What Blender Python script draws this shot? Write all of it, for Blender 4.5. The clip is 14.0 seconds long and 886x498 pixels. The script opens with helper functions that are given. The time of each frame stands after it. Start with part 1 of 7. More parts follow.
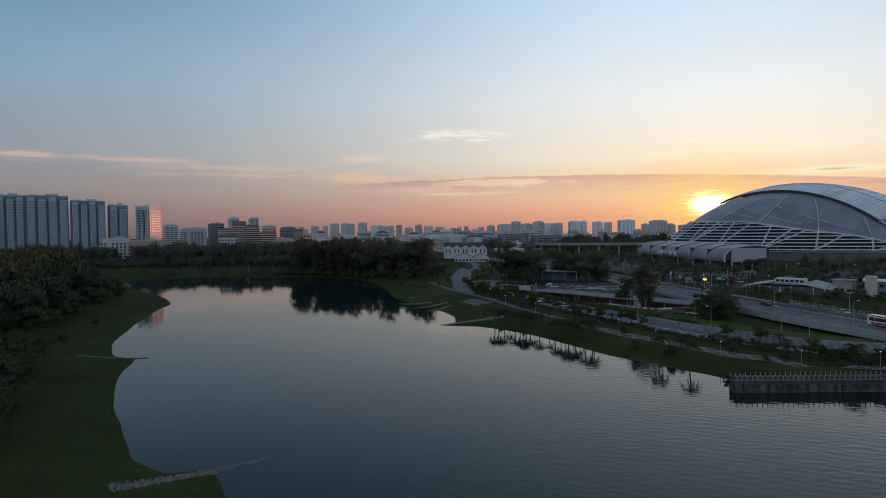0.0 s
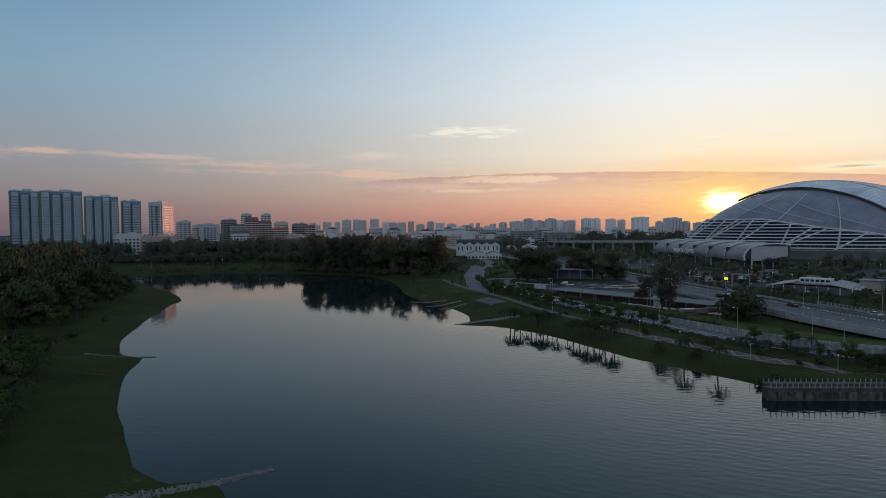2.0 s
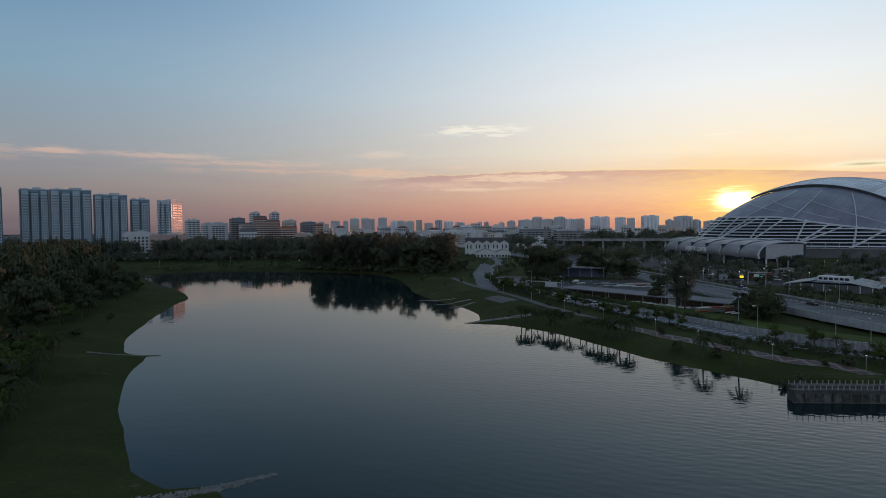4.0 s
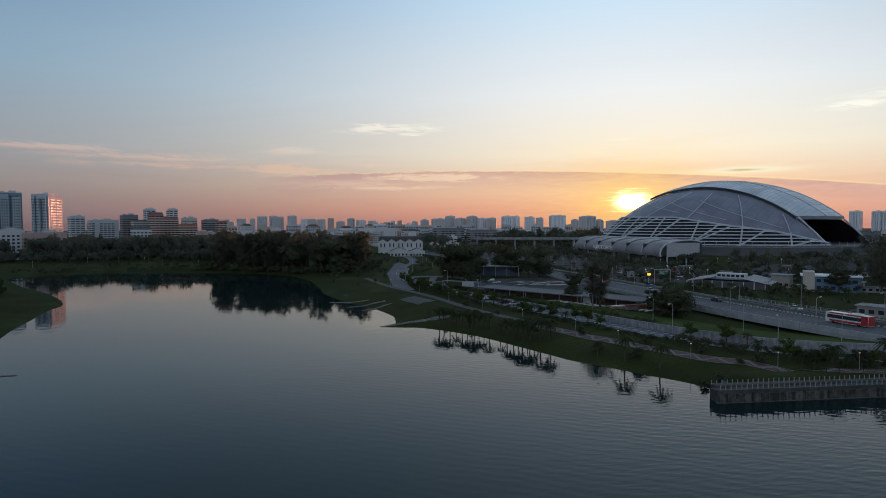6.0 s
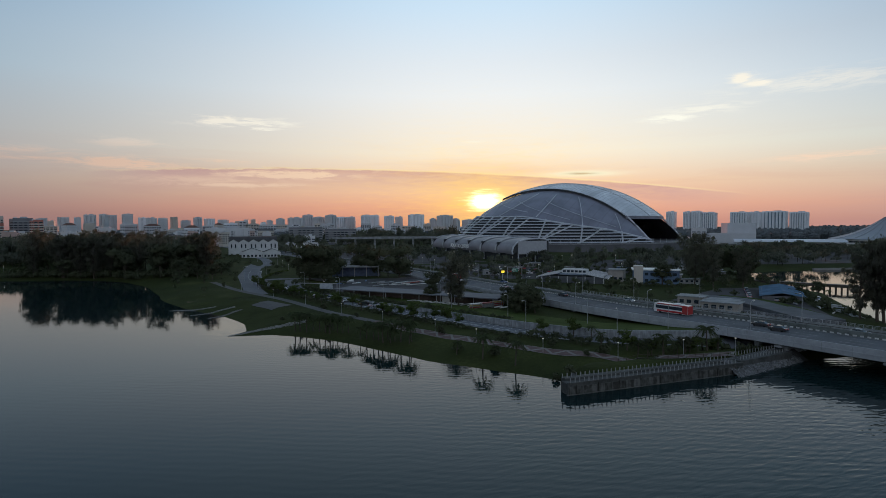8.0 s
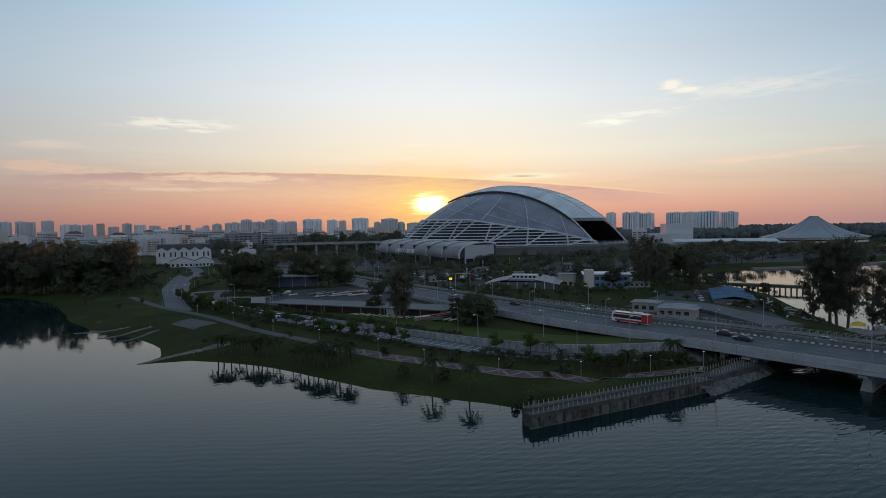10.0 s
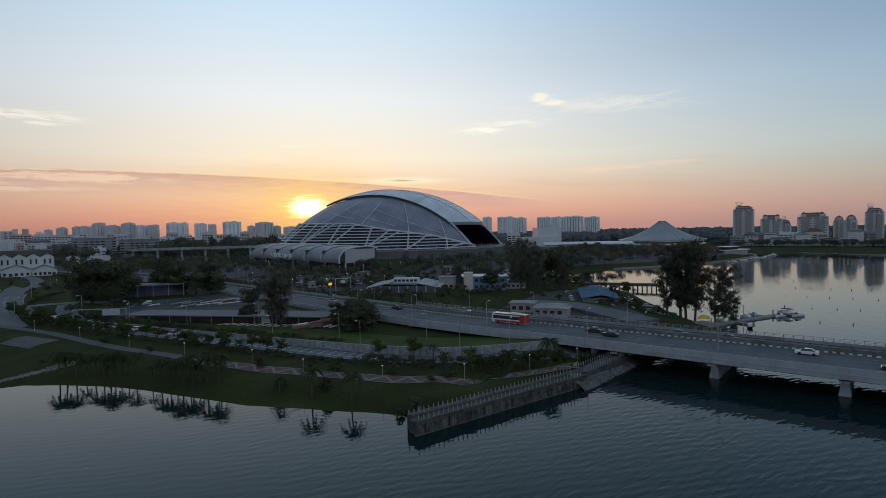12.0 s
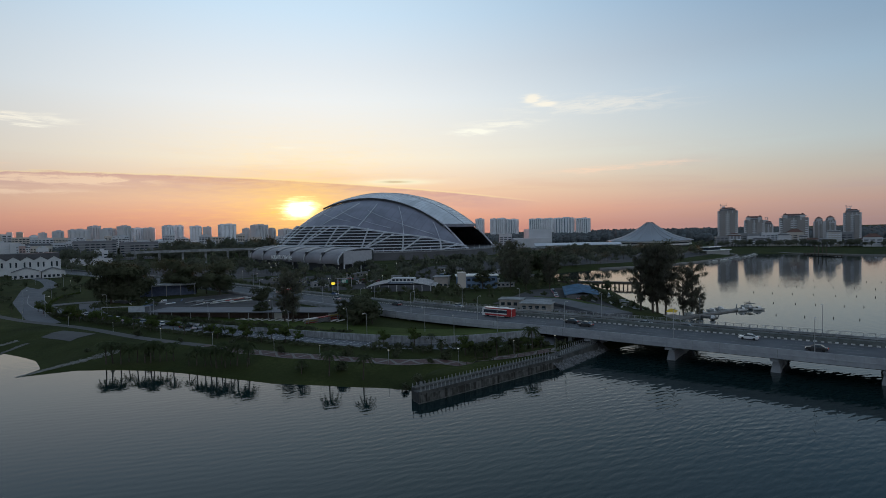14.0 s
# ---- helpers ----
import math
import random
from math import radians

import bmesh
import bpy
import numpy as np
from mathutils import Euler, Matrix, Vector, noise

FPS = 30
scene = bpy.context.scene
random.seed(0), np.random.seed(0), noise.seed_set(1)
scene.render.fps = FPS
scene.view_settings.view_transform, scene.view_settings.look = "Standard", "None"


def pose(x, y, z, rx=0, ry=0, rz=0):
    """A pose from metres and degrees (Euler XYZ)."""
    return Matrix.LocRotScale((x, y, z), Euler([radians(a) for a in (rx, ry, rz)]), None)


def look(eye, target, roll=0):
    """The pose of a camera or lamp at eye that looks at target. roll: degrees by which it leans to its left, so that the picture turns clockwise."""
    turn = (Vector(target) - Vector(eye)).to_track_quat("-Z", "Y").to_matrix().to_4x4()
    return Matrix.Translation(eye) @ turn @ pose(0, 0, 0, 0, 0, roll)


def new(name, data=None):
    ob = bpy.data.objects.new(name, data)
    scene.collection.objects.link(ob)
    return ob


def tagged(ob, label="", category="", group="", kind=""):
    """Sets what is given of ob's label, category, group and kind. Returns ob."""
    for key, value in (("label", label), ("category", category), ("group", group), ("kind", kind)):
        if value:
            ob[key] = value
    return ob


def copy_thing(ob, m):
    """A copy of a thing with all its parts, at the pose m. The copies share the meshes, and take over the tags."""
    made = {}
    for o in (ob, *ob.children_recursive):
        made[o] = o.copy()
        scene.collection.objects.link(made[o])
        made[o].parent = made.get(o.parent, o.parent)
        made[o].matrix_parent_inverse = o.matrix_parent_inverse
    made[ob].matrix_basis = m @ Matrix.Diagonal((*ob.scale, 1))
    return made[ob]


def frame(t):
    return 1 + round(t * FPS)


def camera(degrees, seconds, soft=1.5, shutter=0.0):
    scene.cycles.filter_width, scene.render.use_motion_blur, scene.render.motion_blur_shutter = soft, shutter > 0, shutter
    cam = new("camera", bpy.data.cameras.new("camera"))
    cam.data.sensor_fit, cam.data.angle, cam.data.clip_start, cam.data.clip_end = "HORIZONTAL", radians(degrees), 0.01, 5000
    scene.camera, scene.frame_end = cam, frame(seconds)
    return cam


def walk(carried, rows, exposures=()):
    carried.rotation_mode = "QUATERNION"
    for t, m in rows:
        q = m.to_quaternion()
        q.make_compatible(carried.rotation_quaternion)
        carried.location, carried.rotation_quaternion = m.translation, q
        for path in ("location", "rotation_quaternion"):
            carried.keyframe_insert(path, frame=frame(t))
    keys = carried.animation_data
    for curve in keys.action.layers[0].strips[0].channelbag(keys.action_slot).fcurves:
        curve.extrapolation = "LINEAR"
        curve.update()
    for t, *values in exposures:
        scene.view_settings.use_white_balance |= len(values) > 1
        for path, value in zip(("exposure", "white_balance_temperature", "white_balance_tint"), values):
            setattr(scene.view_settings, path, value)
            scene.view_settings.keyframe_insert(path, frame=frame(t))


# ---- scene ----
cam = camera(76.7, 14.0, soft=0.3)
PATH = [
    (0, (0.579, -5.017, 34.59), (0.645, -3.019, 34.53), -0.6),
    (0.5, (0.321, -3.749, 34.488), (0.374, -1.75, 34.423), -0.5),
    (1, (-0.14, -1.961, 34.691), (-0.095, 0.038, 34.62), -0.4),
    (1.5, (-0.277, 0.274, 34.79), (-0.242, 2.272, 34.718), -0.4),
    (2, (-0.297, 0.585, 34.626), (-0.272, 2.583, 34.555), -0.4),
    (2.5, (-0.461, 0.479, 34.522), (-0.445, 2.478, 34.448), -0.4),
    (3, (-0.576, 1.114, 34.413), (-0.567, 3.112, 34.337), -0.4),
    (3.2, (-0.672, 1.522, 34.249), (-0.665, 3.52, 34.174), -0.4),
    (5.3, (-0.769, 13.336, 33.512), (-0.786, 15.334, 33.437), -0.5),
    (5.5, (-0.718, 14.632, 33.44), (-0.729, 16.631, 33.367), -0.5),
    (6, (-0.999, 15.545, 33.484), (-0.694, 17.52, 33.403), -0.2),
    (6.5, (-0.9, 15.765, 33.518), (-0.239, 17.651, 33.431), -0.0),
    (7, (-0.655, 16.11, 33.692), (0.103, 17.959, 33.602), -0.1),
    (7.5, (-0.136, 17.342, 33.845), (0.64, 19.183, 33.758), -0.3),
    (7.7, (0.095, 18.232, 33.782), (0.874, 20.072, 33.695), -0.3),
    (9.8, (6.601, 32.467, 35.014), (7.503, 34.251, 34.936), -1.0),
    (10, (7.561, 34.183, 35.007), (8.518, 35.937, 34.928), -1.0),
    (10.5, (10.5, 38.498, 34.645), (11.701, 40.095, 34.565), -0.9),
    (11, (10.969, 39.149, 34.609), (12.25, 40.683, 34.53), -0.9),
    (11.5, (10.393, 38.666, 34.639), (11.69, 40.186, 34.564), -1.0),
    (12, (8.84, 36.962, 34.778), (10.147, 38.474, 34.706), -1.0),
    (12.5, (6.331, 34.218, 34.987), (7.642, 35.726, 34.917), -1.0),
    (13, (2.674, 30.331, 35.211), (3.99, 31.836, 35.144), -1.1),
    (13.5, (-1.482, 26.05, 35.4), (-0.161, 27.55, 35.334), -1.1),
    (14, (-5.68, 21.528, 35.706), (-4.354, 23.024, 35.638), -1.2),
]
walk(cam, [(t, look(eye, target, roll)) for t, eye, target, roll in PATH])

# ---- world, sun ----
SUN_AZ, SUN_EL = 27.35, 1.6          # degrees: clockwise from +y, above the horizon
world = bpy.data.worlds.new("dawn")
scene.world = world
world.use_nodes = True


class Nodes:
    """Short-hand for building node trees."""

    def __init__(self, tree):
        self.t, self.n, self.l = tree, tree.nodes, tree.links
        tree.nodes.clear()

    def add(self, kind, ins=None, **props):
        node = self.n.new(kind)
        for k, v in props.items():
            setattr(node, k, v)
        for k, v in (ins or {}).items():
            self.put(node.inputs[k], v)
        return node

    def put(self, socket, v):
        if isinstance(v, bpy.types.NodeSocket):
            self.l.new(v, socket)
        elif isinstance(v, bpy.types.Node):
            self.l.new(v.outputs[0], socket)
        else:
            socket.default_value = v

    def math(self, op, a, b=0.0, c=0.0, clamp=False):
        return self.add("ShaderNodeMath", {0: a, 1: b, 2: c}, operation=op, use_clamp=clamp).outputs[0]

    def ramp(self, fac, stops, mode="EASE"):
        node = self.add("ShaderNodeValToRGB", {0: fac})
        r = node.color_ramp
        r.interpolation = mode
        while len(r.elements) < len(stops):
            r.elements.new(1.0)
        for e, (p, c) in zip(r.elements, stops):
            e.position, e.color = p, (*c, 1.0) if len(c) == 3 else c
        return node.outputs[0]

    def mix(self, fac, a, b, blend="MIX"):
        node = self.add("ShaderNodeMix", data_type="RGBA", blend_type=blend)
        self.put(node.inputs[0], fac)
        self.put(node.inputs[6], a)
        self.put(node.inputs[7], b)
        return node.outputs[2]


def srgb(r, g, b):
    return tuple(((c / 255 + 0.055) / 1.055) ** 2.4 if c > 10 else c / 255 / 12.92 for c in (r, g, b))


def build_sky():
    k = Nodes(world.node_tree)
    geo = k.add("ShaderNodeTexCoord").outputs["Generated"]
    xyz = k.add("ShaderNodeSeparateXYZ", {0: geo})
    x, y, z = xyz.outputs[0], xyz.outputs[1], xyz.outputs[2]
    el = k.math("MULTIPLY", k.math("ARCSINE", z), 180 / math.pi)              # degrees above the horizon
    az = k.math("MULTIPLY", k.math("ARCTAN2", x, y), 180 / math.pi)           # bearing in degrees
    off = k.math("ABSOLUTE", k.math("SUBTRACT", az, SUN_AZ))
    off = k.math("MINIMUM", off, k.math("SUBTRACT", 360.0, off))
    sky = k.add("ShaderNodeTexSky", sky_type="NISHITA", sun_disc=False, sun_elevation=radians(SUN_EL), sun_rotation=radians(SUN_AZ),
                altitude=20.0, air_density=1.0, dust_density=2.0, ozone_density=1.5)
    # humid tropical haze: bands of colour low in the sky, warmer towards the sun
    fac = k.math("DIVIDE", k.math("MAXIMUM", el, 0.0), 40.0, clamp=True)
    near = k.ramp(fac, [(0.0, srgb(212, 136, 118)), (0.045, srgb(243, 168, 136)), (0.10, srgb(252, 202, 164)), (0.18, srgb(254, 233, 208)),
                        (0.32, srgb(240, 240, 239)), (0.52, srgb(206, 229, 247)), (0.75, srgb(178, 207, 232)), (1.0, srgb(152, 186, 217))], "LINEAR")
    far = k.ramp(fac, [(0.0, srgb(108, 102, 108)), (0.05, srgb(134, 126, 129)), (0.10, srgb(150, 146, 147)), (0.17, srgb(154, 162, 170)),
                       (0.33, srgb(126, 160, 182)), (0.52, srgb(96, 136, 170)), (0.75, srgb(78, 112, 144)), (1.0, srgb(92, 124, 158))], "LINEAR")
    bay = k.ramp(fac, [(0.0, srgb(140, 118, 116)), (0.05, srgb(160, 134, 126)), (0.10, srgb(160, 150, 143)), (0.135, srgb(156, 156, 153)), (0.18, srgb(152, 162, 168)),
                       (0.33, srgb(130, 160, 184)), (0.52, srgb(98, 138, 174)), (0.75, srgb(104, 140, 174)), (1.0, srgb(112, 146, 180))], "LINEAR")
    far = k.mix(k.add("ShaderNodeMapRange", {"Value": az, "From Min": 34.0, "From Max": 58.0}).outputs[0], far, bay)
    side = k.math("SUBTRACT", 1.0, k.math("EXPONENT", k.math("MULTIPLY", k.math("MULTIPLY", off, off), -1 / 39.0 ** 2)))
    haze = k.mix(side, near, far)
    back = k.math("MULTIPLY", k.math("SUBTRACT", off, 75.0), 1 / 90.0, clamp=True)
    haze = k.mix(k.math("MULTIPLY", back, 0.75), haze, (0.67, 0.745, 0.86, 1))
    # sun's aureole
    dx = k.math("MULTIPLY", k.math("SUBTRACT", az, SUN_AZ), 0.62)
    dy = k.math("SUBTRACT", el, SUN_EL + 0.75)
    dist = k.math("SQRT", k.math("ADD", k.math("MULTIPLY", dx, dx), k.math("MULTIPLY", dy, k.math("MULTIPLY", dy, 1.35))))
    # thin clouds
    uv = k.add("ShaderNodeCombineXYZ", {0: k.math("MULTIPLY", az, 0.055), 1: k.math("MULTIPLY", el, 0.55), 2: 0.0})
    n1 = k.add("ShaderNodeTexNoise", {"Vector": uv.outputs[0], "Scale": 1.0, "Detail": 7.0, "Roughness": 0.6, "Distortion": 0.4}).outputs[0]
    uv2 = k.add("ShaderNodeCombineXYZ", {0: k.math("MULTIPLY", az, 0.34), 1: k.math("MULTIPLY", el, 2.3), 2: 4.0})
    n2 = k.add("ShaderNodeTexNoise", {"Vector": uv2.outputs[0], "Scale": 1.0, "Detail": 8.0, "Roughness": 0.66, "Distortion": 0.7}).outputs[0]

    # the glare, broken by thin streaks of cloud
    ray = k.add("ShaderNodeTexNoise", {"Vector": k.add("ShaderNodeCombineXYZ", {0: k.math("MULTIPLY", az, 0.5), 1: k.math("MULTIPLY", el, 3.2), 2: 9.0}).outputs[0], "Scale": 1.0, "Detail": 5.0, "Roughness": 0.6}).outputs[0]
    dist = k.math("MULTIPLY", dist, k.math("ADD", 0.25, k.math("MULTIPLY", ray, 1.5)))
    glow = k.math("EXPONENT", k.math("MULTIPLY", dist, -0.36))
    core = k.math("EXPONENT", k.math("MULTIPLY", k.math("MULTIPLY", dist, dist), -2.0))
    sx = k.math("DIVIDE", k.math("SUBTRACT", az, SUN_AZ - 1.6), 4.2)
    sy = k.math("DIVIDE", k.math("SUBTRACT", el, SUN_EL + 0.45), 0.62)
    band = k.math("EXPONENT", k.math("MULTIPLY", k.math("ADD", k.math("MULTIPLY", sx, sx), k.math("MULTIPLY", sy, sy)), -1.0))
    band = k.math("MULTIPLY", band, k.add("ShaderNodeMapRange", {"Value": ray, "From Min": 0.3, "From Max": 0.62, "To Min": 0.35, "To Max": 1.0}).outputs[0])
    glow = k.math("MAXIMUM", glow, k.math("MULTIPLY", band, 0.8))

    def blob(a0, e0, wa, we, amount, lo=0.42, hi=0.62):
        """A soft wisp of cloud round the bearing a0 and the height e0."""
        p = k.math("DIVIDE", k.math("SUBTRACT", az, a0), wa)
        q = k.math("DIVIDE", k.math("SUBTRACT", el, e0), we)
        s = k.math("ADD", k.math("MULTIPLY", p, p), k.math("MULTIPLY", q, q))
        soft = k.math("EXPONENT", k.math("MULTIPLY", s, -1.0))
        rag = k.add("ShaderNodeMapRange", {"Value": k.math("ADD", n2, k.math("MULTIPLY", soft, 0.22)), "From Min": lo + 0.12, "From Max": hi + 0.12}).outputs[0]
        return k.math("MULTIPLY", k.math("MULTIPLY", soft, rag), amount, clamp=True)

    wisps = [blob(3.4, 9.75, 4.6, 0.55, 1.9, 0.44, 0.66), blob(5.6, 9.2, 1.7, 0.25, 1.6, 0.42, 0.62), blob(7.5, 4.95, 6.5, 0.45, 1.7, 0.42, 0.56), blob(3.0, 3.9, 7.0, 0.3, 0.9, 0.42, 0.6), blob(0.0, 4.3, 8.0, 0.5, 0.6, 0.42, 0.62), blob(-6.0, 7.4, 3.5, 0.5, 0.6), blob(50.9, 12.75, 1.0, 0.42, 2.0, 0.34, 0.62), blob(52.2, 12.2, 1.3, 0.34, 1.7, 0.34, 0.62), blob(45.0, 9.8, 2.2, 0.4, 1.4), blob(48.0, 10.4, 4.0, 0.5, 0.7),
             blob(57.0, 11.8, 8.0, 0.9, 0.5), blob(57.0, 5.6, 5.0, 0.4, 1.0), blob(63.0, 5.9, 3.0, 0.3, 0.8), blob(-34.6, 6.75, 2.2, 0.3, 1.6, 0.36, 0.6), blob(-27.0, 6.75, 7.0, 0.35, 0.8), blob(-19.0, 6.3, 9.0, 0.45, 0.8), blob(-15.0, 5.6, 12.0, 0.3, 0.8), blob(-6.5, 5.6, 4.4, 0.55, 2.0, 0.4, 0.6), blob(26.0, 8.3, 2.2, 0.2, 0.7), blob(1.5, 6.1, 3.0, 0.22, 0.9),
             blob(-42.0, 6.5, 9.0, 0.8, 0.6)]
    bright = wisps[0]
    for w in wisps[1:]:
        bright = k.math("MAXIMUM", bright, w)
    # the grey-violet bank low over the sun
    bow = k.math("SUBTRACT", az, 11.0)
    top = k.math("SUBTRACT", 5.62, k.math("MULTIPLY", k.math("MULTIPLY", bow, bow), 0.0018))
    rough = k.add("ShaderNodeMapRange", {"Value": az, "From Min": 16.0, "From Max": 4.0, "To Min": 0.12, "To Max": 1.0}).outputs[0]
    top = k.math("ADD", top, k.math("MULTIPLY", k.math("SUBTRACT", n2, 0.52), rough))
    under = k.add("ShaderNodeMapRange", {"Value": k.math("SUBTRACT", top, el), "From Min": 0.0, "From Max": 0.12}).outputs[0]
    fade = k.add("ShaderNodeMapRange", {"Value": k.math("SUBTRACT", top, el), "From Min": 0.05, "From Max": 2.3, "To Min": 1.0, "To Max": 0.0}).outputs[0]
    reach = k.add("ShaderNodeMapRange", {"Value": k.math("ABSOLUTE", k.math("SUBTRACT", az, 21.0)), "From Min": 24.0, "From Max": 31.0, "To Min": 1.0, "To Max": 0.0}).outputs[0]
    bank = k.math("MULTIPLY", k.math("MULTIPLY", under, fade), k.math("MULTIPLY", reach, k.add("ShaderNodeMapRange", {"Value": n2, "From Min": 0.35, "From Max": 0.65, "To Min": 0.62, "To Max": 1.0}).outputs[0]))
    streak = k.add("ShaderNodeMapRange", {"Value": n1, "From Min": 0.5, "From Max": 0.72}).outputs[0]
    low = k.add("ShaderNodeMapRange", {"Value": el, "From Min": 3.0, "From Max": 9.0, "To Min": 1.0, "To Max": 0.0}).outputs[0]
    streak = k.math("MULTIPLY", k.math("MULTIPLY", streak, low), 0.35)
    haze = k.mix(streak, haze, k.mix(side, srgb(226, 150, 122) + (1,), srgb(150, 138, 150) + (1,)))
    haze = k.mix(bank, haze, k.mix(side, srgb(208, 152, 142) + (1,), srgb(178, 150, 156) + (1,)))
    rim = k.math("MULTIPLY", k.math("MULTIPLY", k.math("SUBTRACT", 1.0, k.math("MULTIPLY", k.math("ABSOLUTE", k.math("SUBTRACT", k.math("SUBTRACT", top, el), 0.02)), 8.0), clamp=True), reach), 0.5)
    haze = k.mix(rim, haze, k.mix(side, srgb(255, 226, 160) + (1,), srgb(225, 185, 165) + (1,)))
    high = k.add("ShaderNodeMapRange", {"Value": el, "From Min": 5.8, "From Max": 9.0}).outputs[0]
    haze = k.mix(bright, haze, k.mix(high, k.mix(side, srgb(255, 214, 180) + (1,), srgb(206, 174, 162) + (1,)), k.mix(side, srgb(255, 249, 232) + (1,), srgb(232, 212, 200) + (1,))))
    # a small dark lens of cloud with a lit rim, right over the bank
    lx = k.math("DIVIDE", k.math("SUBTRACT", az, 36.9), 2.6)
    ly = k.math("DIVIDE", k.math("ADD", k.math("SUBTRACT", el, 4.95), k.math("MULTIPLY", k.math("SUBTRACT", n2, 0.5), 0.25)), 0.2)
    lens = k.math("ADD", k.math("MULTIPLY", lx, lx), k.math("MULTIPLY", ly, ly))
    edge = k.math("EXPONENT", k.math("MULTIPLY", lens, -0.6))
    heart = k.math("EXPONENT", k.math("MULTIPLY", lens, -3.4))
    haze = k.mix(k.math("MULTIPLY", edge, 0.95), haze, (1.0, 0.93, 0.66, 1))
    haze = k.mix(k.math("MULTIPLY", heart, 0.9), haze, srgb(188, 158, 132) + (1,))
    # the air is a little clearer and paler away from the city
    east = k.add("ShaderNodeMapRange", {"Value": az, "From Min": -35.0, "From Max": 65.0}).outputs[0]
    tone = k.mix(east, (0.78, 0.80, 0.83, 1), (1.10, 1.24, 1.29, 1))
    hug = k.add("ShaderNodeMapRange", {"Value": el, "From Min": 6.0, "From Max": 16.0, "To Min": 1.0, "To Max": 0.0}).outputs[0]
    haze = k.mix(hug, haze, k.mix(1.0, haze, tone, "MULTIPLY"))
    haze = k.mix(k.math("MULTIPLY", k.math("MINIMUM", glow, 1.0), 0.95), haze, (1.25, 0.80, 0.16, 1))
    haze = k.mix(1.0, haze, k.mix(k.math("MINIMUM", core, 1.0), (0, 0, 0, 1), (5.0, 4.0, 2.4, 1)), "ADD")
    # the clear sky takes over above the haze
    clear = k.mix(1.0, sky.outputs[0], (0.25, 0.25, 0.25, 1), "MULTIPLY")
    up = k.add("ShaderNodeMapRange", {"Value": el, "From Min": 28.0, "From Max": 60.0}).outputs[0]
    col = k.mix(k.math("MULTIPLY", up, 0.5), haze, clear)
    bg = k.add("ShaderNodeBackground", {"Color": col, "Strength": SKY_STRENGTH})
    k.add("ShaderNodeOutputWorld", {0: bg.outputs[0]})


SKY_STRENGTH = 1.0
build_sky()
sun_data = bpy.data.lights.new("sun", "SUN")
sun_data.energy, sun_data.angle, sun_data.color = 2.4, radians(0.6), (1.0, 0.36, 0.20)
sun = new("sun", sun_data)
sun.matrix_world = look((0, 0, 0), (-math.sin(radians(SUN_AZ)) * math.cos(radians(SUN_EL)), -math.cos(radians(SUN_AZ)) * math.cos(radians(SUN_EL)), -math.sin(radians(SUN_EL))))
sun.location = (900, 1800, 120)


# ---- materials ----
def material(name, colour, rough=0.7, metal=0.0, spread=0.25, scale=0.6, fine=6.0, bump=0.0, other=None, vary=0.0, emit=None, coord="Object", gloss=0.5, thin=0.0):
    """A surface with large blotches, fine grain and, where wanted, relief and a change from object to object."""
    m = bpy.data.materials.new(name)
    m.use_nodes = True
    k = Nodes(m.node_tree)
    co = k.add("ShaderNodeTexCoord").outputs[coord]
    big = k.add("ShaderNodeTexNoise", {"Vector": co, "Scale": scale, "Detail": 4.0}).outputs[0]
    small = k.add("ShaderNodeTexNoise", {"Vector": co, "Scale": fine, "Detail": 5.0, "Roughness": 0.65}).outputs[0]
    lo = tuple(c * (1 - spread) for c in colour)
    hi = tuple(min(1.0, c * (1 + spread)) for c in colour)
    if other:
        hi = other
    fac = k.math("ADD", k.math("MULTIPLY", big, 0.6), k.math("MULTIPLY", small, 0.4))
    col = k.ramp(fac, [(0.3, lo), (0.7, hi)])
    if vary:
        rnd = k.add("ShaderNodeObjectInfo").outputs["Random"]
        hsv = k.add("ShaderNodeHueSaturation", {"Color": col, "Value": k.math("ADD", 1 - vary, k.math("MULTIPLY", rnd, 2 * vary)),
                                                "Hue": k.math("ADD", 0.5 - vary * 0.06, k.math("MULTIPLY", rnd, vary * 0.12))})
        col = hsv.outputs[0]
    b = k.add("ShaderNodeBsdfPrincipled", {"Base Color": col, "Roughness": k.math("ADD", rough - 0.08, k.math("MULTIPLY", small, 0.16), clamp=True), "Metallic": metal})
    b.inputs["Specular IOR Level"].default_value = gloss
    if bump:
        bp = k.add("ShaderNodeBump", {"Height": small, "Strength": 0.6, "Distance": bump})
        k.put(b.inputs["Normal"], bp.outputs[0])
    if emit:
        b.inputs["Emission Color"].default_value, b.inputs["Emission Strength"].default_value = (*emit[0], 1), emit[1]
    out = b.outputs[0]
    if thin:
        glow = k.add("ShaderNodeBsdfTranslucent", {"Color": k.mix(1.0, col, (1.4, 1.4, 0.95, 1), "MULTIPLY")})
        out = k.add("ShaderNodeMixShader", {0: thin, 1: b.outputs[0], 2: glow.outputs[0]}).outputs[0]
    k.add("ShaderNodeOutputMaterial", {0: out})
    return m


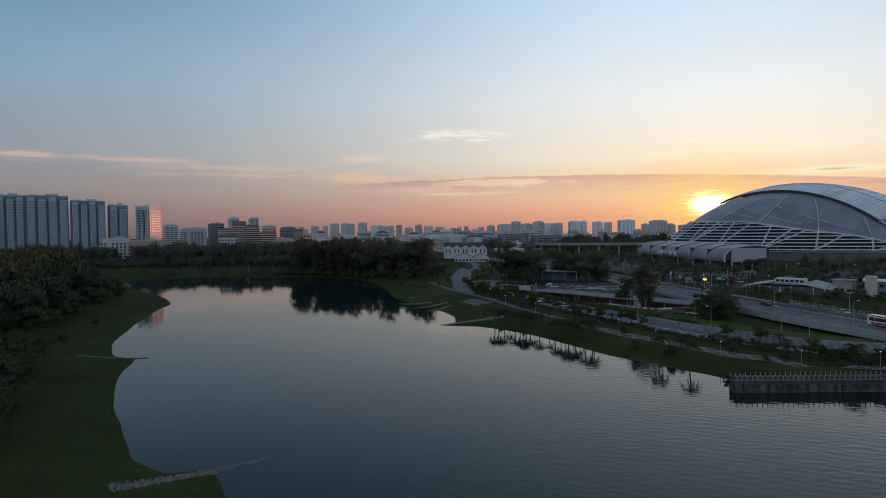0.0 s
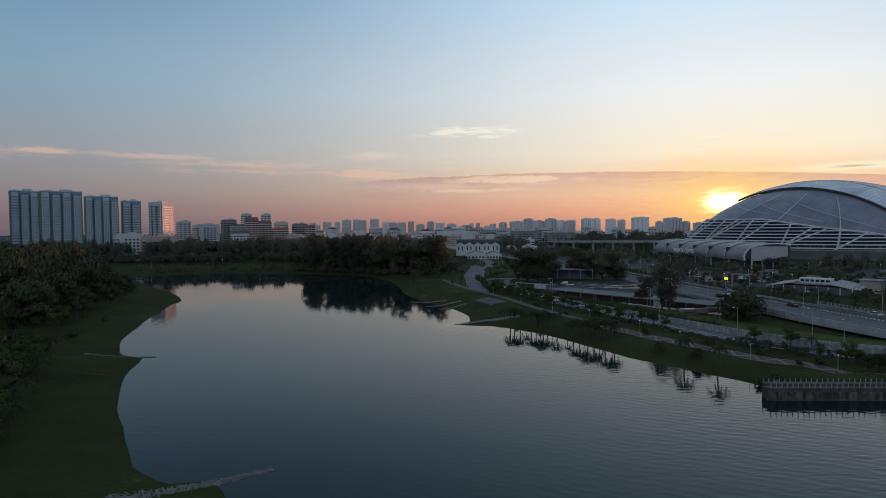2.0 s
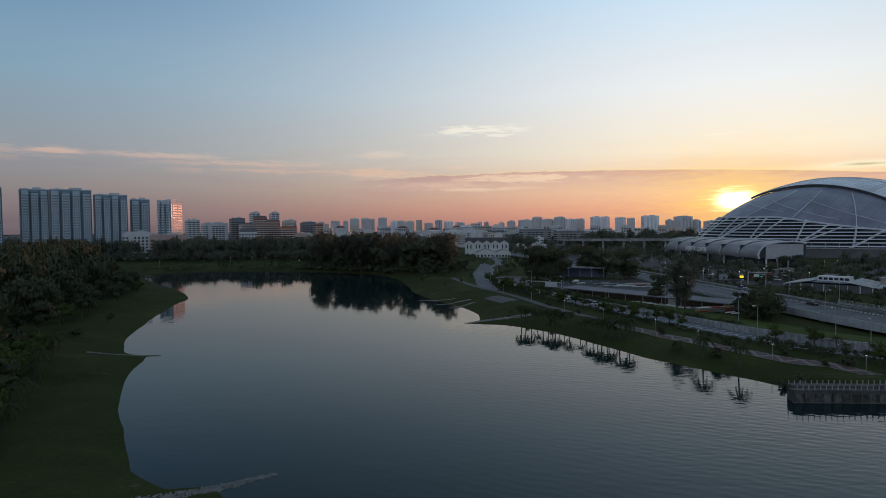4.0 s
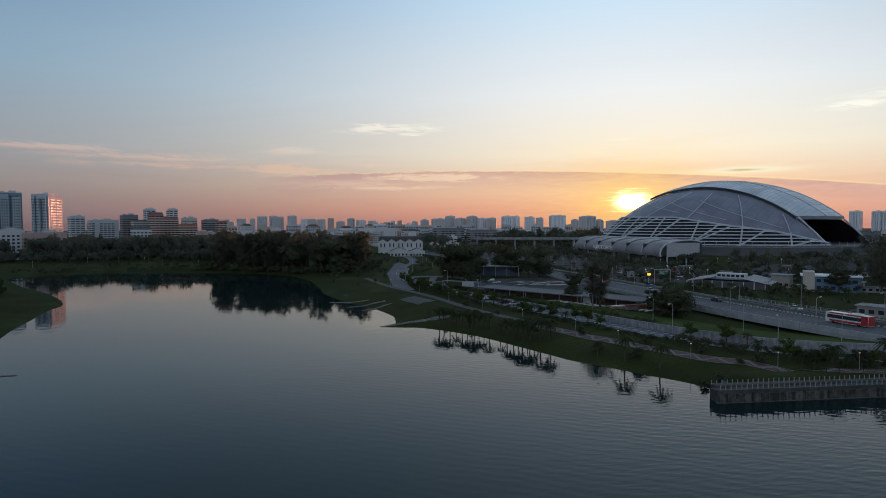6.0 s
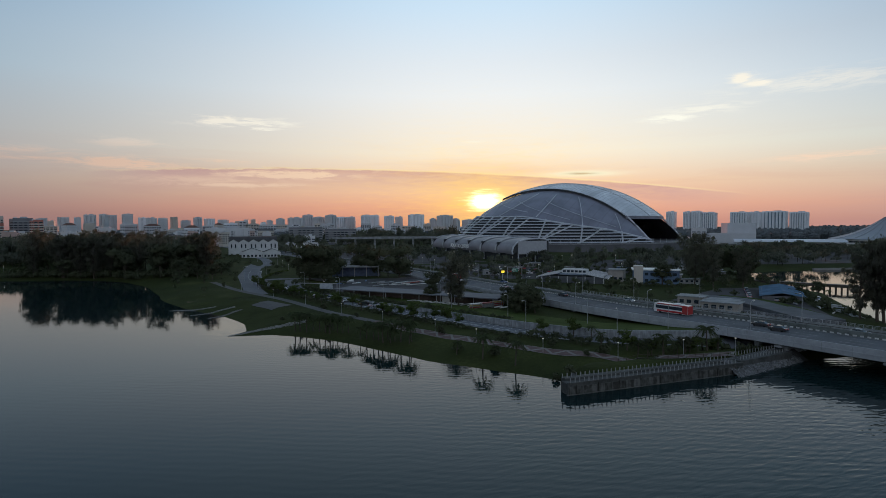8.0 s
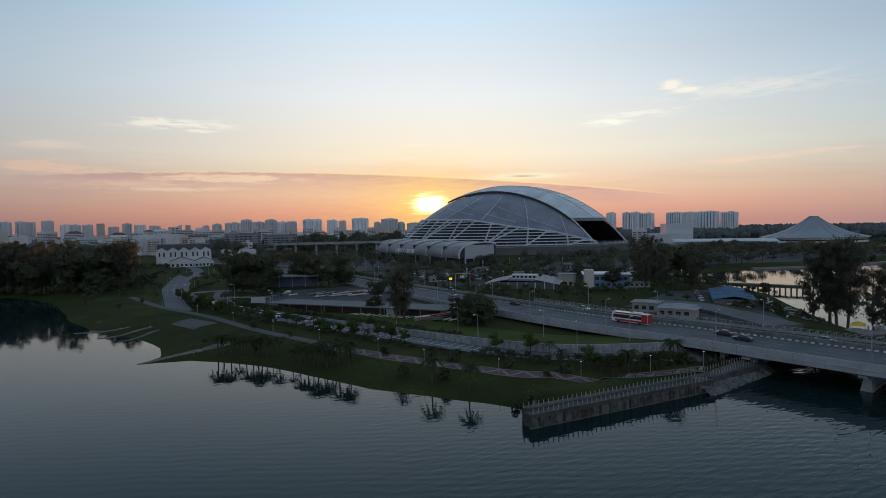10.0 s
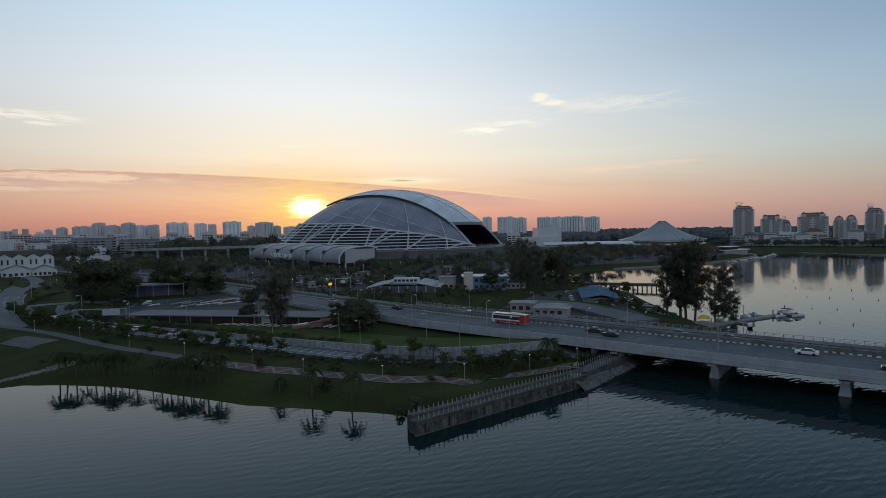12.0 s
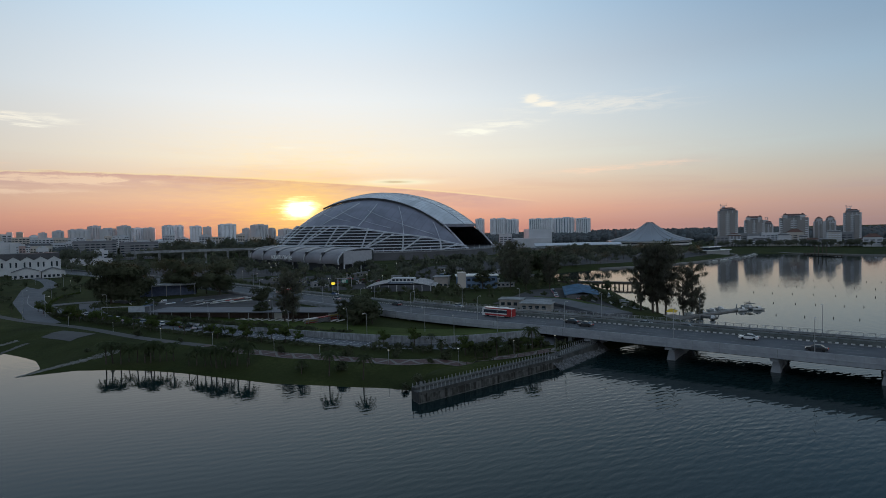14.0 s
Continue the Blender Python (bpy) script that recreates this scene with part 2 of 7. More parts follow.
def grass_material():
    """Mown bank grass: two greens in broad drifts, fine tufts, and here and there worn bare earth."""
    m = bpy.data.materials.new("mown_grass")
    m.use_nodes = True
    k = Nodes(m.node_tree)
    co = k.add("ShaderNodeTexCoord").outputs["Object"]
    drift = k.add("ShaderNodeTexNoise", {"Vector": co, "Scale": 0.045, "Detail": 5.0, "Roughness": 0.6}).outputs[0]
    tuft = k.add("ShaderNodeTexNoise", {"Vector": co, "Scale": 1.1, "Detail": 6.0, "Roughness": 0.7}).outputs[0]
    worn = k.add("ShaderNodeTexNoise", {"Vector": co, "Scale": 0.11, "Detail": 5.0, "Roughness": 0.55, "Distortion": 0.8}).outputs[0]
    col = k.ramp(k.math("ADD", k.math("MULTIPLY", drift, 0.62), k.math("MULTIPLY", tuft, 0.38)), [(0.34, (0.017, 0.023, 0.008)), (0.5, (0.033, 0.041, 0.013)), (0.66, (0.054, 0.062, 0.020))])
    bare = k.add("ShaderNodeMapRange", {"Value": k.math("ADD", worn, k.math("MULTIPLY", tuft, 0.10)), "From Min": 0.735, "From Max": 0.79}).outputs[0]
    col = k.mix(k.math("MULTIPLY", bare, 0.7), col, (0.11, 0.085, 0.055, 1))
    b = k.add("ShaderNodeBsdfPrincipled", {"Base Color": col, "Roughness": 0.95, "Specular IOR Level": 0.05, "Normal": k.add("ShaderNodeBump", {"Height": tuft, "Strength": 0.6, "Distance": 0.14}).outputs[0]})
    k.add("ShaderNodeOutputMaterial", {0: b.outputs[0]})
    return m


def water_material():
    m = bpy.data.materials.new("river_water")
    m.use_nodes = True
    k = Nodes(m.node_tree)
    co = k.add("ShaderNodeTexCoord").outputs["Object"]
    turn = k.add("ShaderNodeMapping", {"Vector": co, "Rotation": (0, 0, radians(-25)), "Scale": (0.11, 0.36, 1)})
    w1 = k.add("ShaderNodeTexNoise", {"Vector": turn.outputs[0], "Scale": 1.0, "Detail": 1.6, "Roughness": 0.45, "Distortion": 0.5}).outputs[0]
    chop = k.add("ShaderNodeMapping", {"Vector": co, "Rotation": (0, 0, radians(20)), "Scale": (0.34, 0.95, 1)})
    w2 = k.add("ShaderNodeTexNoise", {"Vector": chop.outputs[0], "Scale": 1.0, "Detail": 1.2, "Distortion": 0.4}).outputs[0]
    calm = k.add("ShaderNodeTexNoise", {"Vector": co, "Scale": 0.012, "Detail": 3.0}).outputs[0]
    amp = k.add("ShaderNodeMapRange", {"Value": calm, "From Min": 0.38, "From Max": 0.62, "To Min": 0.4, "To Max": 1.0}).outputs[0]
    east = k.add("ShaderNodeMapRange", {"Value": k.add("ShaderNodeSeparateXYZ", {0: co}).outputs[0], "From Min": 10.0, "From Max": 95.0, "To Min": 0.14, "To Max": 2.1}).outputs[0]
    basin = k.add("ShaderNodeMapRange", {"Value": k.add("ShaderNodeSeparateXYZ", {0: co}).outputs[0], "From Min": 150.0, "From Max": 230.0, "To Min": 1.0, "To Max": 0.3}).outputs[0]
    east = k.math("MULTIPLY", east, basin)
    lee = k.add("ShaderNodeMapRange", {"Value": k.add("ShaderNodeSeparateXYZ", {0: co}).outputs[1], "From Min": 110.0, "From Max": 290.0, "To Min": 1.0, "To Max": 0.22}).outputs[0]
    crest = k.add("ShaderNodeTexWave", {"Vector": k.add("ShaderNodeMapping", {"Vector": co, "Rotation": (0, 0, radians(-62))}).outputs[0], "Scale": 0.16, "Distortion": 5.0, "Detail": 2.0, "Detail Scale": 0.7, "Detail Roughness": 0.6}, wave_type="BANDS", wave_profile="SIN").outputs[1]
    swell = k.math("MULTIPLY", crest, k.math("MULTIPLY", lee, k.math("ADD", 0.05, k.math("MULTIPLY", east, 0.045))))
    h = k.math("ADD", k.math("MULTIPLY", w1, k.math("ADD", 0.16, k.math("MULTIPLY", east, 0.12))), k.math("MULTIPLY", w2, k.math("MULTIPLY", east, 0.42)))
    h = k.math("ADD", h, swell)
    bp = k.add("ShaderNodeBump", {"Height": k.math("MULTIPLY", h, amp), "Strength": 1.0, "Distance": WAVE})
    b = k.add("ShaderNodeBsdfPrincipled", {"Base Color": (0.007, 0.018, 0.019, 1), "Specular Tint": (0.65, 0.90, 1.0, 1), "Roughness": 0.035, "IOR": 1.22, "Normal": bp.outputs[0]})
    k.add("ShaderNodeOutputMaterial", {0: b.outputs[0]})
    return m


def panel_material(name, colour, across, along, dark, rough=0.4, metal=0.3):
    """Sheet metal with seams at real distances."""
    m = bpy.data.materials.new(name)
    m.use_nodes = True
    k = Nodes(m.node_tree)
    co = k.add("ShaderNodeTexCoord").outputs["Object"]
    s = k.add("ShaderNodeSeparateXYZ", {0: co})
    a = k.math("FRACT", k.math("DIVIDE", s.outputs[0], across))
    c = k.math("FRACT", k.math("DIVIDE", s.outputs[1], along))
    seam = k.math("MAXIMUM", k.math("LESS_THAN", a, 0.12), k.math("LESS_THAN", c, 0.03))
    n = k.add("ShaderNodeTexNoise", {"Vector": co, "Scale": 0.05, "Detail": 6.0}).outputs[0]
    col = k.ramp(n, [(0.35, tuple(v * 0.85 for v in colour)), (0.65, tuple(min(1, v * 1.12) for v in colour))])
    col = k.mix(k.math("MULTIPLY", seam, dark), col, tuple(v * 0.45 for v in colour) + (1,))
    bp = k.add("ShaderNodeBump", {"Height": seam, "Strength": 0.4, "Distance": 0.2})
    b = k.add("ShaderNodeBsdfPrincipled", {"Base Color": col, "Roughness": rough, "Metallic": metal, "Normal": bp.outputs[0]})
    k.add("ShaderNodeOutputMaterial", {0: b.outputs[0]})
    return m




def streaked(name, light, dark):
    """Old river concrete with runs of dirt down its face."""
    m = bpy.data.materials.new(name)
    m.use_nodes = True
    k = Nodes(m.node_tree)
    co = k.add("ShaderNodeTexCoord").outputs["Object"]
    sc = k.add("ShaderNodeMapping", {"Vector": co, "Scale": (0.9, 0.9, 0.12)})
    runs = k.add("ShaderNodeTexNoise", {"Vector": sc.outputs[0], "Scale": 1.6, "Detail": 6.0, "Roughness": 0.7}).outputs[0]
    spots = k.add("ShaderNodeTexNoise", {"Vector": co, "Scale": 0.7, "Detail": 6.0}).outputs[0]
    col = k.ramp(k.math("ADD", k.math("MULTIPLY", runs, 0.6), k.math("MULTIPLY", spots, 0.4)), [(0.42, dark), (0.62, light)])
    b = k.add("ShaderNodeBsdfPrincipled", {"Base Color": col, "Roughness": 0.9, "Specular IOR Level": 0.2})
    k.add("ShaderNodeOutputMaterial", {0: b.outputs[0]})
    return m


STREAKED = streaked("streaked_concrete", (0.13, 0.13, 0.124), (0.07, 0.068, 0.06))
RETAINING = streaked("pale_streaked_concrete", (0.29, 0.305, 0.32), (0.17, 0.18, 0.19))
WAVE = 0.10
WATER = water_material()
POST = material("pale_concrete_post", (0.25, 0.25, 0.246), 0.8, spread=0.15)
YARD = material("dark_yard_asphalt", (0.066, 0.064, 0.066), 0.95, spread=0.35, scale=0.08, fine=1.5, gloss=0.15)
GRASS = grass_material()
LAWN = material("lawn", (0.050, 0.070, 0.017), 0.95, spread=0.3, scale=0.1, fine=1.5, bump=0.06, gloss=0.05)
ASPHALT = material("asphalt", (0.098, 0.103, 0.112), 0.9, spread=0.25, scale=0.15, fine=3.0, bump=0.01, gloss=0.25)
SERVICE_ASPHALT = material("worn_grey_asphalt", (0.115, 0.122, 0.135), 0.9, spread=0.25, scale=0.15, fine=3.0, bump=0.01, gloss=0.25)
# haze over the horizon woods is put into this pale bluish leaf colour
FAR_LEAF_HAZED = material("far_haze_foliage", (0.10, 0.112, 0.118), 0.95, spread=0.4, scale=0.02, fine=0.3, gloss=0.05)
PAVING = material("pavement_slab", (0.20, 0.19, 0.18), 0.85, spread=0.2, scale=0.3, fine=4.0)
CONCRETE = material("weathered_concrete", (0.225, 0.235, 0.24), 0.85, spread=0.4, scale=0.25, fine=2.0, bump=0.02)
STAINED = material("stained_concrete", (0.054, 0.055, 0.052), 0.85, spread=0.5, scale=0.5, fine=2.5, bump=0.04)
ROCK = material("grey_rubble", (0.15, 0.148, 0.14), 0.9, spread=0.4, scale=0.8, fine=5.0, bump=0.1, vary=0.25)
WHITE = material("white_paint", (0.72, 0.72, 0.70), 0.6, spread=0.08, scale=0.2, fine=2.0)
BAY_LINE = material("bay_line", (0.50, 0.50, 0.49), 0.8, spread=0.3, scale=0.6, fine=6.0)
BRIDGE_FACE = material("bridge_concrete", (0.30, 0.315, 0.335), 0.85, spread=0.16, scale=0.35, fine=1.6, bump=0.01)
MEDIAN = material("median_concrete", (0.115, 0.128, 0.122), 0.9, spread=0.35, scale=0.4, fine=2.0)
LINE = material("road_line", (0.20, 0.20, 0.198), 0.8, spread=0.4, scale=0.6, fine=6.0)
BLACK = material("black_paint", (0.02, 0.02, 0.02), 0.6)
RED_PAVE = material("red_paver", (0.095, 0.055, 0.05), 0.85, spread=0.2, scale=0.8, fine=6.0)
CREAM_PAVE = material("cream_paver", (0.062, 0.060, 0.061), 0.85, spread=0.15, scale=0.8, fine=6.0)
ZIG_PAVE = material("pale_paver", (0.17, 0.155, 0.145), 0.85, spread=0.2, scale=0.8, fine=6.0)
BARK = material("bark", (0.07, 0.055, 0.04), 0.95, spread=0.35, scale=2.0, fine=9.0, bump=0.05)
LEAF = material("dark_foliage", (0.074, 0.082, 0.050), 0.9, spread=0.4, scale=0.12, fine=1.2, vary=0.2, gloss=0.05, thin=0.12)
# paler and greyer than LEAF: distance haze put into the far groves' colour
LEAF_HAZED = material("haze_grey_foliage", (0.112, 0.118, 0.098), 0.9, spread=0.35, scale=0.05, fine=0.6, gloss=0.05, thin=0.4)
LEAF_LIGHT = material("bright_foliage", (0.072, 0.094, 0.034), 0.9, spread=0.4, scale=0.3, fine=1.6, vary=0.15, gloss=0.05, thin=0.35)
NEEDLE = material("casuarina_foliage", (0.118, 0.116, 0.100), 0.9, spread=0.4, scale=0.3, fine=1.5, vary=0.15, gloss=0.05, thin=0.5)
PALM = material("palm_frond", (0.048, 0.060, 0.028), 0.8, spread=0.4, scale=0.5, fine=3.0, vary=0.15, gloss=0.08, thin=0.3)
STEEL = material("galvanised_steel", (0.35, 0.36, 0.37), 0.45, 0.7, spread=0.15, scale=0.8)
DARK = material("dark_opening", (0.03, 0.032, 0.036), 0.6, spread=0.3)
GLASS = material("window_glass", (0.03, 0.04, 0.05), 0.12, spread=0.2)
DOME_SKIN = panel_material("dome_cladding", (0.195, 0.20, 0.245), 9.0, 30.0, 0.22, 0.5, 0.1)
ROOF_SKIN = panel_material("pale_roof_sheet", (0.62, 0.64, 0.66), 60.0, 4.5, 0.4, 0.4, 0.2)
AQUA_SKIN = panel_material("aquatic_roof_sheet", (0.19, 0.18, 0.195), 50.0, 6.0, 0.25, 0.5, 0.1)
LOUVRE = material("louvre_blade", (0.46, 0.475, 0.51), 0.5, spread=0.1, scale=0.1)
LAMP_GLOW = material("lamp_glow", (0.9, 0.85, 0.7), 0.4, emit=((1.0, 0.88, 0.66), 0.4))


# ---- geometry helpers ----
class Geo:
    """Gathers vertices and faces for one mesh."""

    def __init__(self):
        self.v, self.f, self.n = [], [], []

    def add(self, verts, faces):
        n = len(self.v)
        self.v += [tuple(p) for p in verts]
        self.f += [tuple(i + n for i in q) for q in faces]
        return self

    def box(self, x, y, z, sx, sy, sz, rz=0.0, top=1.0):
        """A box that stands on z, centred on x, y; top: the taper of its upper face."""
        c, s = math.cos(radians(rz)), math.sin(radians(rz))
        pts = []
        for h, k in ((0, 1.0), (sz, top)):
            for dx, dy in ((-1, -1), (1, -1), (1, 1), (-1, 1)):
                px, py = dx * sx / 2 * k, dy * sy / 2 * k
                pts.append((x + c * px - s * py, y + s * px + c * py, z + h))
        return self.add(pts, [(3, 2, 1, 0), (4, 5, 6, 7), (0, 1, 5, 4), (1, 2, 6, 5), (2, 3, 7, 6), (3, 0, 4, 7)])

    def prism(self, pts, z0, z1):
        n = len(pts)
        self.add([(*p, z0) for p in pts] + [(*p, z1) for p in pts],
                 [tuple(range(n))[::-1], tuple(range(n, 2 * n))] + [(i, (i + 1) % n, n + (i + 1) % n, n + i) for i in range(n)])
        return self

    def beam(self, a, b, w, h=None):
        """A bar from a to b, w wide and h high."""
        a, b, h = Vector(a), Vector(b), h or w
        d = (b - a).normalized()
        side = d.cross(Vector((0, 0, 1)))
        side = side.normalized() if side.length > 1e-4 else Vector((1, 0, 0))
        up = side.cross(d)
        pts = [p + side * (i * w / 2) + up * (j * h / 2) for p in (a, b) for i, j in ((-1, -1), (1, -1), (1, 1), (-1, 1))]
        return self.add(pts, [(0, 1, 2, 3), (7, 6, 5, 4), (0, 4, 5, 1), (1, 5, 6, 2), (2, 6, 7, 3), (3, 7, 4, 0)])

    def tube(self, path, radii, sides=6):
        n = len(path)
        verts = []
        for i, p in enumerate(path):
            p = Vector(p)
            d = (Vector(path[min(i + 1, n - 1)]) - Vector(path[max(i - 1, 0)])).normalized()
            a = d.orthogonal().normalized()
            b = d.cross(a)
            for j in range(sides):
                t = 2 * math.pi * j / sides
                verts.append(p + (a * math.cos(t) + b * math.sin(t)) * radii[i])
        faces = [(i * sides + j, i * sides + (j + 1) % sides, (i + 1) * sides + (j + 1) % sides, (i + 1) * sides + j) for i in range(n - 1) for j in range(sides)]
        faces += [tuple(range(sides))[::-1], tuple(range((n - 1) * sides, n * sides))]
        return self.add(verts, faces)

    def grid(self, fn, nu, nv, flip=False):
        verts = [fn(i / nu, j / nv) for i in range(nu + 1) for j in range(nv + 1)]
        w = nv + 1
        faces = [(i * w + j, (i + 1) * w + j, (i + 1) * w + j + 1, i * w + j + 1) for i in range(nu) for j in range(nv)]
        return self.add(verts, [q[::-1] for q in faces] if flip else faces)

    def shift(self, x, y, z):
        self.v = [(a + x, b + y, c + z) for a, b, c in self.v]
        return self

    def mesh(self, name, mat, smooth=False):
        me = bpy.data.meshes.new(name)
        me.from_pydata(self.v, [], self.f)
        me.materials.append(mat)
        if smooth or self.n:
            me.polygons.foreach_set("use_smooth", [True] * len(me.polygons))
        me.update()
        if self.n:
            me.normals_split_custom_set_from_vertices(self.n)
        return me


def part(name, geo, mat, parent, label="", smooth=False, kind=""):
    """One mesh under a thing or a part, in the parent's own coordinates."""
    ob = new(name, geo.mesh(name, mat, smooth) if isinstance(geo, Geo) else geo)
    ob.parent = parent
    return tagged(ob, label, kind=kind)


def solid(name, geo, mat, label, category, kind="", group="", smooth=False):
    """A thing or a piece of the setting that is one mesh, in world coordinates."""
    return tagged(new(name, geo.mesh(name, mat, smooth)), label, category, group, kind)


def thing(name, label, category, x=0, y=0, z=0, rz=0, group="", kind=""):
    ob = new(name)
    ob.empty_display_size = 0.5
    ob.matrix_basis = pose(x, y, z, 0, 0, rz)
    return tagged(ob, label, category, group, kind)


def polar(bearing, dist):
    return dist * math.sin(radians(bearing)), dist * math.cos(radians(bearing))


def offset_line(pts, d):
    """The plan line pts shifted by d to its right."""
    out = []
    for i, p in enumerate(pts):
        a, b = Vector(pts[max(i - 1, 0)][:2]), Vector(pts[min(i + 1, len(pts) - 1)][:2])
        t = (b - a).normalized()
        out.append((p[0] + t.y * d, p[1] - t.x * d))
    return out


def smooth_line(pts, step):
    """Points at even steps on a Catmull-Rom curve through pts."""
    pts = [Vector(p) for p in pts]
    out = []
    for i in range(len(pts) - 1):
        p0, p1, p2, p3 = pts[max(i - 1, 0)], pts[i], pts[i + 1], pts[min(i + 2, len(pts) - 1)]
        n = max(1, round((p2 - p1).length / step))
        for j in range(n):
            t = j / n
            out.append(0.5 * (2 * p1 + (p2 - p0) * t + (2 * p0 - 5 * p1 + 4 * p2 - p3) * t * t + (3 * p1 - p0 - 3 * p2 + p3) * t ** 3))
    out.append(pts[-1])
    return [tuple(p) for p in out]


# ---- ground and water ----
SHORE_LEFT = [(-60, -420), (-30, -150), (-14, 0), (-20, 55), (-31, 77.7), (-37.2, 76.3), (-41, 79), (-45, 82), (-50.6, 91), (-55.7, 99), (-62.7, 109), (-68, 120), (-73, 130),
              (-77.3, 141), (-80.5, 153.5), (-88, 157.2), (-94, 166), (-100.4, 179), (-113, 219), (-123, 258), (-124.9, 266), (-128, 282), (-154, 323), (-183, 357), (-232, 425)]
SHORE_FAR = [(-223, 444), (-192, 457), (-144, 453), (-92, 440), (-54, 417), (-32, 375), (-22, 330), (-17, 300), (-8, 272), (5.5, 244), (12.6, 222), (12, 208), (6.5, 202.4), (19, 199),
             (30, 188), (37.6, 176.5), (45.7, 159.5), (51, 148), (55, 142.5), (59.5, 136), (64, 130), (68, 124.7), (70.6, 119.5), (72.0, 113.0)]
SHORE_BASIN = [(112, 110.5), (134, 111), (152, 108), (176, 106), (196, 113), (203, 124), (214.6, 138), (248, 172), (274, 196), (286, 222), (300, 258), (330, 292), (401, 284), (451, 268), (531, 257), (637, 265),
               (690, 292), (735, 300), (735, 262), (720, 240), (712, 189), (705, 110), (690, 0), (640, -200), (560, -420)]


def natural(pts, step, sway):
    """The waterline smoothed, with small uneven bays."""
    out = smooth_line([(*p, 0.0) for p in pts], step)
    return [(x + sway * math.sin(1.7 * i) * math.cos(0.6 * i), y + sway * math.cos(2.3 * i + 1.0)) for i, (x, y, _) in enumerate(out)]


SHORE = SHORE_LEFT[:3] + natural(SHORE_LEFT[3:], 6.0, 0.35) + natural(SHORE_FAR[:12], 8.0, 0.5) + SHORE_FAR[12:13] + natural(SHORE_FAR[13:-1], 4.0, 0.25) + SHORE_FAR[-1:] + SHORE_BASIN
WALL_A, WALL_B = (66.0, 110.8), (112.0, 108.6)


def shore_distance(px, py):
    """Signed distance to the waterline: positive on land."""
    a = np.array(SHORE, float)
    b = np.roll(a, -1, 0)
    px, py = np.asarray(px, float), np.asarray(py, float)
    if px.size < 8:
        d = b - a
        d[np.abs(d) < 1e-9] = 1e-9
        p = np.stack([px, py], -1).reshape(-1, 1, 2)
        t = np.clip(((p - a) * d).sum(-1) / (d * d).sum(-1), 0, 1)
        near = np.hypot(*np.moveaxis(p - a - t[..., None] * d, -1, 0)).min(1)
        cross = ((a[:, 1] > p[..., 1]) != (b[:, 1] > p[..., 1])) & (p[..., 0] < a[:, 0] + (p[..., 1] - a[:, 1]) * d[:, 0] / d[:, 1])
        return np.where(cross.sum(1) % 2 == 1, -near, near).reshape(px.shape)
    best = np.full(px.shape, 1e9)
    inside = np.zeros(px.shape, bool)
    for (x0, y0), (x1, y1) in zip(a, b):
        dx, dy = x1 - x0, y1 - y0
        t = np.clip(((px - x0) * dx + (py - y0) * dy) / (dx * dx + dy * dy), 0, 1)
        best = np.minimum(best, np.hypot(px - x0 - t * dx, py - y0 - t * dy))
        if y0 != y1:
            inside ^= ((y0 > py) != (y1 > py)) & (px < x0 + (py - y0) * dx / dy)
    return np.where(inside, -best, best)


def ground_z(px, py):
    """Height of the land: a grassy bank that rises to flat ground."""
    px, py = np.asarray(px, float), np.asarray(py, float)
    d = shore_distance(px, py)
    wob = 0.25 * np.sin(px * 0.21 + 1.3 * np.sin(py * 0.13)) * np.cos(py * 0.17 + 0.7)
    t = np.clip(((px - 70) * 42 + (py - 112.2) * -1.7) / (42 * 42), 0, 1)
    wall = np.hypot(px - 70 - t * 42, py - 112.2 + t * 1.7)
    steep = np.clip(1.6 - wall / 6.0, 0, 1)
    slope = 0.17 + steep * 1.3
    land = np.minimum(3.0, np.maximum(d, 0) * slope + wob * np.clip(d / 8, 0, 1) * (1 - steep))
    return np.where(d > 0, land, np.maximum(-2.5, d * slope))


def gz(x, y):
    return float(ground_z(np.array([x]), np.array([y]))[0])


def build_ground():
    def axis(lo, hi, step, far0, far1):
        core = list(np.arange(lo, hi + 0.1, step))
        up, down, s = [hi], [lo], step
        while up[-1] < far1:
            s *= 1.16
            up.append(up[-1] + s)
        s = step
        while down[-1] > far0:
            s *= 1.16
            down.append(down[-1] - s)
        return np.array(down[:0:-1] + core + up[1:])
    xs, ys = axis(-170, 260, 1.7, -7000, 7000), axis(56, 290, 1.7, -3000, 7000)
    gx, gy = np.meshgrid(xs, ys, indexing="ij")
    z = ground_z(gx, gy)
    verts = np.stack([gx, gy, z], -1).reshape(-1, 3).tolist()
    w = len(ys)
    faces = [(i * w + j, (i + 1) * w + j, (i + 1) * w + j + 1, i * w + j + 1) for i in range(len(xs) - 1) for j in range(w - 1)]
    g = Geo()
    g.v, g.f = verts, faces
    solid("ground", g, GRASS, "dark green grassy land and sloping river banks", "ground", "structure", smooth=True)
    wg = Geo().add([(-7000, -3000, 0), (7000, -3000, 0), (7000, 7000, 0), (-7000, 7000, 0)], [(0, 1, 2, 3)])
    solid("water", wg, WATER, "calm grey-blue river and basin with fine ripples", "water", "structure")


build_ground()


def ribbon(g, line, left, right, lift, height=None, seg=None):
    """A strip along a plan line, from left to right of it (metres to the line's right), draped on the land or at given heights."""
    a, b = offset_line(line, left), offset_line(line, right)
    n = len(line)
    verts = []
    for i in range(n):
        for p in (a[i], b[i]):
            h = line[i][2] if len(line[i]) > 2 else gz(*p)
            verts.append((p[0], p[1], h + lift))
    return g.add(verts, [(2 * i, 2 * i + 1, 2 * i + 3, 2 * i + 2)[::-1] for i in range(n - 1)])


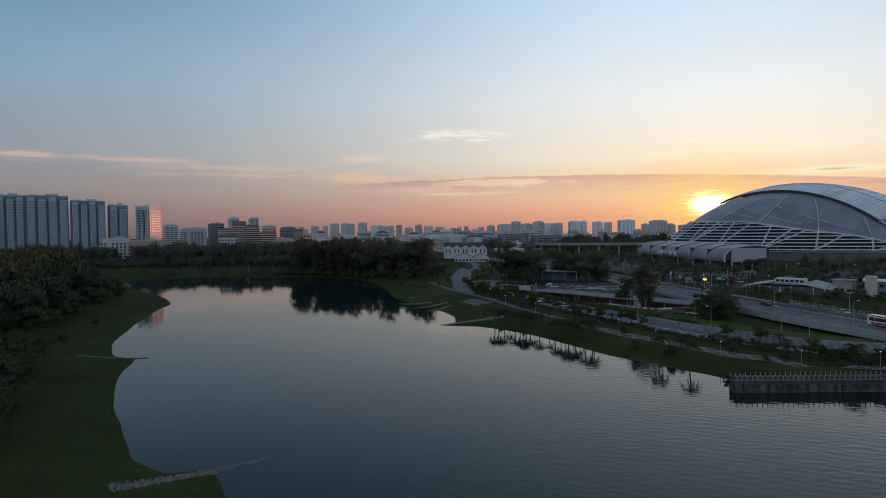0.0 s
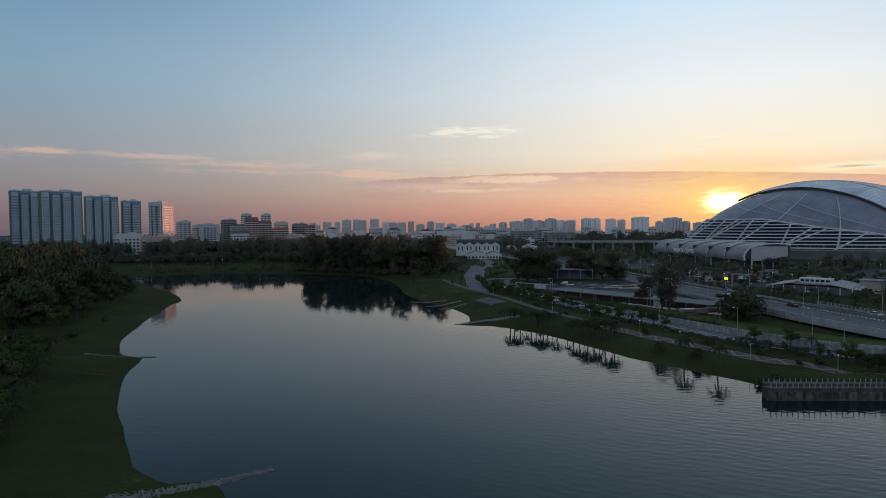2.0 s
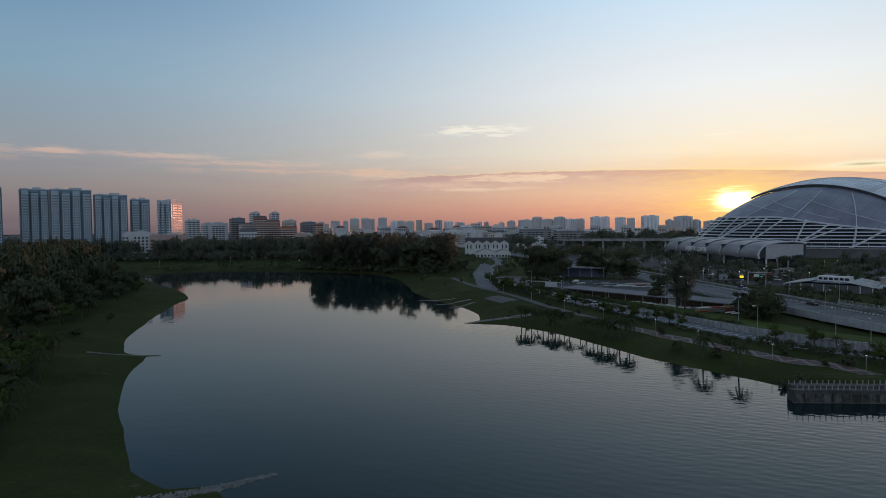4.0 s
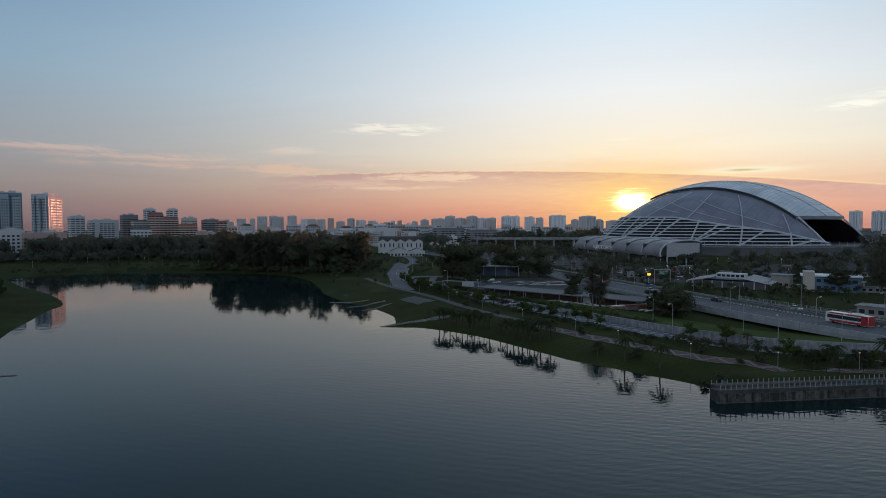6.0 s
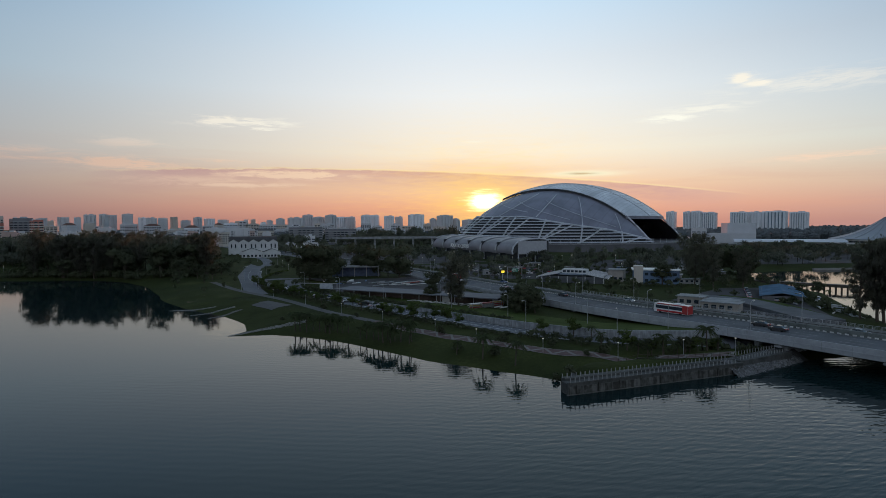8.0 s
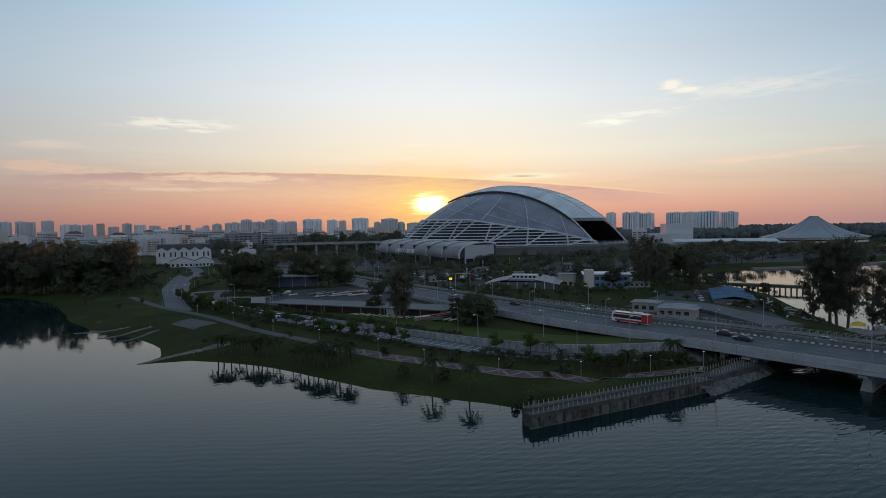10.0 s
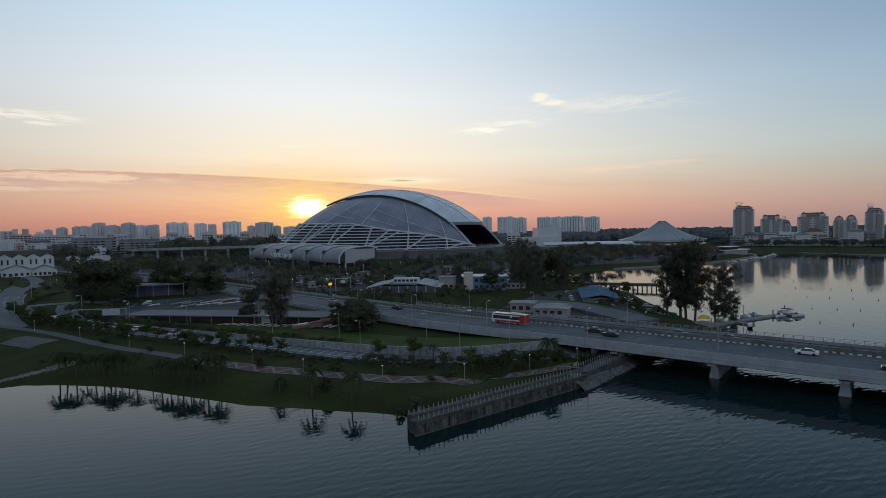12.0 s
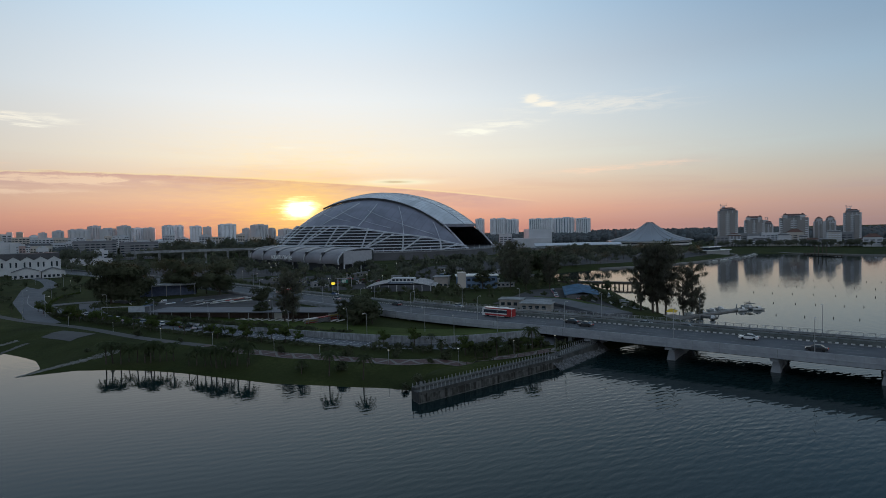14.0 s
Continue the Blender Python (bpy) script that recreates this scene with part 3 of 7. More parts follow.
def slab(g, line, left, right, z0, z1):
    """A solid strip along a line with heights: from z0 to z1 above them."""
    a, b = offset_line(line, left), offset_line(line, right)
    n = len(line)
    verts = []
    for i in range(n):
        h = line[i][2]
        verts += [(*a[i], h + z0), (*b[i], h + z0), (*b[i], h + z1), (*a[i], h + z1)]
    faces = []
    for i in range(n - 1):
        for j in range(4):
            faces.append((4 * i + j, 4 * i + (j + 1) % 4, 4 * i + 4 + (j + 1) % 4, 4 * i + 4 + j))
    faces += [(3, 2, 1, 0), (4 * n - 4, 4 * n - 3, 4 * n - 2, 4 * n - 1)]
    return g.add(verts, faces)


# ---- roads ----
HIGHWAY = smooth_line([(184, -150, 5.3), (152, 0, 5.4), (138, 67, 5.4), (126, 130, 5.4), (119.5, 165, 5.2), (116.5, 205, 4.7), (116, 245, 4.1), (113.5, 300, 3.6), (108, 370, 3.4), (98, 470, 3.4), (70, 640, 3.4), (20, 900, 3.4)], 6.0)
PATH_LINE = smooth_line([(4, 350), (10, 322), (17, 295), (30, 259), (40, 220), (48.6, 196), (56.2, 175.5), (63.6, 160), (72, 144.5), (80.8, 132), (90.5, 122.3), (100, 117.0), (114, 114.0), (129, 112.6)], 2.0)
SERVICE = smooth_line([(29, 420), (24, 370), (26, 325), (36, 280), (48, 240), (62.2, 202.6), (71.7, 178), (82.2, 153.5), (94, 137), (108, 128), (124, 122), (150, 118), (175, 122)], 3.0)


def build_roads():
    deck = [p for p in HIGHWAY if p[1] < 212]
    land = [p for p in HIGHWAY if p[1] > 206]
    g = Geo()
    slab(g, land, 0.0, 29.0, -2.5, -0.02)
    road = solid("road", g, CONCRETE, "grey highway on a low embankment with concrete sides", "road", "structure")
    top = Geo()
    ribbon(top, HIGHWAY, 2.4, 19.0, 0.0)
    ribbon(top, HIGHWAY, 20.4, 28.2, 0.0)
    tagged(new("road_surface", top.mesh("road_surface", ASPHALT)), "worn grey asphalt of the highway", "road", kind="structure")
    marks = Geo()
    for k in (5.9, 9.2, 12.5, 15.8, 24.4):
        for i in range(0, len(HIGHWAY) - 1, 2):
            ribbon(marks, HIGHWAY[i:i + 2], k - 0.09, k + 0.09, 0.012)
    for k in (2.75, 18.7, 20.7, 27.9):
        ribbon(marks, HIGHWAY, k - 0.08, k + 0.08, 0.012)
    tagged(new("road_marking", marks.mesh("road_marking", LINE)), "white lane lines on the highway", "road marking", kind="structure")
    # near walkway, parapet, median and far railing
    walkg = Geo()
    slab(walkg, HIGHWAY, 0.35, 2.35, -0.05, 0.18)
    slab(walkg, HIGHWAY, 28.25, 29.0, -0.05, 0.18)
    solid("pavement", walkg, PAVING, "raised concrete walkway along the highway", "pavement", "structure")
    par = Geo()
    slab(par, deck, 0.0, 0.3, -1.3, 1.12)
    slab(par, land, 0.0, 0.3, -0.4, 0.8)
    med = Geo()
    slab(med, HIGHWAY, 19.25, 20.15, -0.05, 1.25)
    bridge = thing("road_bridge", "long low grey concrete road bridge on stout piers", "bridge", 138, 67, 0)
    part("deck", slab(Geo(), deck, 0.3, 29.0, -1.35, -0.02).shift(-138, -67, 0), CONCRETE, bridge)
    slab(par, deck, -0.14, 0.0, -0.35, -0.12)
    part("parapet", par.shift(-138, -67, 0), BRIDGE_FACE, bridge, "pale stained concrete parapet wall")
    part("median_kerb", med.shift(-138, -67, 0), MEDIAN, bridge, "grey-green weathered median wall")
    guard = Geo()
    slab(guard, deck, 19.5, 19.62, 1.55, 1.68)
    posts = smooth_line(deck, 2.4)
    for p, q in zip(offset_line(posts, 19.56), posts):
        guard.box(p[0], p[1], q[2] + 1.2, 0.1, 0.1, 0.4)
    part("guard_rail", guard.shift(-138, -67, 0), STAINED, bridge, "dark guard rail on the median")
    part("far_parapet", slab(Geo(), deck, 28.65, 28.98, -0.6, 0.78).shift(-138, -67, 0), CONCRETE, bridge, "pale concrete far parapet")
    # the alternating painted kerb stones of the median
    stones = Geo()
    fine = smooth_line(HIGHWAY, 0.8)
    for i in range(0, len(fine) - 1, 2):
        if -30 < fine[i][1] < 420:
            slab(stones, fine[i:i + 2], 19.02, 19.25, 0.0, 0.36)
    part("kerb_stone", stones.shift(-138, -67, 0), BAY_LINE, bridge, "white painted kerb stones", kind="stuff")
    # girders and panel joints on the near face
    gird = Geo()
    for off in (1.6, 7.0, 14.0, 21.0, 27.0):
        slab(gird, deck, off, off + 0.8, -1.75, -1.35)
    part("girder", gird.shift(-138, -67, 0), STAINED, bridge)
    joints = Geo()
    for i in range(0, len(deck) - 1):
        a = Vector(deck[i])
        ax, ay = offset_line(deck, -0.06)[i]
        joints.box(ax, ay, a.z - 1.28, 0.07, 0.10, 2.1, 12)
    part("pilaster", joints.shift(-138, -67, 0), CONCRETE, bridge, kind="stuff")
    rail = Geo()
    slab(rail, deck, 28.78, 28.86, 1.62, 1.70)
    slab(rail, deck, 28.78, 28.86, 1.30, 1.34)
    slab(rail, deck, 28.78, 28.86, 1.00, 1.04)
    line = smooth_line(deck, 2.2)
    o = offset_line(line, 28.82)
    for p, q in zip(o, line):
        rail.box(p[0], p[1], q[2] + 0.7, 0.13, 0.13, 1.0)
    part("railing", rail.shift(-138, -67, 0), STEEL, bridge, "pale steel railing")
    # piers: near and far legs, wall between, cap
    d = Vector((0.19, -0.982))
    n = Vector((0.982, 0.19))
    for along in (24.0, -22.3, 0.0, 45.0, 67.5, -45.0):
        base = Vector((134.0, 91.5)) + d * along + n * 3.4
        pier = Geo()
        c = base + n * 10
        rz = math.degrees(math.atan2(n.y, n.x))
        pier.box(c.x + n.x * 0.9, c.y + n.y * 0.9, -2.0, 20.6, 1.9, 2.4, rz, 0.97)
        pier.box(c.x + n.x * 0.9, c.y + n.y * 0.9, 0.4, 18.6, 1.1, 2.6, rz)
        for k in (0.6, 10, 19.4):
            q = base + n * k
            pier.box(q.x, q.y, -1.0, 2.9, 2.4, 1.6, rz, 0.86)
            pier.box(q.x, q.y, 0.6, 2.4, 2.0, 1.9, rz, 0.66)
            pier.box(q.x, q.y, 2.5, 1.6, 1.35, 1.1, rz, 1.7)
        pier.box(c.x - n.x * 0.5, c.y - n.y * 0.5, 3.2, 25.5, 1.7, 0.5, rz)
        part("pier", pier.shift(-138, -67, 0), BRIDGE_FACE, bridge)
    ab = Geo()
    for k in (3, 11, 19, 26):
        for q in (Vector((128.8, 119.5)) + n * k, Vector((122.5, 150.0)) + n * k, Vector((117.2, 182.0)) + n * k):
            part("column", Geo().box(q.x, q.y, 1.5, 1.3, 1.3, 2.6).shift(-138, -67, 0), CONCRETE, bridge)
    part("abutment", ab.box(130, 209, 2.0, 27, 3.0, 1.9, 2).shift(-138, -67, 0), STAINED, bridge)
    # promenade
    g = Geo()
    ribbon(g, PATH_LINE, -1.7, 1.7, 0.07)
    solid("promenade", g, CREAM_PAVE, "cream paved riverside promenade", "pavement", "structure")
    red = Geo()
    line = [p for p in PATH_LINE if p[0] > 50]
    ribbon(red, line, -1.7, 1.7, 0.08)
    tagged(new("promenade_pattern", red.mesh("promenade_pattern", RED_PAVE)), "dull red paving of the promenade", "pavement", kind="structure")
    zig = Geo()
    fine = smooth_line([(*p, 0.0) for p in line], 0.5)
    left, right = offset_line(fine, -1.35), offset_line(fine, 1.35)
    for i in range(0, len(fine) - 10, 6):
        a, b = (left, right) if (i // 6) % 2 else (right, left)
        quad = [a[i], a[i + 2], b[i + 8], b[i + 6]]
        if (quad[1][0] - quad[0][0]) * (quad[2][1] - quad[0][1]) - (quad[1][1] - quad[0][1]) * (quad[2][0] - quad[0][0]) < 0:
            quad = quad[::-1]
        zig.add([(x, y, gz(x, y) + 0.10) for x, y in quad], [(0, 1, 2, 3)])
    ribbon(zig, line, -1.68, -1.45, 0.095)
    ribbon(zig, line, 1.45, 1.68, 0.095)
    tagged(new("promenade_zigzag", zig.mesh("promenade_zigzag", ZIG_PAVE)), "pale zigzag bands laid in the red paving", "pavement", kind="structure")
    plaza = Geo()
    ca, cb, cc, cd = (Vector(p) for p in ((17, 253.5), (24, 257.5), (31, 241), (22.8, 235)))

    def paved(u, v):
        q = ca.lerp(cb, v).lerp(cd.lerp(cc, v), u)
        return q.x, q.y, gz(q.x, q.y) + 0.11
    plaza.grid(paved, 10, 6)
    solid("plaza", plaza, CREAM_PAVE, "small paved riverside plaza beside the promenade", "pavement", "structure")
    # service road with its bays and the wall behind
    g = Geo()
    ribbon(g, SERVICE, -7.0, 0.0, 0.05)
    for extra in ([(62, 330), (56, 345), (40, 352), (26, 348)], [(29, 420), (36, 450), (46, 480), (50, 540), (48, 585)], [(40, 285), (41, 305), (43, 325), (46, 345)]):
        ribbon(g, smooth_line(extra, 4), -4.0, 4.0, 0.055)
    loop = [(18.4, 380.8), (28.8, 463.8), (34.0, 490.4), (38.8, 452.1), (34.1, 414.0), (27.6, 362.0), (25.8, 335.0), (25.6, 300.0), (26.4, 281.0), (22.4, 280.0), (17.0, 301.1)]
    g.add([(x, y, 3.065) for x, y in loop[::-1]], [tuple(range(len(loop)))])
    solid("service_road", g, SERVICE_ASPHALT, "grey service road along the river park", "road", "structure")
    k = Geo()
    ribbon(k, SERVICE, 0.0, 0.35, 0.14)
    ribbon(k, SERVICE, -7.35, -7.0, 0.14)
    solid("kerb", k, CONCRETE, "pale concrete kerb of the service road", "kerb", "structure")
    bays = Geo()
    line = [p for p in smooth_line(SERVICE, 2.8) if 150 < p[1] < 232]
    for i in range(len(line) - 1):
        a, b = offset_line(line, -2.2)[i], offset_line(line, -6.6)[i]
        z = gz(*a) + 0.075
        e = Vector((b[0] - a[0], b[1] - a[1])).normalized()
        f = Vector((-e.y, e.x)) * 0.11
        bays.add([(a[0] - f.x, a[1] - f.y, z), (b[0] - f.x, b[1] - f.y, z), (b[0] + f.x, b[1] + f.y, z), (a[0] + f.x, a[1] + f.y, z)], [(0, 1, 2, 3)])
    ribbon(bays, line, -2.3, -2.1, 0.075)
    tagged(new("parking_marking", bays.mesh("parking_marking", BAY_LINE)), "white parking bay lines", "road marking", kind="structure")
    line = [p for p in SERVICE if 121 < p[1] < 262 and p[0] < 140]
    a, b = offset_line(line, -7.5), offset_line(line, -8.1)
    w = Geo()
    verts = []
    for i, p in enumerate(line):
        t = i / (len(line) - 1)
        h = 0.9 + 1.25 * min(1, t * 1.5)
        z = gz(*a[i])
        verts += [(*a[i], z - 0.5), (*b[i], z - 0.5), (*b[i], z + h), (*a[i], z + h)]
    faces = [(4 * i + j, 4 * i + 4 + j, 4 * i + 4 + (j + 1) % 4, 4 * i + (j + 1) % 4) for i in range(len(line) - 1) for j in range(4)]
    w.add(verts, faces + [(0, 1, 2, 3), tuple(range(len(verts) - 4, len(verts)))[::-1]])
    solid("retaining_wall", w, RETAINING, "long curved plain concrete retaining wall", "wall", "structure")
    # lawn behind the wall
    lg = Geo()
    far = offset_line(line, -30.0)
    verts = []
    for i, p in enumerate(line):
        t = i / (len(line) - 1)
        z = gz(*a[i])
        h = 0.75 + 1.25 * min(1, t * 1.5)
        for s in np.linspace(0, 1, 6):
            x, y = b[i][0] + (far[i][0] - b[i][0]) * s, b[i][1] + (far[i][1] - b[i][1]) * s
            verts.append((x, y, z + h * (1 - s) + 0.12))
    lg.add(verts, [(i * 6 + j, i * 6 + j + 1, i * 6 + j + 7, i * 6 + j + 6) for i in range(len(line) - 1) for j in range(5)])
    solid("lawn", lg, LAWN, "green mown lawn above the retaining wall", "lawn", "structure", smooth=True)

    yard = Geo()
    for poly in ([(46, 262), (58, 300), (72, 330), (112, 330), (114, 300), (112, 262), (111, 215), (100, 205)], [(150, 300), (145, 330), (150, 420), (215, 400), (212, 300), (180, 285)], [(172, 150), (172, 190), (225, 212), (245, 205), (238, 188), (204, 153), (188, 136), (178, 130)],
                 [(110, 480), (100, 640), (215, 640), (215, 430), (150, 430)], [(230, 290), (240, 330), (300, 400), (420, 430), (560, 380), (560, 300), (400, 310), (330, 312)]):
        area = sum(a[0] * c[1] - c[0] * a[1] for a, c in zip(poly, poly[1:] + poly[:1]))
        yard.add([(x, y, 3.04) for x, y in (poly if area > 0 else poly[::-1])], [tuple(range(len(poly)))])
    front = [(345, 320), (410, 304), (455, 288), (531, 277), (633, 285), (682, 312), (650, 420), (520, 410), (420, 390)]
    court = Geo().add([(x, y, 3.07) for x, y in front], [tuple(range(len(front)))])
    solid("waterfront_plaza", court, YARD, "grey paved waterfront plaza before the arena", "pavement", "structure")
    solid("yard", yard, YARD, "dark worn asphalt yards and car parks", "yard", "structure")


build_roads()


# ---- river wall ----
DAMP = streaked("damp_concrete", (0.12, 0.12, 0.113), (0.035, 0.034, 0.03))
RUBBLE = material("pale_rubble", (0.125, 0.13, 0.135), 0.9, spread=0.7, scale=1.5, fine=4.0)


def build_wall():
    a, b = Vector(WALL_A), Vector(WALL_B)
    d = (b - a).normalized()
    n = Vector((-d.y, d.x))
    rz = math.degrees(math.atan2(d.y, d.x))
    length = (b - a).length
    mid = (a + b) / 2 + n * 1.1
    wall = thing("river_wall", "stained concrete river wall with two rows of pale posts", "wall", mid.x, mid.y, -2.5, rz, kind="structure")
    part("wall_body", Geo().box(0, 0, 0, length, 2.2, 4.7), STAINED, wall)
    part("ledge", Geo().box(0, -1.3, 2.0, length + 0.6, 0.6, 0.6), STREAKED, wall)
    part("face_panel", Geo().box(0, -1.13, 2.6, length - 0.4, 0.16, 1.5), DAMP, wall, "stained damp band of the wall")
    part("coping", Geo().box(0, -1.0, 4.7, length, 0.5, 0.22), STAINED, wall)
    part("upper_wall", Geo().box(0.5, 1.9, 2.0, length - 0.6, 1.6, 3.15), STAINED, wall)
    part("side_wall", Geo().box(-length / 2 + 3.2, 2.6, 0, 0.8, 9.0, 4.6, -38), STAINED, wall)
    post = Geo().box(0, 0, 0, 0.15, 0.13, 0.85, 0, 0.9).mesh("post", POST)
    m = int((length - 1) / 1.08)
    for i in range(m):
        x = -length / 2 + 0.6 + i * 1.08
        for y, z in ((-1.0, 4.92), (1.9, 5.15)):
            p = part("post", post, POST, wall)
            p.location = (x, y, z)
    c, s = math.cos(radians(-rz)), math.sin(radians(-rz))
    for i in range(18):
        for y0, k in ((110.2, 2.4), (113.0, 2.75)):
            wx, wy = 113.0 + 1.08 * i - mid.x, y0 + 0.10 * i - mid.y
            p = part("post", post, POST, wall)
            p.location = (c * wx - s * wy, s * wx + c * wy, 2.5 + k)
    part("upper_wall", Geo().box(length / 2 + 9.5, 2.2, 2.0, 19.5, 2.6, 3.0, 7.5), STAINED, wall)
    for i in range(9):
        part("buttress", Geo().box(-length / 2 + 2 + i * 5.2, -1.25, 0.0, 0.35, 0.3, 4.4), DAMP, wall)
    # rubble slope towards the bridge
    rng = random.Random(5)
    g = Geo()
    for i in range(1700):
        t, s = rng.random(), rng.random()
        x = 108 + t * 27
        y0 = 105.6 + 4.0 * t
        y = y0 + s * 5.5
        z = -0.36 + s * 3.0
        r = 0.16 + 0.2 * rng.random() ** 2
        pts = [(x + r * math.cos(k * 1.257 + t) * rng.uniform(0.7, 1.2), y + r * math.sin(k * 1.257 + t) * rng.uniform(0.7, 1.2), z) for k in range(5)]
        g.add(pts + [(x + 0.3 * r * math.cos(k * 1.257), y + 0.3 * r * math.sin(k * 1.257), z + r * 0.9) for k in range(5)],
              [(k, (k + 1) % 5, 5 + (k + 1) % 5, 5 + k) for k in range(5)] + [(5, 6, 7, 8, 9)])
    solid("riprap", g, RUBBLE, "loose grey rubble stones on the slope by the bridge", "rocks", "stuff")
    bed = Geo().add([(107, 105.0, -0.7), (137, 109.2, -0.7), (137, 115.6, 2.9), (110, 111.4, 2.9)], [(0, 1, 2, 3)])
    solid("riprap_bed", bed, STAINED, "grey stone bed beneath the rubble", "rocks", "structure")


build_wall()


def groyne(x0, y0, x1, y1, width, seed, label):
    """A low spit of piled stones."""
    rng = random.Random(seed)
    g = Geo()
    length = math.hypot(x1 - x0, y1 - y0)
    for i in range(int(length * 80)):
        t = rng.random()
        w = width * (1 - 0.75 * t)
        s = rng.gauss(0, 0.5)
        s = max(-1, min(1, s))
        nx, ny = -(y1 - y0) / length, (x1 - x0) / length
        x, y = x0 + (x1 - x0) * t + nx * s * w, y0 + (y1 - y0) * t + ny * s * w
        z = max(-0.12 + (1 - abs(s)) * 0.45 * (1.2 - t), gz(x, y) - 0.06)
        r = 0.09 + 0.18 * rng.random() ** 2
        k = [(x + r * math.cos(a * 1.257 + i) * rng.uniform(0.7, 1.2), y + r * math.sin(a * 1.257 + i) * rng.uniform(0.7, 1.2)) for a in range(5)]
        g.add([(*p, z) for p in k] + [((p[0] + x) / 2, (p[1] + y) / 2, z + r * 0.75) for p in k],
              [(a, (a + 1) % 5, 5 + (a + 1) % 5, 5 + a) for a in range(5)] + [(5, 6, 7, 8, 9)])
    return solid("stone_groyne", g, ROCK, label, "rocks", "stuff", "stone groynes")


groyne(-41.5, 69.6, -24.3, 80.9, 2.1, 1, "pale rubble groyne reaching into the river from the grass bank")
groyne(-96, 152.6, -77.6, 154.6, 0.7, 2, "thin low rubble groyne on the grass bank")
groyne(31, 207.5, 6.4, 202.4, 1.9, 3, "grey rubble groyne at the tip of the bank")
groyne(4, 262, -13, 266.5, 0.9, 4, "low rubble groyne beside the reeds")
groyne(11, 256, -5, 250, 1.3, 6, "broken stone revetment on the sloping bank")
groyne(13, 249, 1, 240, 1.2, 7, "broken stone revetment on the sloping bank")


# ---- stadium ----
def build_stadium():
    cx, cy, z0, rad, R = 452.0, 655.7, 12.0, 148.9, 187.4
    tow = Vector((-0.578, -0.816))
    rgt = Vector((0.816, -0.578))
    a30 = 27.9
    c30, s30 = math.cos(radians(a30)), math.sin(radians(a30))
    eu, ev = rgt * c30 + tow * s30, tow * c30 - rgt * s30
    hub = thing("stadium", "huge grey domed stadium with a pale sliding roof and louvred skirt", "stadium", cx, cy, 0, math.degrees(math.atan2(eu.y, eu.x)))
    # in this frame x runs along the roof band's axis and y to the side that faces the river (mirrored below by sign)
    sgn = 1.0 if (eu.x * ev.y - eu.y * ev.x) > 0 else -1.0

    def height(u, v, lift=0.0):
        return z0 + math.sqrt(max(0.0, (R + lift) ** 2 - u * u - v * v)) - 113.8

    def pt(u, v, lift=0.0):
        return (u, v * sgn, height(u, v, lift))

    def ang(deg, z, lift=0.0):
        """A point of the dome at the angle deg (0: the viewer's right, 90: towards the river) and the height z."""
        r = math.sqrt(max(0.0, (R + lift) ** 2 - (z - z0 + 113.8) ** 2))
        a = radians(deg - a30)
        return (r * math.cos(a), r * math.sin(a) * sgn, z)

    def louvre_top(deg):
        stops = ((0, 12), (50, 15), (70, 27), (88, 33), (112, 42), (180, 44), (250, 44), (330, 14), (360, 12))
        for (a, p), (b, q) in zip(stops, stops[1:]):
            if a <= deg <= b:
                return p + (q - p) * (deg - a) / (b - a)
        return 12

    HALF = 58.0
    for side in (1, -1):
        g = Geo()
        g.grid(lambda s, t: pt((2 * s - 1) * math.sqrt(max(0, rad ** 2 - (HALF + t * (rad - 0.4 - HALF)) ** 2)), side * (HALF + t * (rad - 0.4 - HALF))), 96, 40, side * sgn < 0)
        part("shell", g, DOME_SKIN, hub, "grey metal-clad dome shell", smooth=True)
    g = Geo()
    g.grid(lambda s, t: pt(-(math.sqrt(rad ** 2 - ((2 * t - 1) * HALF) ** 2) * (1 - s) + 58 * s), (2 * t - 1) * HALF), 24, 24, sgn < 0)
    part("end_shell", g, DOME_SKIN, hub, smooth=True)
    def lip(v):
        """How far along the axis the roof reaches: its open end is cut at one height."""
        return math.sqrt(124.0 ** 2 - v * v)

    # sliding roof, lifted clear of the dome, with edge beams
    g = Geo()
    g.grid(lambda s, t: pt(-62 + (62 + lip((2 * t - 1) * (HALF + 2))) * s, (2 * t - 1) * (HALF + 2), 2.6), 88, 40, sgn < 0)
    part("sliding_roof", g, ROOF_SKIN, hub, "pale ribbed sheet roof", smooth=True)
    for v in (-HALF - 2, HALF + 2):
        g = Geo()
        for k, flip in ((1.0, False), (0.988, True)):
            g.grid(lambda s, t: pt(-62 + (62 + lip(v)) * s, v * k, 2.8 - 2.0 * t), 88, 1, flip)
        part("edge_beam", g, DARK, hub, "dark roof edge")
    g = Geo()
    for k, flip in ((0.0, True), (0.6, False)):
        g.grid(lambda s, t: pt(lip((2 * s - 1) * (HALF + 2)) - k, (2 * s - 1) * (HALF + 2), 2.9 - 2.4 * t), 40, 1, flip)
    part("end_beam", g, DOME_SKIN, hub, "grey roof end beam over the opening")
    g = Geo()
    for k, flip in ((0.0, False), (0.6, True)):
        g.grid(lambda s, t: pt(-62 + k, (2 * s - 1) * (HALF + 2), 2.8 - 1.6 * t), 40, 1, flip)
    part("end_beam", g, DOME_SKIN, hub, "grey roof end beam")
    g = Geo()
    for i in range(1, 46):
        u = -62 + 4 * i
        half = HALF + 2 if u < lip(HALF + 2) else math.sqrt(max(0.0, 124.0 ** 2 - u * u))
        path = [pt(u, half * (j / 12 - 1), 2.75) for j in range(25)]
        g.tube(path, [0.22] * 25, 4)
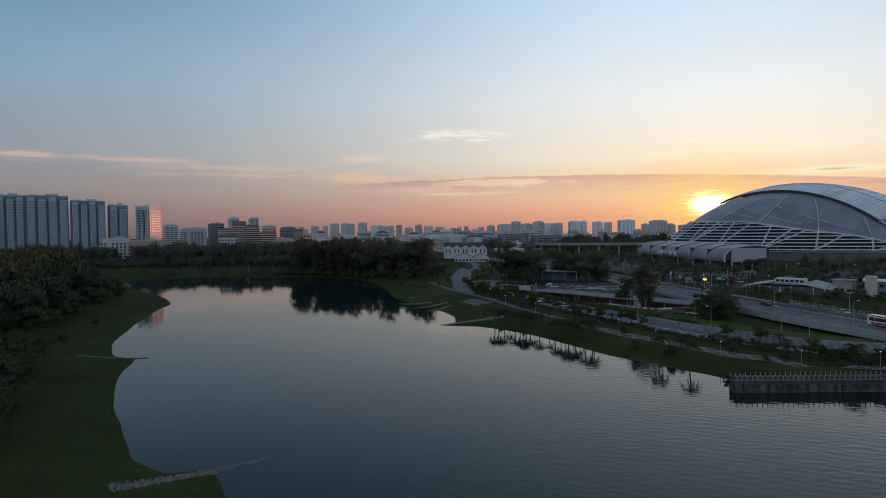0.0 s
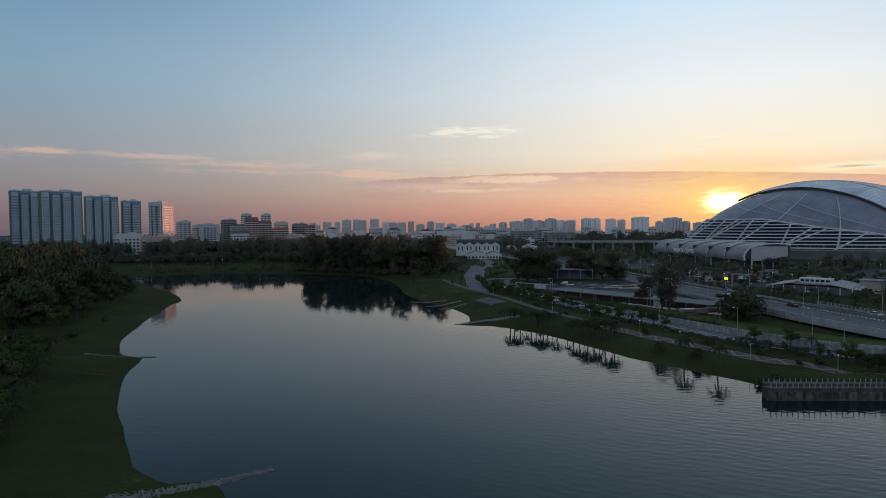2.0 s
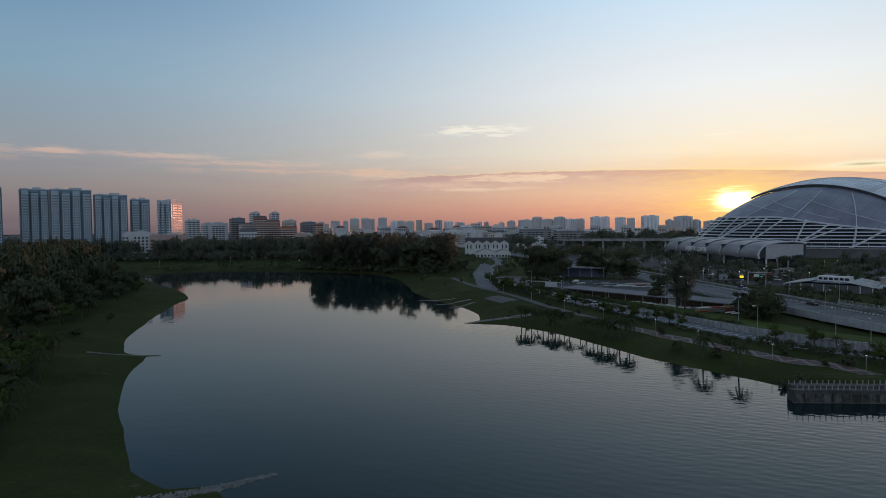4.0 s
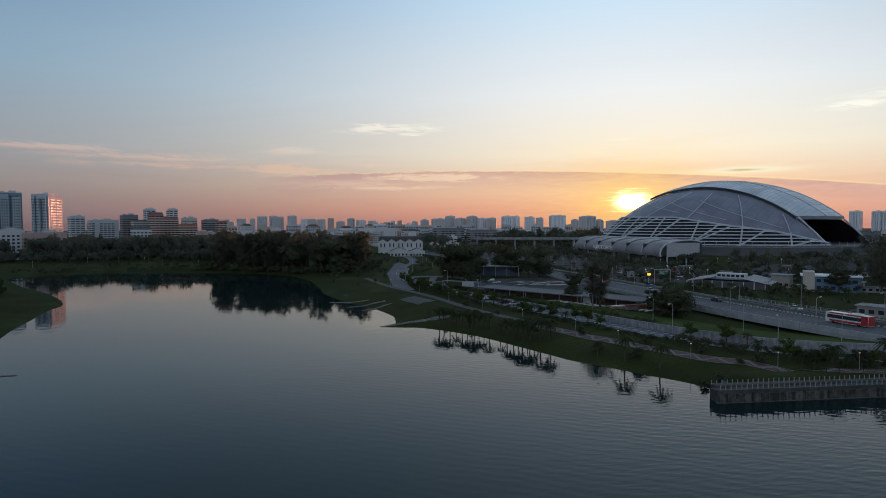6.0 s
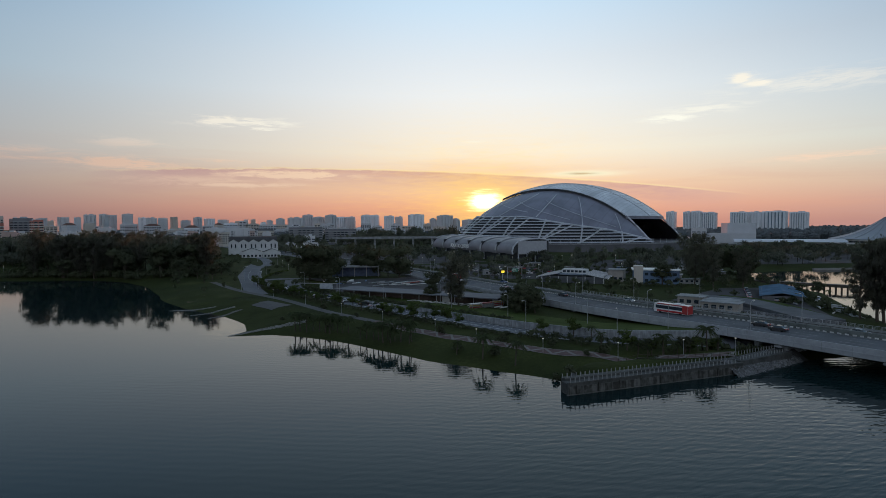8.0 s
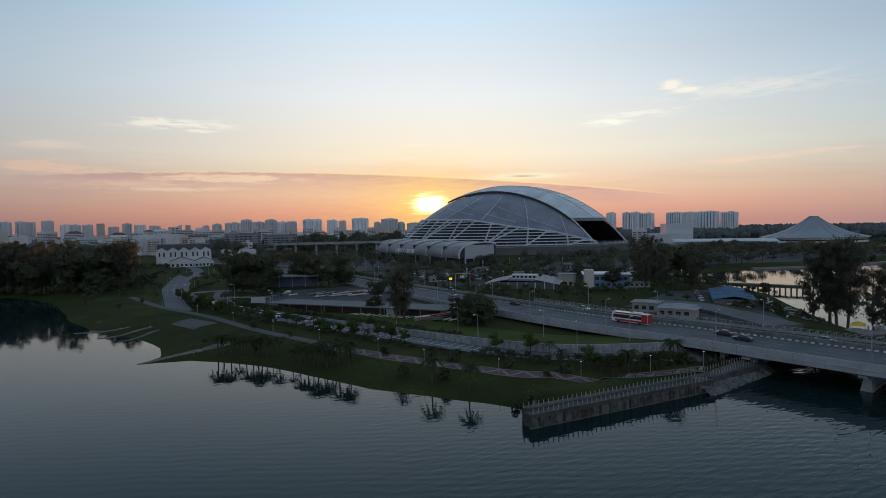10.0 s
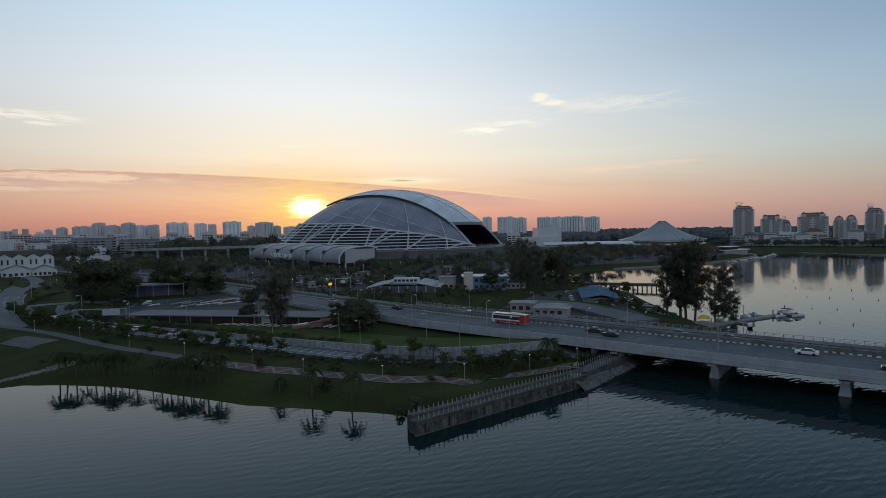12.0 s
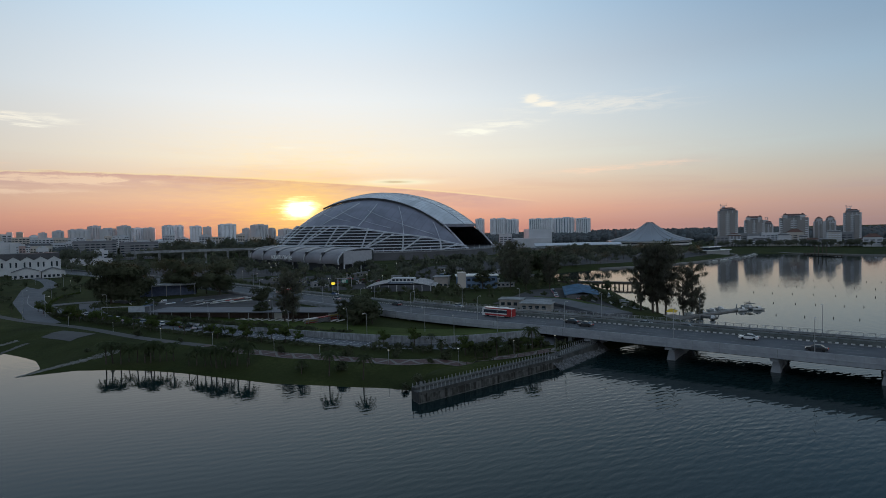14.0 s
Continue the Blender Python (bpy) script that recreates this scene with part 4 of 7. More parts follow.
    for v in (-20, 20):
        g.tube([pt(-62 + (62 + lip(v)) * j / 60, v, 2.9) for j in range(61)], [0.55] * 61, 4)
    part("roof_rib", g, LOUVRE, hub, kind="stuff")
    # lower skirt: dark glazing behind white louvre blades
    def visible(d):
        return not (10 < d < 50)
    g = Geo()
    step = 3
    for d in range(50, 368, step):
        zt = min(louvre_top(d % 360), louvre_top((d + step) % 360))
        if zt < z0 + 3:
            continue
        n = 6
        for j in range(n):
            za, zb = z0 + (zt - z0) * j / n, z0 + (zt - z0) * (j + 1) / n
            q = [ang(d, za, 0.5), ang(d + step, za, 0.5), ang(d + step, zb, 0.5), ang(d, zb, 0.5)]
            g.add(q, [(0, 1, 2, 3) if sgn > 0 else (3, 2, 1, 0)])
    part("skirt_glazing", g, DARK, hub, "dark glazing behind the louvres")
    for j in range(10):
        z = 13.2 + 3.3 * j
        g = Geo()
        for d in range(50, 368, step):
            if louvre_top(d % 360) < z + 1.0 and louvre_top((d + step) % 360) < z + 1.0:
                continue
            a, b = [Vector(ang(e, z, 1.0)) for e in (d, d + step)]
            a2, b2 = [Vector(ang(e, z + 1.05, 1.3)) for e in (d, d + step)]
            a3, b3 = [Vector(ang(e, z + 1.05, 3.0)) for e in (d, d + step)]
            a4, b4 = [Vector(ang(e, z + 0.15, 3.2)) for e in (d, d + step)]
            g.add([a, b, b4, a4, a2, b2, b3, a3], [(0, 1, 2, 3), (7, 6, 5, 4), (3, 2, 6, 7), (2, 3, 7, 6)[::-1][:0] or (0, 3, 7, 4), (1, 2, 6, 5)])
        if g.v:
            part("louvre", g, LOUVRE, hub, "white curved louvre blade")
    # the top edge of the skirt and the crossing ribs
    g = Geo()
    g.tube([ang(d, max(louvre_top(d), 12) + 0.5, 1.6) for d in range(50, 330, 3)], [0.9] * len(range(50, 330, 3)), 5)
    part("skirt_rim", g, LOUVRE, hub)

    def rib(a0, zA, a1, zB, w=0.9, name="diagonal_rib"):
        path = [ang(a0 + (a1 - a0) * t / 24, zA + (zB - zA) * t / 24, 1.9) for t in range(25)]
        part(name, Geo().tube(path, [w] * 25, 5), LOUVRE, hub, "pale steel rib")
    for a in (66, 84, 102, 120, 138, 156, 176, 198, 222):
        rib(a, z0, a - 2, louvre_top(a) + 1, 0.95)
        rib(a + 1, z0, a - 11, louvre_top(max(50, a - 11)) + 1, 0.95)
        if a in (102, 138, 176):
            rib(a + 2, z0, a - 16, louvre_top(max(50, a - 16)) + 1, 0.8)
    for a, b, z in ((88, 80, 66), (112, 98, 70), (138, 116, 72), (160, 136, 72), (70, 62, 45)):
        rib(a - 6, louvre_top(a), b, z, 0.45, "shell_rib")
    for a, b in ((66, 104), (88, 126), (112, 150)):
        rib(a, louvre_top(a) + 6, b, 62, 0.3, "shell_rib")
    # open end: arch trusses, stands and pitch inside
    g = Geo()
    for v in (-57, 57):
        path = [(102 + (138 - 102) * t / 12, v * sgn, height(102, v, 2) + (z0 - height(102, v, 2)) * (t / 12) ** 1.15) for t in range(13)]
        g.tube(path, [1.1] * 13, 6)
    path = [(106, v * sgn, height(102, 57, 0) - 2 + 5 * (1 - (v / 57) ** 2)) for v in range(-57, 58, 6)]
    g.tube(path, [1.0] * len(path), 6)
    part("opening_arch", g, LOUVRE, hub, "pale arch truss round the open end")
    g = Geo()
    for j in range(9):
        r0, r1, z = 62 + 5.5 * j, 68 + 5.5 * j, z0 - 2 + 3.2 * j
        for i in range(48):
            a, b = 2 * math.pi * i / 48, 2 * math.pi * (i + 1) / 48
            if abs(((math.degrees(a) + 180) % 360) - 180) < 22 and j > 2:
                continue
            g.add([(r0 * math.cos(a), r0 * math.sin(a), z), (r0 * math.cos(b), r0 * math.sin(b), z), (r1 * math.cos(b), r1 * math.sin(b), z), (r1 * math.cos(a), r1 * math.sin(a), z),
                   (r0 * math.cos(a), r0 * math.sin(a), z - 3.2), (r0 * math.cos(b), r0 * math.sin(b), z - 3.2)], [(0, 1, 2, 3), (4, 5, 1, 0)])
    part("stand", g, PAVING, hub, "dark banked stands seen through the opening")
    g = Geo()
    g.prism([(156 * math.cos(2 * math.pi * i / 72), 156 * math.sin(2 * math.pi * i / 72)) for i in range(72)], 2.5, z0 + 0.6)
    # shade beneath the dome is put into the ring's dark colour
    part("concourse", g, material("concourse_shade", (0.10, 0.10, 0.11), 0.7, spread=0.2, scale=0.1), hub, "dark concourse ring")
    part("concourse_rim", Geo().prism([(157 * math.cos(2 * math.pi * i / 72), 157 * math.sin(2 * math.pi * i / 72)) for i in range(72)], z0 - 0.6, z0 + 0.3), CONCRETE, hub, "pale concourse edge")
    g = Geo()
    for i in range(90):
        a = 2 * math.pi * i / 90
        g.box(155 * math.cos(a), 155 * math.sin(a), z0 + 0.6, 0.3, 0.3, 4.5, math.degrees(a))
    part("concourse_post", g, LOUVRE, hub, kind="stuff")


build_stadium()


def build_aquatic():
    x0, y0, length, depth = 230.0, 411.0, 172.0, 32.0
    a = thing("aquatic_centre", "grey vaulted swimming hall with curved roof bays", "building", x0, y0, 3)
    part("podium", Geo().box(depth / 2, length / 2, -0.5, depth - 4, length - 3, 8.0), DARK, a, "dark recessed ground floor")
    prof = [(-2.0, 7.6), (-2.6, 10.5), (-1.6, 14.5), (1.5, 18.2), (7.0, 20.6), (14.0, 21.8), (22.0, 22.2), (28.0, 21.6), (32.0, 20.2)]
    prof = [(px, 6.4 + (pz - 7.6) * 0.86) for px, pz in prof]
    bays = 6
    w = length / bays
    for i in range(bays):
        g = Geo()
        n = len(prof)
        verts = []
        for y, k in ((i * w + 0.6, 0.0), (i * w + w * 0.5, 0.7), ((i + 1) * w - 1.6, 0.0)):
            verts += [(px - k * 0.5, y, pz + k) for px, pz in prof]
        g.add(verts, [(r * n + j, r * n + j + 1, (r + 1) * n + j + 1, (r + 1) * n + j)[::-1] for r in range(2) for j in range(n - 1)])
        part("roof_bay", g, AQUA_SKIN, a, "grey curved sheet roof bay", smooth=True)
        g = Geo().tube([(px - 0.3, (i + 1) * w - 0.6, pz + 0.5) for px, pz in prof], [0.8] * n, 5)
        part("roof_rib", g, STEEL, a, "grey arched rib")
        g = Geo().box(0.6, (i + 1) * w - 1.2, -0.5, 1.0, 1.0, 9.5)
        part("column", g, LOUVRE, a)
        part("gutter_glazing", Geo().box(0.2, (i + 1) * w - 1.2, 9.0, 3.4, 1.6, 7.0), DARK, a)
    part("roof_rib", Geo().tube([(px - 0.3, 0.0, pz + 0.3) for px, pz in prof], [0.7] * len(prof), 5), LOUVRE, a, "pale arched rib")
    g = Geo()
    g.add([(px, 0.5, pz - 0.2) for px, pz in prof] + [(32, 0.5, 7.5), (0, 0.5, 7.5)], [tuple(range(len(prof) + 2))])
    part("gable_frame", g, DARK, a)
    part("end_panel", Geo().box(16, -0.2, 6.6, 27, 0.8, 10.6), material("end_panel_grey", (0.34, 0.345, 0.37), 0.6, spread=0.1), a, "plain grey end wall panel")
    for x in (3, 11, 19, 27):
        part("end_column", Geo().box(x, 0, -0.5, 0.9, 0.9, 8.2), LOUVRE, a)
    t = bpy.data.curves.new("sign_text", "FONT")
    t.body, t.size, t.extrude = "AQUATIC CENTRE", 5.0, 0.15
    t.materials.append(WHITE)
    o = new("sign_text", t)
    o.parent = a
    o.matrix_basis = pose(-5.6, 116, 9.0, 90, 0, -90)
    tagged(o, "white letters of the hall's name")


build_aquatic()


def build_indoor():
    cx, cy = 841, 475
    rz = math.degrees(math.atan2(-0.593, 0.805)) + 28
    a = thing("indoor_arena", "pale arena with a concave peaked roof", "arena", cx, cy, 3, rz)
    n = 64

    def ring(r, z, sq):
        out = []
        for i in range(n):
            t = 2 * math.pi * i / n
            c, s = math.cos(t), math.sin(t)
            k = (abs(c) ** sq + abs(s) ** sq) ** (-1 / sq)
            out.append((r * k * c, r * k * s * 0.86, z))
        return out
    prof = [(64, 9.0), (62, 9.6), (52, 12.0), (42, 15.0), (33, 18.8), (24, 23.6), (16, 28.8), (9, 34.0), (6.5, 36.2)]
    g = Geo()
    verts = []
    for r, z in prof:
        verts += ring(r, z, 3.2)
    g.add(verts, [(j * n + i, j * n + (i + 1) % n, (j + 1) * n + (i + 1) % n, (j + 1) * n + i) for j in range(len(prof) - 1) for i in range(n)])
    part("roof", g, material("arena_roof_sheet", (0.24, 0.255, 0.28), 0.6, spread=0.1, scale=0.05), a, "pale grey sweeping roof", smooth=True)
    part("ridge_cap", Geo().box(0, 0, 35.6, 12, 7.5, 2.6, 0, 0.85), CONCRETE, a)
    for r, z0, z1, m in ((60, 6.6, 9.2, WHITE), (57, 4.4, 6.6, DARK), (61, 2.2, 4.4, WHITE), (56, -0.5, 2.2, CONCRETE)):
        g = Geo().prism([p[:2] for p in ring(r, 0, 3.2)], z0, z1)
        part("tier", g, m, a)
    ribs = Geo()
    for i in range(0, n, 4):
        path = [ring(r, z + 0.25, 3.2)[i] for r, z in prof]
        ribs.tube(path, [0.35] * len(path), 4)
    part("roof_rib", ribs, STEEL, a, kind="stuff")


build_indoor()


# ---- towers and houses ----
FACADES = [material("tower_white", (0.52, 0.52, 0.53), 0.75, spread=0.08, scale=0.05, fine=0.8), material("tower_grey", (0.46, 0.475, 0.50), 0.75, spread=0.1, scale=0.05, fine=0.8),
           material("tower_blue", (0.37, 0.43, 0.475), 0.7, spread=0.1, scale=0.05, fine=0.8), material("tower_pink", (0.40, 0.29, 0.26), 0.75, spread=0.1, scale=0.05, fine=0.8),
           material("tower_red", (0.36, 0.13, 0.10), 0.75, spread=0.15, scale=0.05, fine=0.8), material("tower_dark", (0.15, 0.155, 0.17), 0.6, spread=0.15, scale=0.05, fine=0.8),
           material("tower_cream", (0.46, 0.42, 0.37), 0.75, spread=0.08, scale=0.05, fine=0.8),
           material("tower_glass", (0.17, 0.235, 0.285), 0.8, spread=0.2, scale=0.3, fine=1.5, gloss=0.1),
           material("tower_mid", (0.22, 0.22, 0.23), 0.6, spread=0.15, scale=0.05, fine=0.8),
           material("tower_pale", (0.72, 0.74, 0.77), 0.75, spread=0.08, scale=0.05, fine=0.8), material("tower_stone", (0.26, 0.245, 0.235), 0.7, spread=0.12, scale=0.05, fine=0.8)]
ROOF_BROWN = material("brown_roof", (0.14, 0.08, 0.07), 0.85, spread=0.2, scale=0.3)
ROOF_RED = material("red_roof_tile", (0.13, 0.07, 0.055), 0.85, spread=0.2, scale=0.3)
ROOF_DARK = material("dark_roof", (0.08, 0.08, 0.085), 0.8, spread=0.2, scale=0.3)


def windows(w, d, h, dx, floor, fill=0.55, high=0.5, base=4.0):
    """Window panes on all four faces of a block, slightly proud of the wall."""
    g = Geo()
    rows = int((h - base - 1.0) / floor)
    for face in range(4):
        span = w if face % 2 == 0 else d
        out = (d if face % 2 == 0 else w) / 2
        cols = max(1, int((span - 1.0) / dx))
        for i in range(cols):
            if (i * 7 + 3) % 5 == 0 and cols > 6:
                continue
            p = -span / 2 + span * (i + 0.5) / cols
            for j in range(rows):
                z = base + j * floor + floor * 0.25
                ww, hh = span / cols * fill, floor * high
                if face == 0:
                    g.box(p, -out, z, ww, 0.12, hh)
                elif face == 2:
                    g.box(p, out, z, ww, 0.12, hh)
                elif face == 1:
                    g.box(out, p, z, 0.12, ww, hh)
                else:
                    g.box(-out, p, z, 0.12, ww, hh)
    return g


def block(name, label, bearing, dist, w, top, depth=None, mat=0, turn=0.0, floor=3.0, dx=3.4, style="panes", crown="hut", group="", base=3.0, wings=0, glazed=True):
    """A building that faces the river: body, floor ledges or windows, and what stands on its roof. top: its height above the water."""
    x, y = polar(bearing, dist)
    depth = depth or max(12.0, w * 0.5)
    h = top - base
    a = thing(name, label, "building", x, y, base, -bearing + turn, group)
    body = Geo().box(0, 0, -0.5, w, depth, h + 0.5)
    tall = glazed and top > 60 and dist < 800
    if tall:
        part("wall", body, FACADES[7], a, "blue glazed wall")
    bay = 0.68 if tall else 0.55
    for i in range(wings):
        px = -w / 2 + w * (i + 0.5) / wings
        part("window_bay", Geo().box(px, -depth / 2 - (i % 2) * 1.5, -0.5, w / wings * bay, 5.0, h - 0.6 - 2.6 * (i % 2)), FACADES[mat], a, "pale full-height bay")
    if not tall:
        part("wall", body, FACADES[mat], a)
    if style == "balcony":
        bands, posts = Geo(), Geo()
        for r in range(int((h - 4) / floor)):
            bands.box(0, 0, 3.4 + r * floor, w * 0.98, depth + 2.4, floor * 0.40)
            bands.box(0, 0, 3.4 + r * floor, w + 1.2, depth * 0.6, floor * 0.36)
        part("balcony", bands, FACADES[9], a, "white balcony fronts", kind="stuff")
        for k in range(5):
            posts.box(-w / 2 + w * k / 4, -depth / 2 - 0.4, -0.4, 1.5, 2.0, h)
            posts.box(-w / 2 + w * k / 4, depth / 2 + 0.4, -0.4, 1.5, 2.0, h)
        part("pilaster", posts, FACADES[0], a, "cream full-height pilasters", kind="stuff")
        part("penthouse", Geo().box(0, 0, h - 0.5, w * 0.8, depth * 0.85, 2.6), FACADES[5], a)
        part("roof_slab", Geo().box(0, 0, h + 1.9, w * 0.9, depth, 0.6), FACADES[0], a)
    elif style == "panes":
        part("window", windows(w, depth, h, dx, floor), GLASS, a, "dark window panes", kind="stuff")
        if wings:
            g = Geo()
            for i in range(wings):
                px = -w / 2 + w * (i + 0.5) / wings
                ww = w / wings * bay
                for r in range(int((h - 7) / floor)):
                    for s in (-0.29, 0.0, 0.29) if tall else (-0.24, 0.24):
                        g.box(px + s * ww, -depth / 2 - 2.5 - (i % 2) * 1.5, 4 + r * floor + 0.7, ww * (0.17 if tall else 0.30), 0.14, floor * 0.46)
            part("bay_window", g, GLASS, a, "dark bay windows", kind="stuff")
    elif style != "none":
        g = Geo()
        for r in range(int((h - 3) / floor)):
            g.box(0, 0, 3 + r * floor, w + 0.5, depth + 0.5, floor * 0.42)
        part("floor_ledge", g, FACADES[{0: 1, 5: 8, 1: 0, 4: 6, 9: 1}.get(mat, mat)], a, "pale floor ledges", kind="stuff")
        if style == "strips":
            part("window", windows(w + 0.1, depth + 0.1, h, max(5.0, w / 9), floor, 0.7, 0.55), GLASS, a, "dark window strips", kind="stuff")
    if wings > 5:
        for i in range(wings - 1):
            px = -w / 2 + w * (i + 1) / wings
            part("glass_strip", Geo().box(px, -depth / 2 - 0.15, 3, w / wings * 0.3, 0.4, h - 5), FACADES[7], a, "dark blue full-height glazing strip")
    if crown == "hut":
        part("roof_hut", Geo().box(w * 0.12, 0, h, w * 0.3, depth * 0.5, 2.8), FACADES[1], a)
        part("lift_housing", Geo().box(-w * 0.3, 0, h, w * 0.14, depth * 0.4, 1.8), FACADES[1], a)
        part("roof_parapet", Geo().box(0, -depth / 2 + 0.2, h, w, 0.4, 0.9), FACADES[mat], a)
    elif crown == "hip":
        g = Geo()
        for px, ww in ((-w * 0.27, w * 0.5), (w * 0.27, w * 0.5)) if w > 40 else ((0, w * 1.04),):
            g.box(px, 0, h, ww, depth * 1.04, min(5.0, ww * 0.22), 0, 0.35)
        part("roof", g, ROOF_RED, a, "red hipped roof")
    elif crown == "gable":
        g = Geo().add([(-w / 2, -depth / 2, h), (w / 2, -depth / 2, h), (w / 2, depth / 2, h), (-w / 2, depth / 2, h), (-w / 2, 0, h + depth * 0.25), (w / 2, 0, h + depth * 0.25)],
                      [(0, 1, 5, 4), (2, 3, 4, 5), (0, 4, 3), (1, 2, 5)])
        part("roof", g, ROOF_DARK, a, "dark pitched roof")
    elif crown == "turrets":
        part("roof", Geo().box(0, 0, h + 2.5, w * 0.9, depth * 0.9, 3.0, 0, 0.45), ROOF_BROWN, a, "red-brown hipped roof")
        for px in (-w * 0.3, w * 0.3) if w > 15 else (0.0,):
            part("turret", Geo().box(px, -depth * 0.3, h - 0.5, 5.5, 5.5, 4.4), FACADES[0], a, "white stair turret")
            part("turret_roof", Geo().box(px, -depth * 0.3, h + 3.9, 6.6, 6.6, 2.6, 0, 0.12), ROOF_BROWN, a, "red-brown turret roof")
    elif crown == "frame":
        part("roof", Geo().box(0, 0, h + 2.5, w * 0.8, depth * 0.8, 2.2, 0, 0.6), ROOF_BROWN, a, "red-brown hipped roof")
        part("lift_tower", Geo().box(-w * 0.22, 0, h - 0.5, 5.0, 5.0, 7.0), FACADES[0], a, "white lift tower")
        for px in (-0.36, -0.08):
            part("frame_post", Geo().box(w * px, -2.0, h - 0.5, 0.5, 0.5, 11.0), STEEL, a)
        for z in (8.0, 10.0):
            part("frame_beam", Geo().box(-w * 0.22, -2.0, h + z, w * 0.4, 0.5, 0.4), STEEL, a)
    elif crown == "barrel":
        g = Geo().grid(lambda s, t: (-w / 2 + w * s, -depth / 2 + depth * t, h + depth * 0.22 * math.sin(math.pi * t)), 1, 10, True)
        part("roof", g, ROOF_DARK, a, "curved dark roof", smooth=True)
    return a


HOUSING = "tall blue-grey housing towers"
for b, d, w, t, wings in ((-39.0, 701, 22, 76, 3), (-36.0, 720, 24, 76, 3), (-33.5, 720, 37, 76.5, 4), (-30.6, 720, 31.5, 72, 4), (-28.35, 728, 19, 68, 2)):
    block("housing_tower", "tall blue-grey housing tower with rows of windows", b, d, w, t, 14, 2, 4, 2.8, 2.3, group=HOUSING, wings=wings)
block("housing_tower", "tall housing tower with a pink sunlit end wall", -25.9, 715, 15, 66, 30, 2, -24, 2.8, 2.3, group=HOUSING, wings=3, glazed=False)
block("school", "white school block with dark windows behind the trees", -28.6, 690, 26, 31, 18, 0, 10, 3.4, 3.2)
block("school", "red and white school block behind the trees", -26.2, 690, 36, 28, 16, 3, 10, 3.4, 3.2, style="strips")
for b, d, w, t, m, s, c in ((-20.2, 1000, 22, 52, 5, "strips", "hut"), (-18.6, 1060, 15, 63, 1, "strips", "hut"), (-16.8, 1060, 14, 63, 1, "strips", "hut"), (-19.4, 980, 20, 42, 6, "panes", "gable"),
                            (-18.1, 960, 18, 53, 4, "strips", "gable"), (-17.0, 975, 22, 47, 4, "strips", "gable"), (-15.4, 1010, 21, 48, 6, "panes", "hut"), (-15.5, 950, 24, 38, 4, "strips", "hut"),
                            (-13.6, 1000, 24, 45, 5, "strips", "hut"), (-24.1, 1050, 20, 50, 1, "strips", "hut"), (-22.2, 1080, 40, 45, 1, "strips", "hut"), (-12.6, 960, 12, 42, 4, "strips", "hut")):
    block("office_block", ("dark" if m == 5 else "red-brown" if m == 4 else "pale") + " mid-rise block among the trees", b, d, w, t, None, m, 20, 3.4, style=s, crown=c, group="mid-rise blocks")
sky_rng = random.Random(61)
at = -13.2
while at < 6.6:
    env = float(np.interp(at, [-13.2, -11.4, -8.4, -5.9, -4.1, -1.5, 1.4, 6.6], [58, 66, 73, 75, 68, 67, 59, 55]))
    w = sky_rng.uniform(13, 32)
    t = env * sky_rng.choice([0.80, 0.88, 0.95, 0.99, 1.0])
    block("far_apartment_block", "hazy pale apartment block on the skyline", at, sky_rng.uniform(2100, 2400), w, t, sky_rng.uniform(14, 24), sky_rng.choice([0, 0, 1, 6, 9]), sky_rng.uniform(-40, 40), 3.0, style="ledges",
          crown=sky_rng.choice(["hut", "hut", "none"]), group="skyline blocks", wings=sky_rng.choice([0, 2, 3]) if w > 18 else 0)
    at += math.degrees((w + 8) / 2250) * sky_rng.uniform(0.75, 1.5)
at = -13.0
while at < 8.0:
    w, m = sky_rng.uniform(12, 34), sky_rng.choice([0, 0, 1, 6, 6, 3, 9])
    block("apartment_block", ("white", "grey", "", "pink", "", "", "cream", "", "", "white")[m] + " apartment block rising behind the trees", at, sky_rng.uniform(1250, 1500), w, sky_rng.choice([30, 34, 36, 38, 40, 44]), 14, m,
          sky_rng.uniform(-30, 40), 3.2, style=sky_rng.choice(["strips", "ledges"]), crown=sky_rng.choice(["hut", "none", "hip"]), group="low apartment blocks")
    at += math.degrees((w + 6) / 1375) * sky_rng.uniform(0.6, 1.3)
# these far blocks get lighter facades: the skyline haze is put into the paint
for b, w, t, m in ((6.8, 18, 58, 1), (8.2, 46, 59, 1), (9.4, 31, 68, 1), (10.4, 40, 60, 1), (11.6, 33, 67, 1), (12.6, 33, 60, 0), (13.6, 35, 66, 1), (15.1, 31, 64, 0), (16.0, 27, 69, 0), (17.4, 36, 68, 0), (18.4, 29, 61, 1), (20.1, 53, 70, 0), (21.8, 13, 60, 1), (23.0, 64, 63, 1), (24.1, 16, 52, 1), (25.4, 50, 52, 1)):
    block("far_apartment_block", "pale apartment block standing against the sunrise", b, 1800 + 90 * math.sin(9 * b), w * 0.84, 3 + (t - 3) * (0.93 + 0.05 * math.sin(23 * b)), 20, 9 if m == 0 else 0, 20 + 30 * math.sin(5 * b), 3.0, style="ledges", group="skyline blocks", wings=4 if w > 30 else 2)
for i in range(34):
    b = sky_rng.uniform(6.6, 27)
    block("low_block", "pale low apartment block among far trees", b, sky_rng.uniform(1150, 1500), sky_rng.uniform(12, 30), sky_rng.uniform(22, 38), 14, sky_rng.choice([0, 1, 6, 9]), sky_rng.uniform(-30, 40), 3.1, style="strips", crown=sky_rng.choice(["hut", "none"]), group="low apartment blocks")
